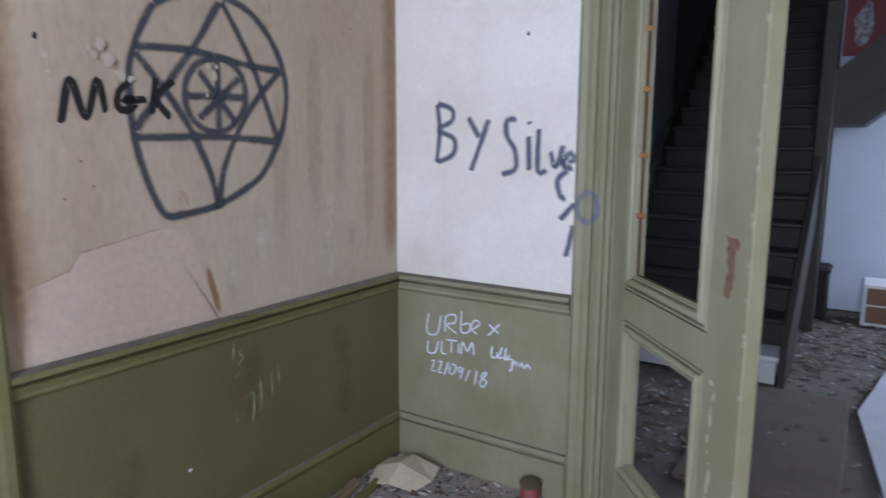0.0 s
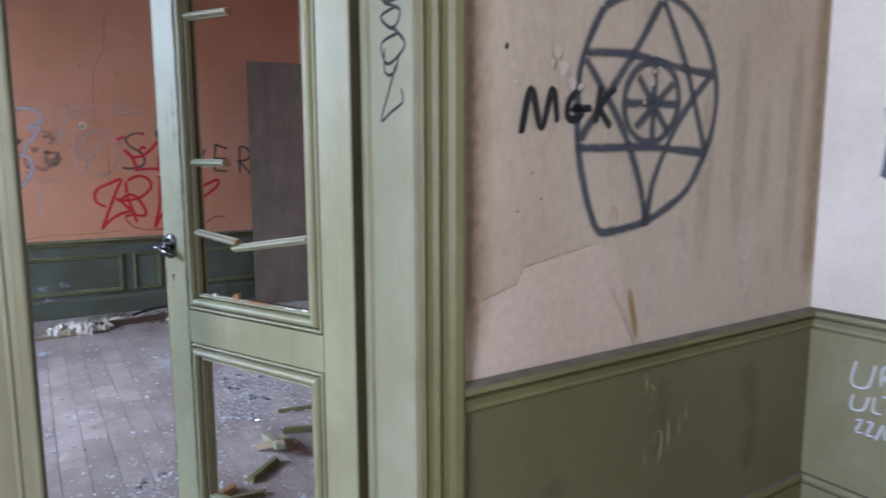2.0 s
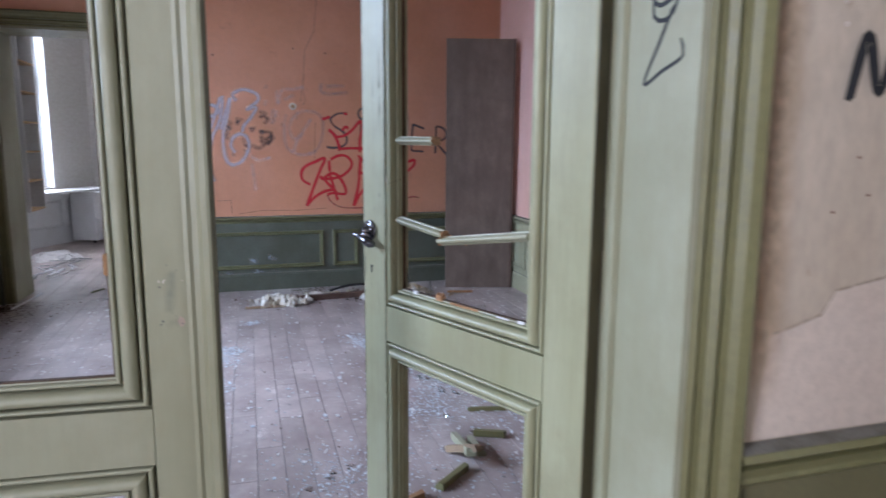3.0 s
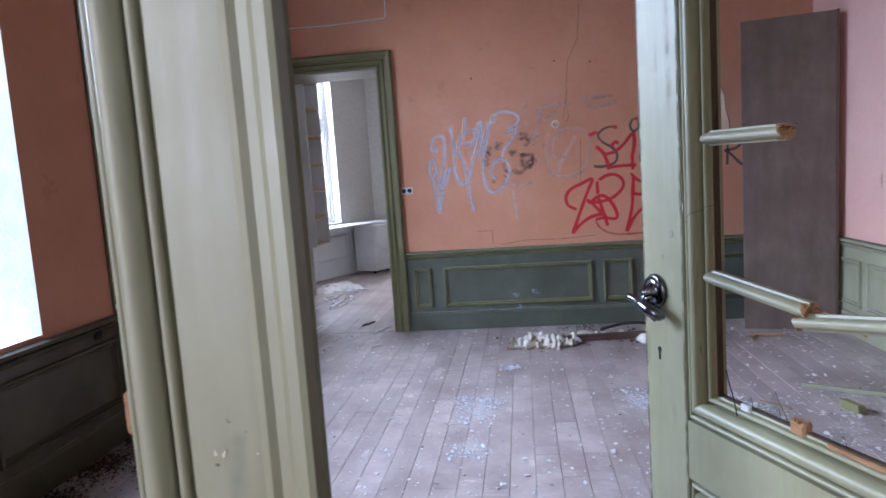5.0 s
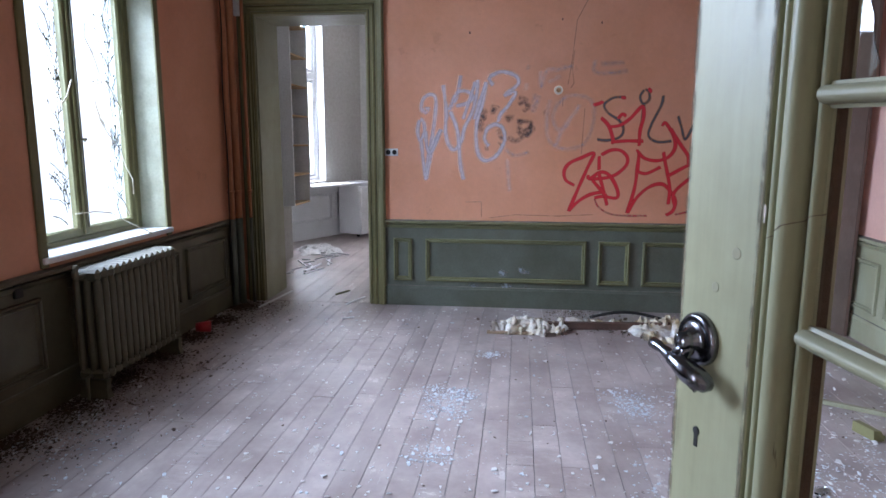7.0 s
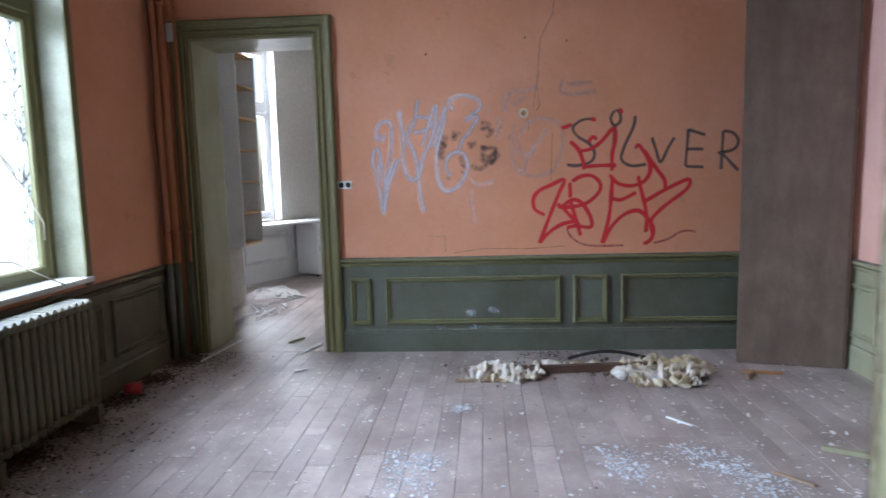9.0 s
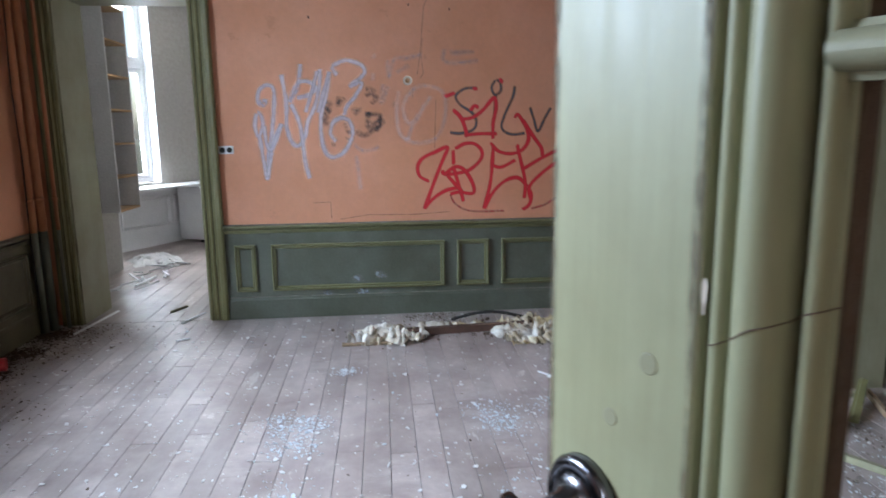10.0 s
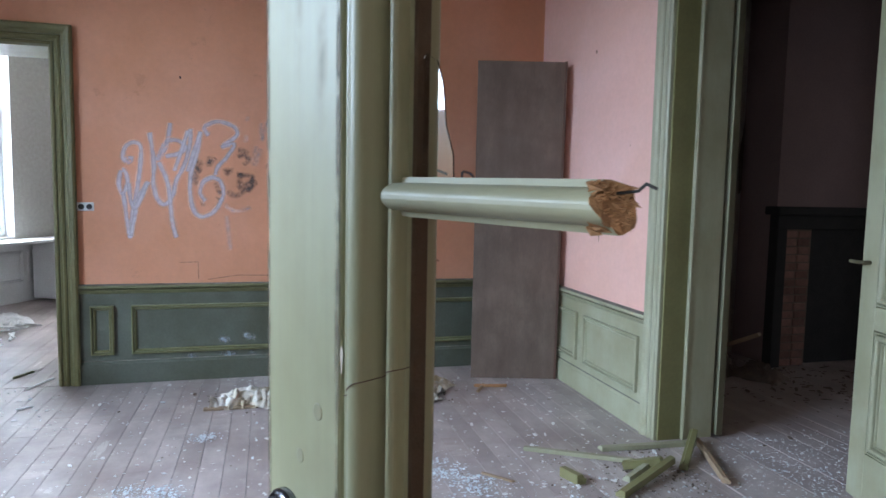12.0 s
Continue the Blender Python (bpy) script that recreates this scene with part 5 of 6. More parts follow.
def ivy(seed, bands):
    """Twigs and small leaves that climb past the panes."""
    r = random.Random(seed)
    bm = bmesh.new()
    for x0, x1, z0, z1, count in bands:
        for _ in range(count):
            p = Vector((r.uniform(x0, x1), r.uniform(-2.665, -2.635), r.uniform(z0, z1)))
            d = Vector((r.uniform(-0.5, 0.5), 0, r.uniform(0.3, 1.0))).normalized()
            w = r.uniform(0.0012, 0.0035)
            pts = [p]
            for _ in range(4):
                d = (d + Vector((r.uniform(-0.6, 0.6), 0, r.uniform(-0.3, 0.3)))).normalized()
                pts.append(pts[-1] + d * r.uniform(0.02, 0.06))
            for a, e in zip(pts, pts[1:]):
                side = Vector((e.z - a.z, 0, a.x - e.x)).normalized() * w
                vs = [bm.verts.new(q) for q in (a - side, a + side, e + side, e - side)]
                bm.faces.new(vs)
                back = [bm.verts.new(q + Vector((0, -w, 0))) for q in (a, e)]
                bm.faces.new((vs[1], vs[0], back[0]))
                bm.faces.new((vs[0], vs[3], back[1], back[0]))
                bm.faces.new((vs[2], vs[1], back[0], back[1]))
            for q in pts[1:]:
                if r.random() < 0.6:
                    s, a0 = r.uniform(0.006, 0.015), r.uniform(0, 6.28)
                    bm.faces.new([bm.verts.new(q + Vector((s * k * math.cos(a0 + t), 0.3 * s * math.sin(3 * t), s * k * math.sin(a0 + t)))) for t, k in ((0, 1.0), (1.1, 0.6), (2.3, 0.8), (3.6, 0.5), (4.9, 0.75))])
    return bm


tagged(part("ivy", ivy(3, ((-4.44, -4.39, 0.8, 2.3, 70), (-3.90, -3.87, 0.8, 2.3, 60), (-3.48, -3.38, 0.85, 2.9, 34), (-3.60, -3.40, 2.4, 2.95, 16), (-3.60, -3.45, 0.85, 2.2, 12))), IVY), "dark ivy twigs and leaves climbing outside the window", "ivy", kind="stuff")

# ---------------------------------------------------------------- radiator and pipes
radiator = thing("radiator", pose(-3.77, -2.215, 0), "old olive cast-iron column radiator under the window", "radiator")
bm = bmesh.new()
for y in (-0.060, 0.0, 0.060):
    src = tube([(0, y, 0.12), (0, y, 0.18), (0, y, 0.62), (0, y, 0.68)], 0.021, 8, (0.6, 1, 1, 0.6))
    me = bpy.data.meshes.new("column")
    src.to_mesh(me)
    src.free()
    bm.from_mesh(me)
    bpy.data.meshes.remove(me)
for z0, z1 in ((0.10, 0.16), (0.645, 0.71)):
    box(bm, -0.024, 0.024, -0.082, 0.082, z0, z1, bevel=0.018)
part("section", bm, IRON, radiator)
first = radiator.children[0]
for i in range(14):
    sec = first if i == 0 else first.copy()
    if i:
        scene.collection.objects.link(sec)
    sec.location = (-0.385 + 0.0585 * i, 0, 0)
for x in (-0.385, 0.3755):
    part("foot", strip(bmesh.new(), [[(x + a, b, z) for a, b in ((-s, -0.085 + t), (s, -0.085 + t), (s, 0.085 - t), (-s, 0.085 - t))] for s, t, z in ((0.026, 0, 0), (0.018, 0.012, 0.05), (0.022, 0.005, 0.105))], close_ring=True), IRON, radiator)
part("valve", tube([(0.40, 0, 0.68), (0.45, 0, 0.68), (0.455, 0, 0.70), (0.455, 0, 0.745)], 0.014, 10), IRON, radiator, "dark radiator valve")
part("vent_plug", tube([(0.40, 0.0, 0.13), (0.44, 0.0, 0.13), (0.445, 0.0, 0.0)], 0.010, 8), IRON, radiator)

for x, y, r in ((-5.40, -2.305, 0.026), (-5.49, -2.285, 0.030), (-5.535, -2.20, 0.014)):
    pipe = thing("heating_pipe", pose(x, y, 0), "orange painted riser pipe, green below the dado", "pipe", "riser pipes")
    part("pipe", tube([(0, 0, 0.735), (0, 0, 2.0), (0, 0, CEIL)], r, 14), PIPE, pipe)
    part("pipe_foot", tube([(0, 0, 0.0), (0, 0, 0.735)], r, 14), DEEP, pipe, "dark green lower length")
    for z in (0.95, 2.62):
        part("pipe_clip", tube([(0, 0, z), (0, 0, z + 0.02)], r + 0.005, 14), PIPE, pipe)
cable = [(-5.36 + 0.012 * math.sin(i * 0.9), -2.315 + 0.02 * math.sin(i * 0.5) ** 2, 2.9 - 0.17 * i) for i in range(17)]
tagged(part("cable", tube(cable, 0.005, 6), BLACK), "thin loose black cable hanging along pipes", "cable")
tagged(part("alarm_box", boxed(XP + 0.046, XP + 0.072, -2.275, -2.208, 2.372, 2.505, bevel=0.006), WHITE), "small white plastic box fixed on the door surround", "alarm box")
sensor = thing("motion_sensor", pose(-5.25, YD, 2.86), "small white ceiling-high motion sensor on the wall", "sensor")
part("bracket", boxed(-0.015, 0.015, 0, 0.05, -0.015, 0.015, bevel=0.004), WHITE, sensor)
part("head", boxed(-0.035, 0.035, 0.045, 0.10, -0.045, 0.035, bevel=0.012), WHITE, sensor)
part("lens", boxed(-0.022, 0.022, 0.099, 0.104, -0.035, 0.005, bevel=0.003), BLACK, sensor)
tagged(part("wall_wire", tube([(XP + 0.006, -2.2, 2.80), (XP + 0.006, -1.6, 2.785), (XP + 0.006, -1.09, 2.80), (XP + 0.006, -1.075, 2.83), (XP + 0.006, -1.065, CEIL)], 0.006, 6), WHITE), "thin white wire clipped along the wall", "wire")
socket = thing("wall_socket", pose(XP, -1.0, 1.285), "broken double wall socket, cover missing", "socket")
part("back_plate", boxed(0, 0.008, -0.055, 0.055, -0.03, 0.03, bevel=0.003), WHITE, socket)
for y in (-0.026, 0.026):
    part("insert", lathe([(0.0, 0.0), (0.02, 0.0), (0.018, 0.006), (0.012, 0.002), (0.0, 0.002)], 14, "z"), BLACK, socket, "dark socket insert").matrix_basis = pose(0.009, y, 0, 0, 90, 0)
part("loose_wire", tube([(0.01, -0.05, -0.02), (0.02, -0.07, -0.05), (0.012, -0.075, -0.09)], 0.002, 5), PIPE, socket)
outlet = thing("broken_wall_box", pose(XP, 0.345, 1.775), "crumbled plaster hole around an old wall box", "wall box")
part("plaster_rim", lathe([(0.020, 0.0), (0.036, 0.0), (0.032, 0.008), (0.024, 0.010), (0.018, 0.003)], 11), PAPER, outlet).matrix_basis = pose(0.0, 0, 0, 0, 90, 0)
part("box_insert", lathe([(0.0, 0.0), (0.020, 0.0), (0.019, 0.005), (0.0, 0.005)], 10), RAW, outlet).matrix_basis = pose(0.001, 0, 0, 0, 90, 0)
tagged(part("switch_box", boxed(-3.09, -3.035, YD + 0.012, YD + 0.03, 0.63, 0.70, bevel=0.004), BLACK), "small dark switch box on the wainscot", "switch box")

# the loose board in the corner
panel = thing("fibreboard_panel", Matrix.LocRotScale((-5.235, 1.765, 0.0), Euler((0, 0, math.atan2(0.66, 0.17))), None) @ pose(0, 0, 0, 1.3, 0, 0), "tall dark brown fibreboard panel leaning in the corner", "panel")
part("board", boxed(0, 0.642, 0, 0.016, 0.002, 2.41, bevel=0.002), PLY, panel)
part("edge_lath", boxed(0.6425, 0.662, -0.004, 0.020, 0.002, 2.415, bevel=0.002), TIMBER, panel, "narrow brown edge lath")
part("edge_lath", boxed(0.0, 0.642, 0.0165, 0.034, 2.36, 2.41, bevel=0.002), SHADE_WOOD, panel, "narrow brown batten behind the top")

# ---------------------------------------------------------------- litter on the salmon floor


def crumple(cx, cy, w, d, h, seed, turn=0.0, mat=CLOTH, n=34):
    """A heap of creased cloth."""
    bm = bmesh.new()
    grid = []
    ca, sa = math.cos(turn), math.sin(turn)
    for i in range(n + 1):
        row = []
        for j in range(n + 1):
            u, v = 2 * i / n - 1, 2 * j / n - 1
            q = Vector((u * 2.2 + seed, v * 2.2, seed * 0.37))
            u2, v2 = u + 0.24 * noise.noise(q * 1.1), v + 0.24 * noise.noise(q * 1.1 + Vector((9, 0, 0)))
            w1 = q + 0.5 * Vector((noise.noise(q * 1.3), noise.noise(q * 1.3 + Vector((5, 5, 0))), 0))
            fold = 0.55 * (1 - abs(noise.noise(w1 * 1.5))) ** 3 + 0.32 * (1 - 2 * abs(noise.noise(w1 * 3.1))) + 0.12 * (1 - 2 * abs(noise.noise(w1 * 6.3)))
            edge = max(0.0, 1 - max(abs(u), abs(v)) ** 3)
            x, y = u2 * w / 2, v2 * d / 2
            row.append(bm.verts.new((cx + ca * x - sa * y, cy + sa * x + ca * y, 0.004 + h * edge * max(0.02, 0.18 + fold) * (1 - 0.35 * (u * u + v * v) / 2))))
        grid.append(row)
    for i in range(n):
        for j in range(n):
            bm.faces.new((grid[i][j], grid[i + 1][j], grid[i + 1][j + 1], grid[i][j + 1])).smooth = True
    return bm


def ruffle(cx, cy, length, width, h, folds, seed, turn):
    """A strip of cloth pushed together into rolled folds."""
    bm = bmesh.new()
    nu, nv = folds * 9, 9
    ca, sa = math.cos(turn), math.sin(turn)
    grid = []
    for i in range(nu + 1):
        u = i / nu
        row = []
        for j in range(nv + 1):
            v = 2 * j / nv - 1
            wob = noise.noise(Vector((u * 5 + seed, v * 2.2, seed))) * 6.0
            a = math.tau * folds * 0.6 * u + wob + 0.8 * v
            tall = h * (0.55 + 0.75 * noise.noise(Vector((u * 7, v * 2.5, seed + 7)))) * (1 - 0.75 * abs(v) ** 3)
            x = (u - 0.5) * length + 0.22 * length / folds * math.sin(2 * a) + 0.010 * noise.noise(Vector((u * 9, v * 3, seed)))
            y = v * width / 2 * (1 + 0.30 * noise.noise(Vector((u * 5, 0.3, seed + 3)))) + 0.03 * noise.noise(Vector((u * 2.5, 5, seed)))
            z = 0.004 + max(0.0, tall * (0.55 + 0.45 * math.cos(a)))
            row.append(bm.verts.new((cx + ca * x - sa * y, cy + sa * x + ca * y, z)))
        grid.append(row)
    for i in range(nu):
        for j in range(nv):
            bm.faces.new((grid[i][j], grid[i + 1][j], grid[i + 1][j + 1], grid[i][j + 1])).smooth = True
    return bm


CLOTHS = "crumpled white and ochre soiled cloth on the floorboards"
for cx, cy, ln_, w, h, n, s, t in ((-4.93, 0.08, 0.40, 0.22, 0.10, 9, 1.0, 1.45), (-4.99, 0.30, 0.26, 0.20, 0.09, 6, 2.3, 1.1), (-5.16, 0.62, 0.50, 0.14, 0.06, 8, 3.7, 1.6), (-4.84, 1.12, 0.36, 0.22, 0.07, 8, 5.2, 1.75), (-4.98, 1.30, 0.34, 0.22, 0.10, 7, 7.9, 0.7), (-5.18, 1.12, 0.30, 0.20, 0.10, 6, 9.1, 1.9), (-4.80, 1.30, 0.20, 0.16, 0.06, 5, 12.4, 0.3)):
    tagged(part("soiled_cloth", ruffle(cx, cy, ln_, w, h, n, s, t), CLOTH), CLOTHS, "cloth", "heaped cloths")
for cx, cy, w, d, h, s, t in ((-5.06, 0.12, 0.30, 0.34, 0.07, 1.0, 0.2), (-5.04, 1.02, 0.28, 0.30, 0.07, 3.7, 0.1), (-5.10, 1.40, 0.30, 0.28, 0.09, 14.1, 0.6)):
    tagged(part("soiled_cloth", crumple(cx, cy, w, d, h, s, t, n=20), CLOTH), CLOTHS, "cloth", "heaped cloths")
scatter_later = [(-5.0, 0.1), (-5.15, 0.5), (-5.1, 0.9), (-4.95, 1.25)]


def stick(x0, y0, x1, y1, w, h, mat, label, z0=0.004, z1=None, name="broken_moulding", cat="wood", group="broken sticks"):
    """A length of moulded wood lying between two points of the floor."""
    a, b = Vector((x0, y0, z0)), Vector((x1, y1, z0 if z1 is None else z1))
    ln_ = (b - a).length
    bm = bmesh.new()
    sec = [(-w / 2, 0), (w / 2, 0), (w / 2, h * 0.55), (w * 0.22, h * 0.7), (w * 0.12, h), (-w / 2, h)]
    strip(bm, [[(0.004 * math.sin(i * 5), p, q) for i, (p, q) in enumerate(sec)], [(ln_ + 0.012 * math.sin(i * 7), p, q) for i, (p, q) in enumerate(sec)]], close_ring=True)
    ob = tagged(part(name, bm, mat), label, cat, group)
    q = (b - a).to_track_quat("X", "Z")
    ob.matrix_world = Matrix.LocRotScale(a, q, None)
    return ob


stick(-5.02, 0.28, -5.10, 1.18, 0.07, 0.05, TIMBER, "dark brown length of timber among heaped cloth", name="timber", group="")
hose = [(-5.30, 0.62 + 0.55 * i / 12, 0.02 + 0.050 * math.sin(math.pi * i / 12)) for i in range(13)]
tagged(part("bent_strip", tube(hose, 0.012, 8), BLACK), "bent black strip beside the wainscot", "strip")
tagged(part("timber_scrap", boxed(-4.86, -4.83, -0.16, 0.18, 0.0, 0.02, bevel=0.003), BOARDED), "thin splintered scrap of wood", "wood")
GREENSTICK = "broken length of green painted moulding"
for k, (x0, y0, x1, y1, w, h, mat, z1) in enumerate((
        (-3.80, 1.63, -3.51, 2.14, 0.045, 0.022, SAGE, None), (-3.70, 2.05, -3.66, 2.63, 0.055, 0.025, SAGE, None), (-3.15, 1.86, -3.37, 2.28, 0.05, 0.035, CASE, 0.05),
        (-3.68, 2.67, -3.14, 2.44, 0.035, 0.03, BOARDED, 0.02), (-3.36, 2.35, -3.68, 2.64, 0.045, 0.03, CASE, 0.06), (-3.44, 1.70, -3.32, 1.74, 0.05, 0.05, CASE, None),
        (-3.45, 2.05, -3.36, 2.22, 0.05, 0.04, CASE, 0.05), (-3.30, 1.98, -3.42, 2.20, 0.04, 0.03, SAGE, 0.03), (-3.05, 2.05, -2.88, 2.16, 0.04, 0.03, SAGE, None),
        (-1.92, 0.83, -1.62, 0.81, 0.045, 0.035, SAGE, 0.06), (-1.86, 0.89, -1.63, 0.86, 0.04, 0.035, SAGE, 0.05), (-1.80, 0.76, -1.60, 0.84, 0.035, 0.03, BOARDED, 0.09), (-1.94, 0.93, -1.88, 1.07, 0.04, 0.03, CASE, None),
        (-1.48, 0.62, -1.62, 0.78, 0.04, 0.03, CASE, None), (-2.23, 1.00, -2.19, 1.20, 0.03, 0.02, CASE, None), (-1.39, 0.43, -1.45, 0.54, 0.04, 0.03, RAW, None), (-1.36, 0.48, -1.34, 0.64, 0.04, 0.025, CASE, None),
        (-2.75, 1.35, -2.60, 1.75, 0.025, 0.012, BOARDED, None), (-3.55, 1.30, -3.42, 1.42, 0.02, 0.01, BOARDED, None), (-5.0, 1.72, -4.95, 1.95, 0.03, 0.02, RAW, None), (-5.02, 1.80, -4.86, 1.70, 0.02, 0.015, BOARDED, None),
        (-5.95, -2.006, -5.332, -2.08, 0.018, 0.010, WHITE, None), (-5.808, -1.29, -5.52, -1.389, 0.018, 0.008, WHITE, None), (-6.02, -1.49, -5.86, -1.57, 0.02, 0.012, CASE, None), (-5.088, -1.302, -5.13, -1.225, 0.03, 0.008, WHITE, None), (-4.21, 1.019, -4.083, 1.117, 0.018, 0.008, WHITE, None))):
    stick(x0, y0, x1, y1, w, h, mat, {SAGE: GREENSTICK, CASE: "broken length of olive painted moulding", BOARDED: "thin splintered bare wooden stick", RAW: "torn reddish splinter of wood", WHITE: "narrow strip of white trim"}[mat], z1=z1)
cup = thing("red_lid", pose(-4.62, -2.20, 0.0, 0, 0, 20), "small red plastic cup lying on the floor", "cup")
part("cup_body", lathe([(0.0, -0.06), (0.032, -0.06), (0.042, 0.04), (0.039, 0.04), (0.030, -0.054), (0.0, -0.054)], 18, "y"), RED, cup).location = (0, 0, 0.043)


def scatter(name, n, where, size, mat, label, category, seed, flat=0.5):
    """Loose flakes that nobody could count."""
    r = random.Random(seed)
    verts, faces = [], []
    for _ in range(n):
        x, y = where(r)
        s = size * (0.35 + 1.3 * r.random() ** 2.2)
        k, thin = r.choice((3, 4, 5)), r.uniform(0.35, 1.0)
        a0, tilt = r.uniform(0, 6.28), r.uniform(-flat, flat)
        ring = [(s * r.uniform(0.5, 1.1) * math.cos(math.tau * i / k), thin * s * r.uniform(0.5, 1.1) * math.sin(math.tau * i / k)) for i in range(k)]
        ring = [(p * math.cos(a0) - q * math.sin(a0), p * math.sin(a0) + q * math.cos(a0)) for p, q in ring]
        lift = 0.001 + s * abs(tilt) * 0.6
        b = len(verts)
        verts += [(x + p, y + q, lift + p * tilt) for p, q in ring] + [(x + p, y + q, lift + p * tilt + 0.10 * s + 0.001) for p, q in ring]
        faces += [tuple(range(b + k - 1, b - 1, -1)), tuple(range(b + k, b + 2 * k))]
        faces += [(b + i, b + (i + 1) % k, b + k + (i + 1) % k, b + k + i) for i in range(k)]
    me = bpy.data.meshes.new(name)
    me.from_pydata(verts, [], faces)
    me.materials.append(mat)
    return tagged(new(name, me), label, category, kind="stuff")


def clumps(centres, spread, x0, x1, y0, y1, loose=0.3):
    def where(r):
        for _ in range(50):
            if r.random() < loose:
                x, y = r.uniform(x0, x1), r.uniform(y0, y1)
            else:
                cx, cy, k = r.choice(centres)
                x, y = r.gauss(cx, spread * k), r.gauss(cy, spread * k)
            if x0 < x < x1 and y0 < y < y1:
                return x, y
        return x0 + 0.1, y0 + 0.1
    return where


ROOM = (XP + 0.06, XA - 0.06, YD + 0.08, YC - 0.06)
TIGHT = [(-3.67, -0.41, 1.0), (-3.65, -0.25, 0.8), (-3.44, -0.30, 0.9), (-2.96, -0.31, 1.0), (-3.70, 0.66, 1.1), (-3.56, 0.69, 0.9), (-3.76, 1.0, 0.9), (-3.60, 1.12, 1.0), (-3.44, 1.24, 1.0), (-4.36, -0.11, 0.5), (-2.6, 0.95, 1.3), (-2.3, 0.8, 1.2)]
GLASSY = [(-2.9, 0.95, 0.8), (-3.0, 1.2, 0.9), (-2.6, 1.5, 1.2), (-3.0, 2.1, 1.4), (-2.4, 2.0, 1.5), (-1.9, 1.4, 1.3), (-1.5, 0.9, 1.2), (-2.9, -2.0, 0.7), (-1.7, 0.3, 0.6), (-2.3, 1.0, 1.0)]
scatter("glass_crumbs", 2300, clumps(TIGHT, 0.070, *ROOM, loose=0.02), 0.0085, SHARD, "crushed blue-white window glass on floorboards", "glass crumbs", 3)
scatter("glass_crumbs", 5200, clumps(GLASSY, 0.26, *ROOM, loose=0.10), 0.0072, SHARD, "crushed blue-white window glass on floorboards", "glass crumbs", 4)
scatter("plaster_flakes", 3000, clumps(GLASSY, 0.6, *ROOM, loose=0.72), 0.0118, CHIP, "scattered white plaster and glass flakes", "plaster flakes", 5)
scatter("floor_grit", 3200, clumps([(-4.9, -2.2, 1), (-3.9, -2.1, 1), (-3.4, -2.1, 1), (-2.9, -2.2, 1), (-5.4, -2.1, 0.8), (-5.5, 0.5, 0.6), (-3.3, 2.2, 1.3)], 0.2, *ROOM, loose=0.06), 0.008, GRIT, "brown grit and crumbled dirt on the floor", "grit", 7)
scatter("leaf_litter", 9000, clumps([(-5.35 + 0.42 * i, -2.26, 1.0) for i in range(9)], 0.085, XP + 0.06, -1.4, YD + 0.03, -2.02, loose=0.0), 0.009, LITTER, "dark brown leaf litter and dirt along the wall", "litter", 27, flat=0.7)
scatter("floor_grit", 700, clumps([(x, y, 1.0) for x, y in scatter_later], 0.12, *ROOM, loose=0.0), 0.014, GRIT, "brown crumbs around the heaped cloth", "grit", 8, flat=0.6)
scatter("glass_crumbs", 2800, clumps([(-3.0, 2.7, 1.2), (-2.6, 3.2, 1.4), (-3.4, 3.0, 1.2)], 0.3, -3.72, -2.16, 2.46, 4.2, loose=0.25), 0.0062, SHARD, "crushed window glass across the side threshold", "glass crumbs", 6)
scatter("glass_crumbs", 240, clumps([(-1.4, -0.6, 1.0), (-1.9, 0.3, 1.0), (-2.6, -0.3, 1.0), (-1.3, 0.5, 0.8)], 0.45, *ROOM, loose=0.2), 0.014, SHARD, "larger scattered bits of pale window glass", "glass crumbs", 12)
scatter("glass_shards", 60, clumps(GLASSY, 0.3, *ROOM, loose=0.0), 0.034, glass, "loose shards of clear window glass", "glass shards", 9, flat=0.1)
scatter("floor_rubble", 5200, clumps([(0.35, 2.05, 1.0), (0.15, 1.7, 0.8), (0.7, 2.2, 0.8), (0.5, 1.6, 1.2)], 0.32, 0.03, 2.4, 0.6, 2.36, loose=0.3), 0.013, RUBBLE, "crushed glass and plaster in the room corner", "rubble", 12)
scatter("floor_rubble", 1800, clumps([(0.35, 2.05, 1.0), (0.7, 2.1, 1.0)], 0.5, 0.03, 2.4, 0.6, 2.36, loose=0.4), 0.015, GRIT, "dark grit in the room corner", "grit", 13)
scatter("floor_rubble", 500, clumps([(0.35, 2.05, 1.0), (0.7, 2.1, 1.0)], 0.5, 0.03, 2.4, 0.6, 2.36, loose=0.4), 0.017, CHIP, "white plaster flakes in the room corner", "plaster flakes", 14)
scatter("floor_rubble", 1500, clumps([(1.6, 5.4, 1), (2.0, 5.8, 1), (1.0, 3.5, 0.7)], 0.5, 0.3, 3.8, 2.8, 6.6, loose=0.3), 0.016, RUBBLE, "plaster rubble on the hall floor", "rubble", 15)
scatter("floor_rubble", 1500, clumps([(1.6, 5.4, 1), (2.0, 5.8, 1), (1.0, 3.5, 0.7)], 0.5, 0.3, 3.8, 2.8, 6.6, loose=0.3), 0.03, GRIT, "brown rubble on the hall floor", "rubble", 16)
scatter("floor_rubble", 500, clumps([(-4.9, 3.9, 1), (-4.6, 4.4, 1)], 0.4, -5.5, -0.7, 2.9, 6.0, loose=0.5), 0.03, GRIT, "rubble on the dim room's floor", "rubble", 17)

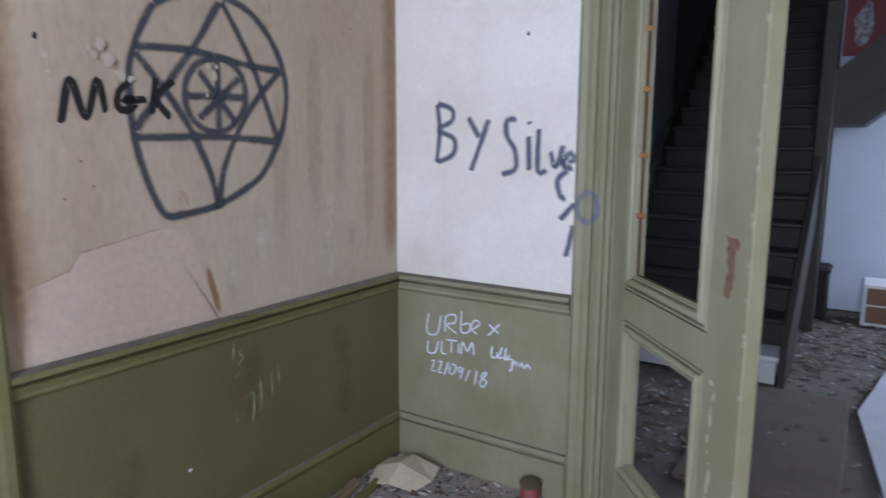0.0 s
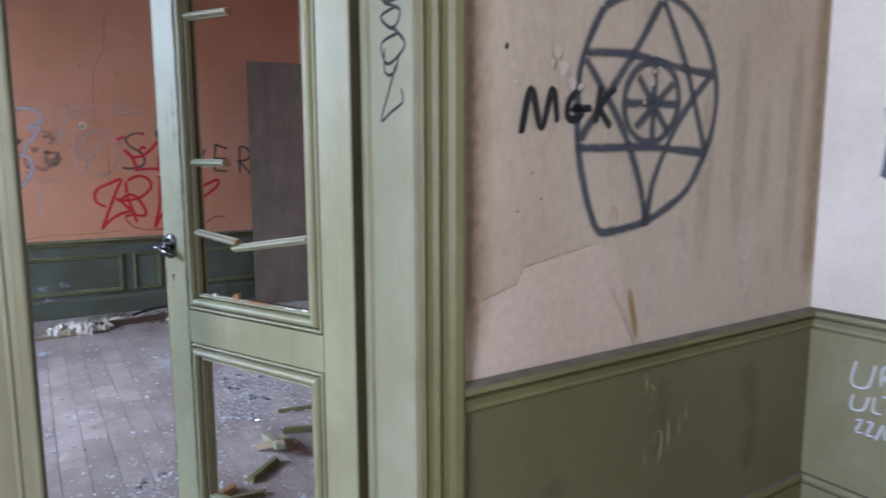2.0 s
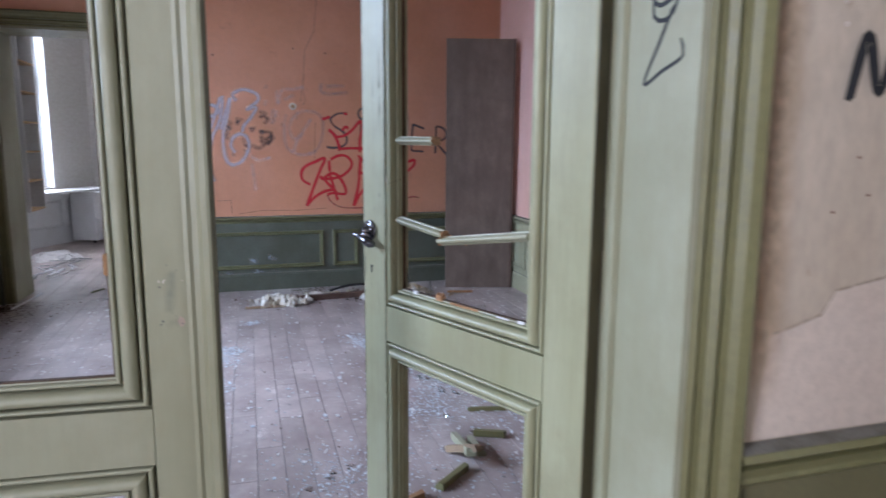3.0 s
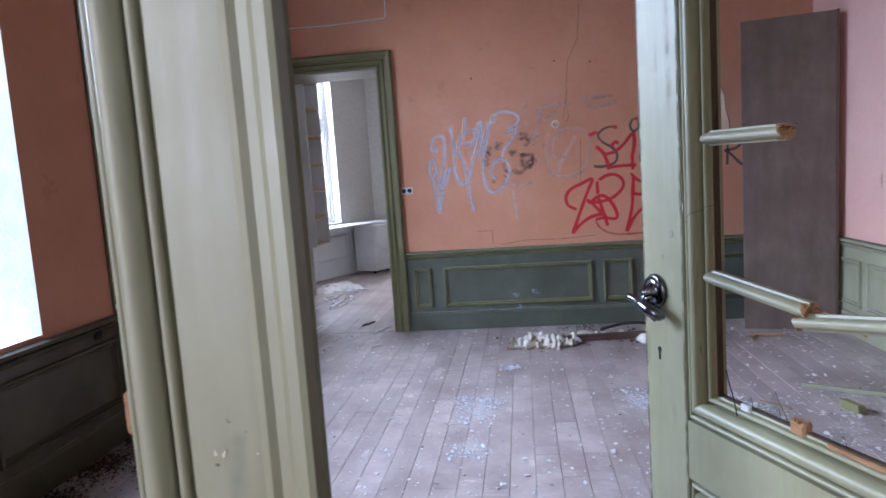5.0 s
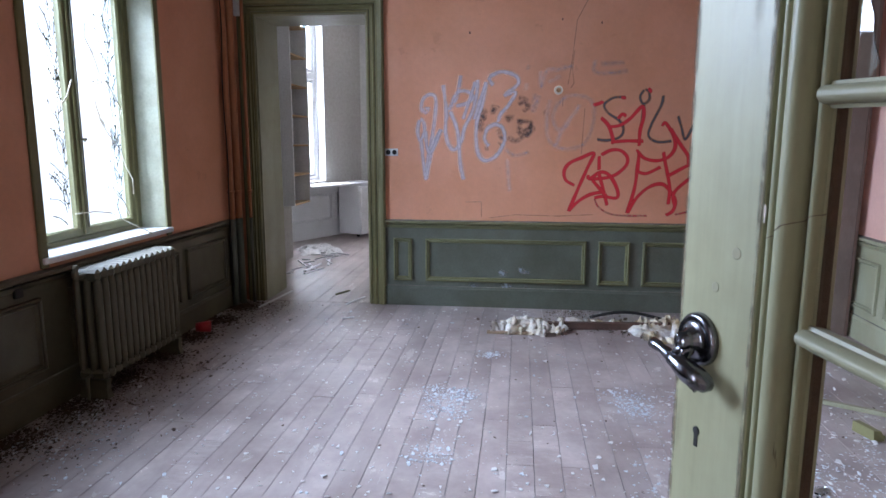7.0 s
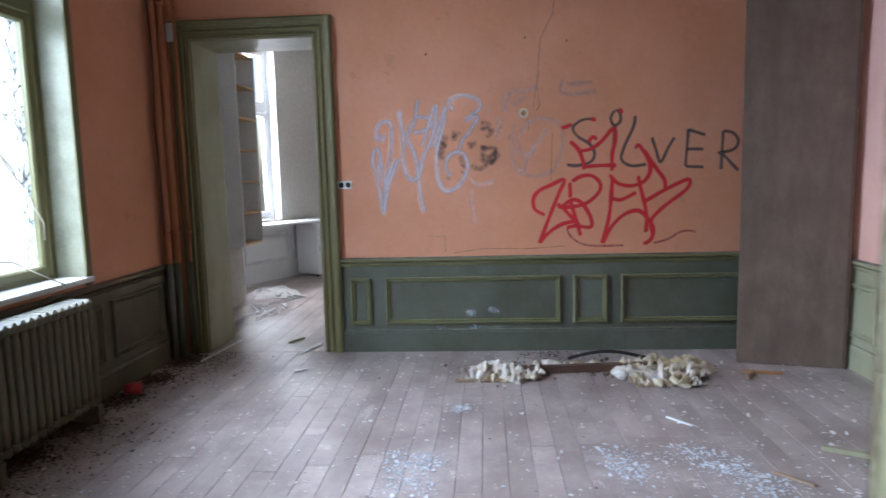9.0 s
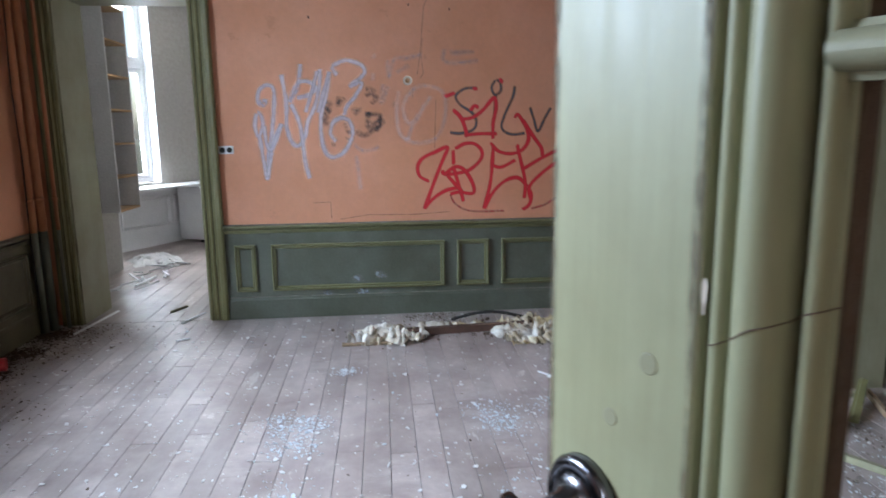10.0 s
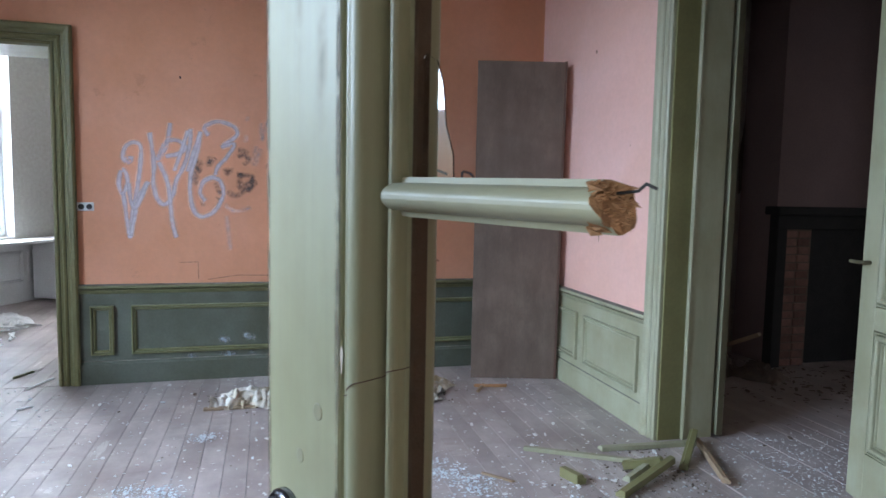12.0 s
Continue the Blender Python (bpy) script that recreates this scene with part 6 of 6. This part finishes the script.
# corner of the cream room: folded card, sticks, a rusty tin
bm = bmesh.new()
strip(bm, [[(0.05, 2.26, 0.02), (0.16, 2.30, 0.055), (0.30, 2.30, 0.03)], [(0.06, 2.16, 0.03), (0.18, 2.17, 0.075), (0.33, 2.20, 0.02)], [(0.10, 2.05, 0.01), (0.20, 2.06, 0.03), (0.30, 2.10, 0.006)]])
bmesh.ops.solidify(bm, geom=bm.faces[:], thickness=0.003)
tagged(part("folded_card", bm, PAPER), "yellowed folded sheet of card lying on rubble", "card")
stick(0.06, 2.02, 0.16, 1.72, 0.035, 0.03, BOARDED, "short splintered wooden stick", z1=0.03)
stick(0.13, 2.08, 0.20, 1.74, 0.03, 0.025, CASE, "broken length of olive painted moulding", z1=0.02)
stick(0.02, 1.62, 0.22, 1.70, 0.02, 0.02, BOARDED, "short splintered wooden stick", z1=0.03)
tin = thing("rusty_tin", pose(0.735, 2.31, 0, 6, 4, 0), "small red tin with a dark rusty rim beside the baseboard", "tin")
part("tin_body", lathe([(0.0, 0.0), (0.040, 0.0), (0.042, 0.004), (0.040, 0.09), (0.037, 0.09), (0.037, 0.006), (0.0, 0.006)], 20), material("faded_red_tin", (0.26, 0.055, 0.06), (0.16, 0.05, 0.05), blotch=18, rough=0.6), tin)
part("tin_rim", lathe([(0.036, 0.088), (0.043, 0.088), (0.044, 0.094), (0.036, 0.094)], 20), IRON, tin)

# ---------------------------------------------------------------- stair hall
# riser colour also lowered for the stairwell's shade; pale wear on top
RISER = material("worn_shade_dark_riser", (0.032, 0.030, 0.023), (0.018, 0.018, 0.013), blotch=5, grain=40, rough=0.7, wear=(0.09, 0.085, 0.07), wear_scale=12, wear_amount=0.22)
stairs = thing("staircase", pose(0.82, 4.35, 0), "worn wooden staircase along the hall, stairwell shade in its colour", "staircase")
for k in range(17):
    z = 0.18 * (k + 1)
    part("tread", boxed(-0.60, 0.60, 0.24 * k - 0.025, 0.24 * k + 0.26, z - 0.035, z, bevel=0.008), WHITE if k == 0 else SHADE_WOOD, stairs, "white painted bottom tread" if k == 0 else "")
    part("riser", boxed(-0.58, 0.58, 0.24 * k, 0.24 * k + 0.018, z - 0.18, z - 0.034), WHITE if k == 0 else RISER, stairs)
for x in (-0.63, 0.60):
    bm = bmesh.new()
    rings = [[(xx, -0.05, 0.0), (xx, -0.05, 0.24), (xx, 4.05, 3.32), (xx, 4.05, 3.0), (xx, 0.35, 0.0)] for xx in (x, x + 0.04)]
    part("string", strip(bm, rings, close_ring=True), SHADE_WOOD, stairs)
REDWALL = material("dark_red_hall_paint", (0.20, 0.018, 0.02), (0.11, 0.012, 0.014), blotch=3, rough=0.6)
part("red_band", boxed(1.48, 2.05, 6.735, 6.748, 2.20, 3.2), REDWALL, by_name("wall_hall_north"), "dark red painted band")
part("old_paper", flake(1.62, 2.45, 0.09, lambda u, v, w: (u, 6.733 - w, v), 0.001, 140, 2.6), material("spotted_old_paper", (0.42, 0.43, 0.45), (0.05, 0.05, 0.06), blotch=26, rough=0.9, amount=1.0), by_name("wall_hall_north"), "pale spotted strip of old wallpaper")
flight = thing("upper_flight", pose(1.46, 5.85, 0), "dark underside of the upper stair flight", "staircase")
part("soffit", strip(bmesh.new(), [[(0, y, 1.60), (2.0, y, 3.33), (2.0, y, 3.10), (0.25, y, 1.60)] for y in (0, 0.85)], close_ring=True), SHADE_WOOD, flight)
part("string", strip(bmesh.new(), [[(-0.02, y, 1.58), (-0.02, y, 1.95), (1.6, y, 3.34), (2.0, y, 3.34), (2.0, y, 3.2)] for y in (-0.04, 0.0)], close_ring=True), SHADE_WOOD, flight)
part("post", boxed(-0.06, 0.04, -0.05, 0.05, 0.0, 2.5, bevel=0.006), SHADE_WOOD, flight)
tagged(part("brown_mat", boxed(1.16, 1.80, 2.86, 4.28, -0.02, 0.012, bevel=0.006), material("brown_felt_mat", (0.125, 0.098, 0.08), (0.075, 0.058, 0.048), blotch=4, rough=0.95)), "dark brown matted floor covering in the hall", "mat")
tagged(part("pale_board", strip(bmesh.new(), [[(1.84, 4.10, z), (1.98, 4.97, z), (2.60, 4.88, z), (2.50, 3.06, z), (1.95, 3.15, z)] for z in (0.004, 0.022)], close_ring=True), material("pale_lilac_board", (0.52, 0.52, 0.58), (0.40, 0.40, 0.45), blotch=3, rough=0.6)), "pale lilac broken board lying on the hall floor", "board")
crate = thing("black_crate", pose(1.42, 6.42, 0), "black plastic crate by the hall wall", "crate")
part("crate_body", boxed(-0.12, 0.14, -0.15, 0.15, 0, 0.44, bevel=0.012), BLACK, crate)
part("crate_rim", boxed(-0.135, 0.155, -0.165, 0.165, 0.40, 0.425, bevel=0.006), BLACK, crate)
chest = thing("drawer_cabinet", pose(2.05, 6.42, 0), "low brown drawer cabinet with white edges", "cabinet")
part("body", boxed(-0.24, 0.24, -0.18, 0.2, 0, 0.34, bevel=0.004), WHITE, chest)
for z in (0.03, 0.18):
    d = part("drawer", boxed(-0.21, 0.21, -0.195, -0.175, z, z + 0.135, bevel=0.004), material("brown_veneer", (0.20, 0.10, 0.05), (0.14, 0.07, 0.035), blotch=3), chest, "brown veneered drawer front")
    part("pull", boxed(-0.05, 0.05, -0.205, -0.194, z + 0.06, z + 0.075), IRON, d)

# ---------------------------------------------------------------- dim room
# chimney breast takes the same shade-lowered wall colour
chimney = structure("chimney_breast", boxed(-5.585, -5.12, 4.42, 6.2, 0, CEIL), SHADE_WALL, "pinkish chimney breast with the room's dimness in its colour", "chimney breast")
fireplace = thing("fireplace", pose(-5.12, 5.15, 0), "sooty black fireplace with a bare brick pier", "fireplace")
# flat black sheet stands for the shaded hearth opening
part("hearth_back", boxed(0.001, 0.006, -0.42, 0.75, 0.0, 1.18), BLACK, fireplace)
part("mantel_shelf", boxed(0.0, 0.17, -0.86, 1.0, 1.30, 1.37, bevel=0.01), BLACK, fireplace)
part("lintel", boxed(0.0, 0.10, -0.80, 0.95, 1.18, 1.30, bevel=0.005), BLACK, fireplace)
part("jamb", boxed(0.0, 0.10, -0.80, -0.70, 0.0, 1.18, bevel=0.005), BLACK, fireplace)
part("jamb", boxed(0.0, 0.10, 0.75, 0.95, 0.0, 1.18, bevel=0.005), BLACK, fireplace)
pier = part("mortar_core", boxed(0.0, 0.06, -0.695, -0.42, 0.0, 1.18), GRIT, fireplace)
bm = boxed(0, 0.07, 0, 0.125, 0, 0.058, bevel=0.005)
brick = part("brick", bm, BRICK, pier)
n_brick = 0
for row in range(17):
    for col in (0, 1):
        b = brick if n_brick == 0 else brick.copy()
        if n_brick:
            scene.collection.objects.link(b)
        b.location = (0.0, -0.69 + 0.137 * col - (0.01 if row % 2 else 0), 0.004 + 0.069 * row)
        n_brick += 1
tagged(part("torn_wallpaper", strip(bmesh.new(), [[(-5.574, 4.39, 1.47), (-5.574, 4.40, 1.47)], [(-5.570, 4.37, 1.80), (-5.570, 4.50, 1.70)], [(-5.568, 4.42, 2.2), (-5.568, 4.57, 2.1)], [(-5.570, 4.47, 2.50), (-5.570, 4.62, 2.40)], [(-5.574, 4.60, 2.60), (-5.574, 4.62, 2.58)]]), GRIT), "dark torn strip of wallpaper on the dim wall", "wallpaper")
for cx, cy, w, d, h, s in ((-5.1, 3.75, 0.5, 0.4, 0.25, 21.0), (-4.8, 4.05, 0.4, 0.3, 0.12, 23.0)):
    tagged(part("dim_rag", crumple(cx, cy, w, d, h, s, 0.5), GRIT), "dim brown crumpled rag beside the chimney breast", "rag", "dim rags")
stick(-5.2, 3.6, -4.75, 4.0, 0.05, 0.03, BOARDED, "bare wooden stick in a rubbish heap", z0=0.05, z1=0.35)

# ---------------------------------------------------------------- far room
FAR = Matrix.LocRotScale((-8.3, -3.277, 0), Euler((0, 0, math.atan2(0.938, -1.8))), None)
cant = wall("wall_far_bay", "y", 0, 0.3, 0, 2.03, 0, CEIL, [(0.40, 1.25, 0.80, 3.05)], (GREYWALL, STONE), "canted bay wall with white panels and a window")
cant.matrix_world = FAR
window(FAR @ pose(0.825, 0.16, 0.81, 0, 0, 180), 0.85, 2.24, 1.45, "tall white casement window in the canted bay", WHITE)
for x0, x1 in ((0.394, 0.402), (1.248, 1.256)):
    structure("trim", boxed(x0, x1, -0.004, 0.13, 0.80, 3.05), WHITE, "white window reveal", "window reveal").matrix_world = FAR
structure("wainscot_far", boxed(0.02, 2.0, -0.016, 0.0, 0, 0.74), WHITE, "white panelled wainscot under the window", "wainscot").matrix_world = FAR
for u0, u1 in ((0.08, 0.47), (0.55, 1.33), (1.41, 1.95)):
    structure("trim", picture_frame(bmesh.new(), u0, u1, 0.25, 0.63, PANEL, lambda u, v, w: (u, -0.005 - w, v)), WHITE, "white panel moulding", "panel moulding").matrix_world = FAR
desk = thing("window_desk", FAR, "white desk top built along the window wall", "desk")
part("desk_top", boxed(0.40, 1.98, -0.42, 0.12, 0.745, 0.775, bevel=0.004), WHITE, desk)
part("bracket", boxed(1.90, 1.93, -0.40, -0.02, 0.0, 0.745), WHITE, desk)
pedestal = thing("drawer_unit", FAR @ pose(1.62, -0.28, 0), "white drawer pedestal under the desk", "drawers")
part("body", boxed(-0.2, 0.2, -0.2, 0.2, 0.04, 0.735, bevel=0.004), WHITE, pedestal)
for z in (0.055, 0.425):
    part("drawer", boxed(-0.19, 0.19, -0.225, -0.2, z, z + 0.30, bevel=0.004), WHITE, pedestal)
for a in (-0.15, 0.15):
    part("castor", lathe([(0.0, -0.012), (0.02, -0.012), (0.02, 0.012), (0.0, 0.012)], 12, "y"), BLACK, pedestal).location = (a, -0.12, 0.02)
wall("wall_far_pier", "y", -3.6, -2.62, -7.72, -6.06, 0, CEIL, [], (STONE, GREYWALL), "plain wall behind the hung shelves")
wall("wall_far_south", "y", -3.6, -3.277, -8.35, -7.72, 0, CEIL, [], (STONE, GREYWALL), "plain wall beside the bay")
shelf = thing("hung_bookshelf", pose(-7.10, -2.62, 0.67), "tall hung bookshelf, empty, with blue back", "bookshelf")
for x in (-0.02, -0.56):
    part("side", boxed(x, x + 0.02, 0.0, 0.26, 0.0, 1.95, bevel=0.002), WHITE, shelf, "off-white shelf side")
part("back", boxed(-0.54, -0.02, 0.002, 0.012, 0.01, 1.94), BLUEBACK, shelf, "blue painted back")
for i in range(7):
    part("shelf", boxed(-0.54, -0.02, 0.012, 0.255, 0.0 + 0.32 * i, 0.02 + 0.32 * i, bevel=0.002), PINE, shelf, "pine shelf board")
lath = random.Random(8)
for k in range(20):
    cx, cy, a, half = lath.uniform(-7.6, -6.45), lath.uniform(-2.34, -2.06), lath.uniform(0, 3.14), lath.uniform(0.10, 0.26)
    if k > 14:
        cx, cy, a, half = lath.uniform(-7.9, -7.4), lath.uniform(-2.3, -2.1), 1.2, 0.3
    stick(cx - half * math.cos(a), cy - half * math.sin(a) * 0.6, cx + half * math.cos(a), cy + half * math.sin(a) * 0.6, 0.026, 0.014, WHITE, "narrow strip of white trim", z0=0.004 + 0.004 * (k % 6), z1=0.01 + 0.05 * lath.random(), group="heap of trim strips")
for cx, cy, w, d, h, s in ((-8.1, -2.42, 0.45, 0.5, 0.10, 31.0), (-7.95, -2.22, 0.3, 0.24, 0.07, 33.0)):
    tagged(part("crumpled_sheet", crumple(cx, cy, w, d, h, s, 0.5), CHIP), "crumpled white sheet on the far floor", "sheet", "crumpled sheets")


# ---------------------------------------------------------------- outside
tagged(part("ground", boxed(-400, 400, -400, 400, -1.6, -0.9), GRASS), "winter grass around the house", "ground", kind="structure")


def tree(x, y, height, seed):
    r = random.Random(seed)
    t = thing("tree", pose(x, y, -0.9), "bare winter tree with fine twigs, outside the window", "tree", "bare trees")
    limbs, twigs = [], []

    def grow(p, d, length, rad, depth):
        pts, q = [p], p
        for i in range(4):
            d = (d + Vector((r.uniform(-0.22, 0.22), r.uniform(-0.22, 0.22), r.uniform(-0.05, 0.2)))).normalized()
            q = q + d * length / 4
            pts.append(q)
        (limbs if depth < 2 else twigs).append((pts, rad))
        if depth < 4:
            for i in range(r.choice((2, 3, 3)) if depth else 6):
                s = pts[r.choice((2, 3, 4))]
                e = (d + Vector((r.uniform(-0.9, 0.9), r.uniform(-0.9, 0.9), r.uniform(-0.1, 0.5)))).normalized()
                grow(s, e, length * r.uniform(0.5, 0.72), rad * 0.5, depth + 1)
    grow(Vector((0, 0, 0)), Vector((0, 0, 1)), height * 0.5, height * 0.022, 0)
    for name, group in (("trunk", limbs), ("crown", twigs)):
        bm = bmesh.new()
        for pts, rad in group:
            rings = []
            for i, p in enumerate(pts):
                w = rad * (1 - 0.5 * i / (len(pts) - 1))
                rings.append([p + Vector((w * math.cos(a), w * math.sin(a), 0.3 * w * math.sin(a * 2))) for a in (0, 1.571, 3.142, 4.712)])
            rows = [[bm.verts.new(c) for c in ring] for ring in rings]
            for a, b in zip(rows, rows[1:]):
                for i in range(4):
                    bm.faces.new((a[i], a[(i + 1) % 4], b[(i + 1) % 4], b[i]))
        part(name, bm, BARK, t)
    return t


for x, y, h, s in ((-7.5, -8.5, 9, 1), (-4.6, -11, 11, 2), (-10.5, -13, 12, 3), (-13.5, -9, 9, 4), (-1.0, -12, 10, 5)):
    tree(x, y, h, s)

# ---------------------------------------------------------------- floorboards
bm = boxed(0, 1, 0, 0.1184, -0.022, 0.0)
for v in bm.verts:
    if v.co.z > -0.01:
        v.co.y += 0.0011 if v.co.y < 0.05 else -0.0011
shared = None
floor_ob = by_name("floor")
r = random.Random(2)
row = 0
y = -2.36
while y < 2.44:
    for x0, x1 in ((-5.61, -0.36),):
        cuts = [x0, *sorted(r.uniform(x0 + 0.6, x1 - 0.6) for _ in range(4)), x1]
        for a, b in zip(cuts, cuts[1:]):
            if shared is None:
                ob = part("floorboard", bm, BOARD, floor_ob)
                shared = ob.data
            else:
                ob = new("floorboard", shared)
                ob.parent = floor_ob
            ob.location = (a + 0.001, y, 0.0006 * r.uniform(-1.5, 1))
            ob.scale = (b - a - 0.002, 1.0, 1.0)
    y += 0.119
    row += 1
for x0, x1, y0, count in ((-10.1, -5.615, -3.6, 44), (0.002, 4.2, -2.36, 40), (-5.58, -0.66, 2.82, 30)):
    for i in range(count):
        ob = new("floorboard", shared)
        ob.parent = floor_ob
        ob.location = (x0, y0 + 0.119 * i, 0.0006 * r.uniform(-1.5, 1))
        ob.scale = (x1 - x0, 1.0, 1.0)
structure("threshold", boxed(XA, 0.0, OPEN_L, OPEN_R, -0.022, 0.004, bevel=0.004), BOARD, "worn wooden threshold between the rooms", "threshold")
structure("threshold", boxed(CX0, CX1, YC + 0.001, YC + 0.36, -0.022, 0.003, bevel=0.003), BOARD, "worn wooden threshold of the side doorway", "threshold")
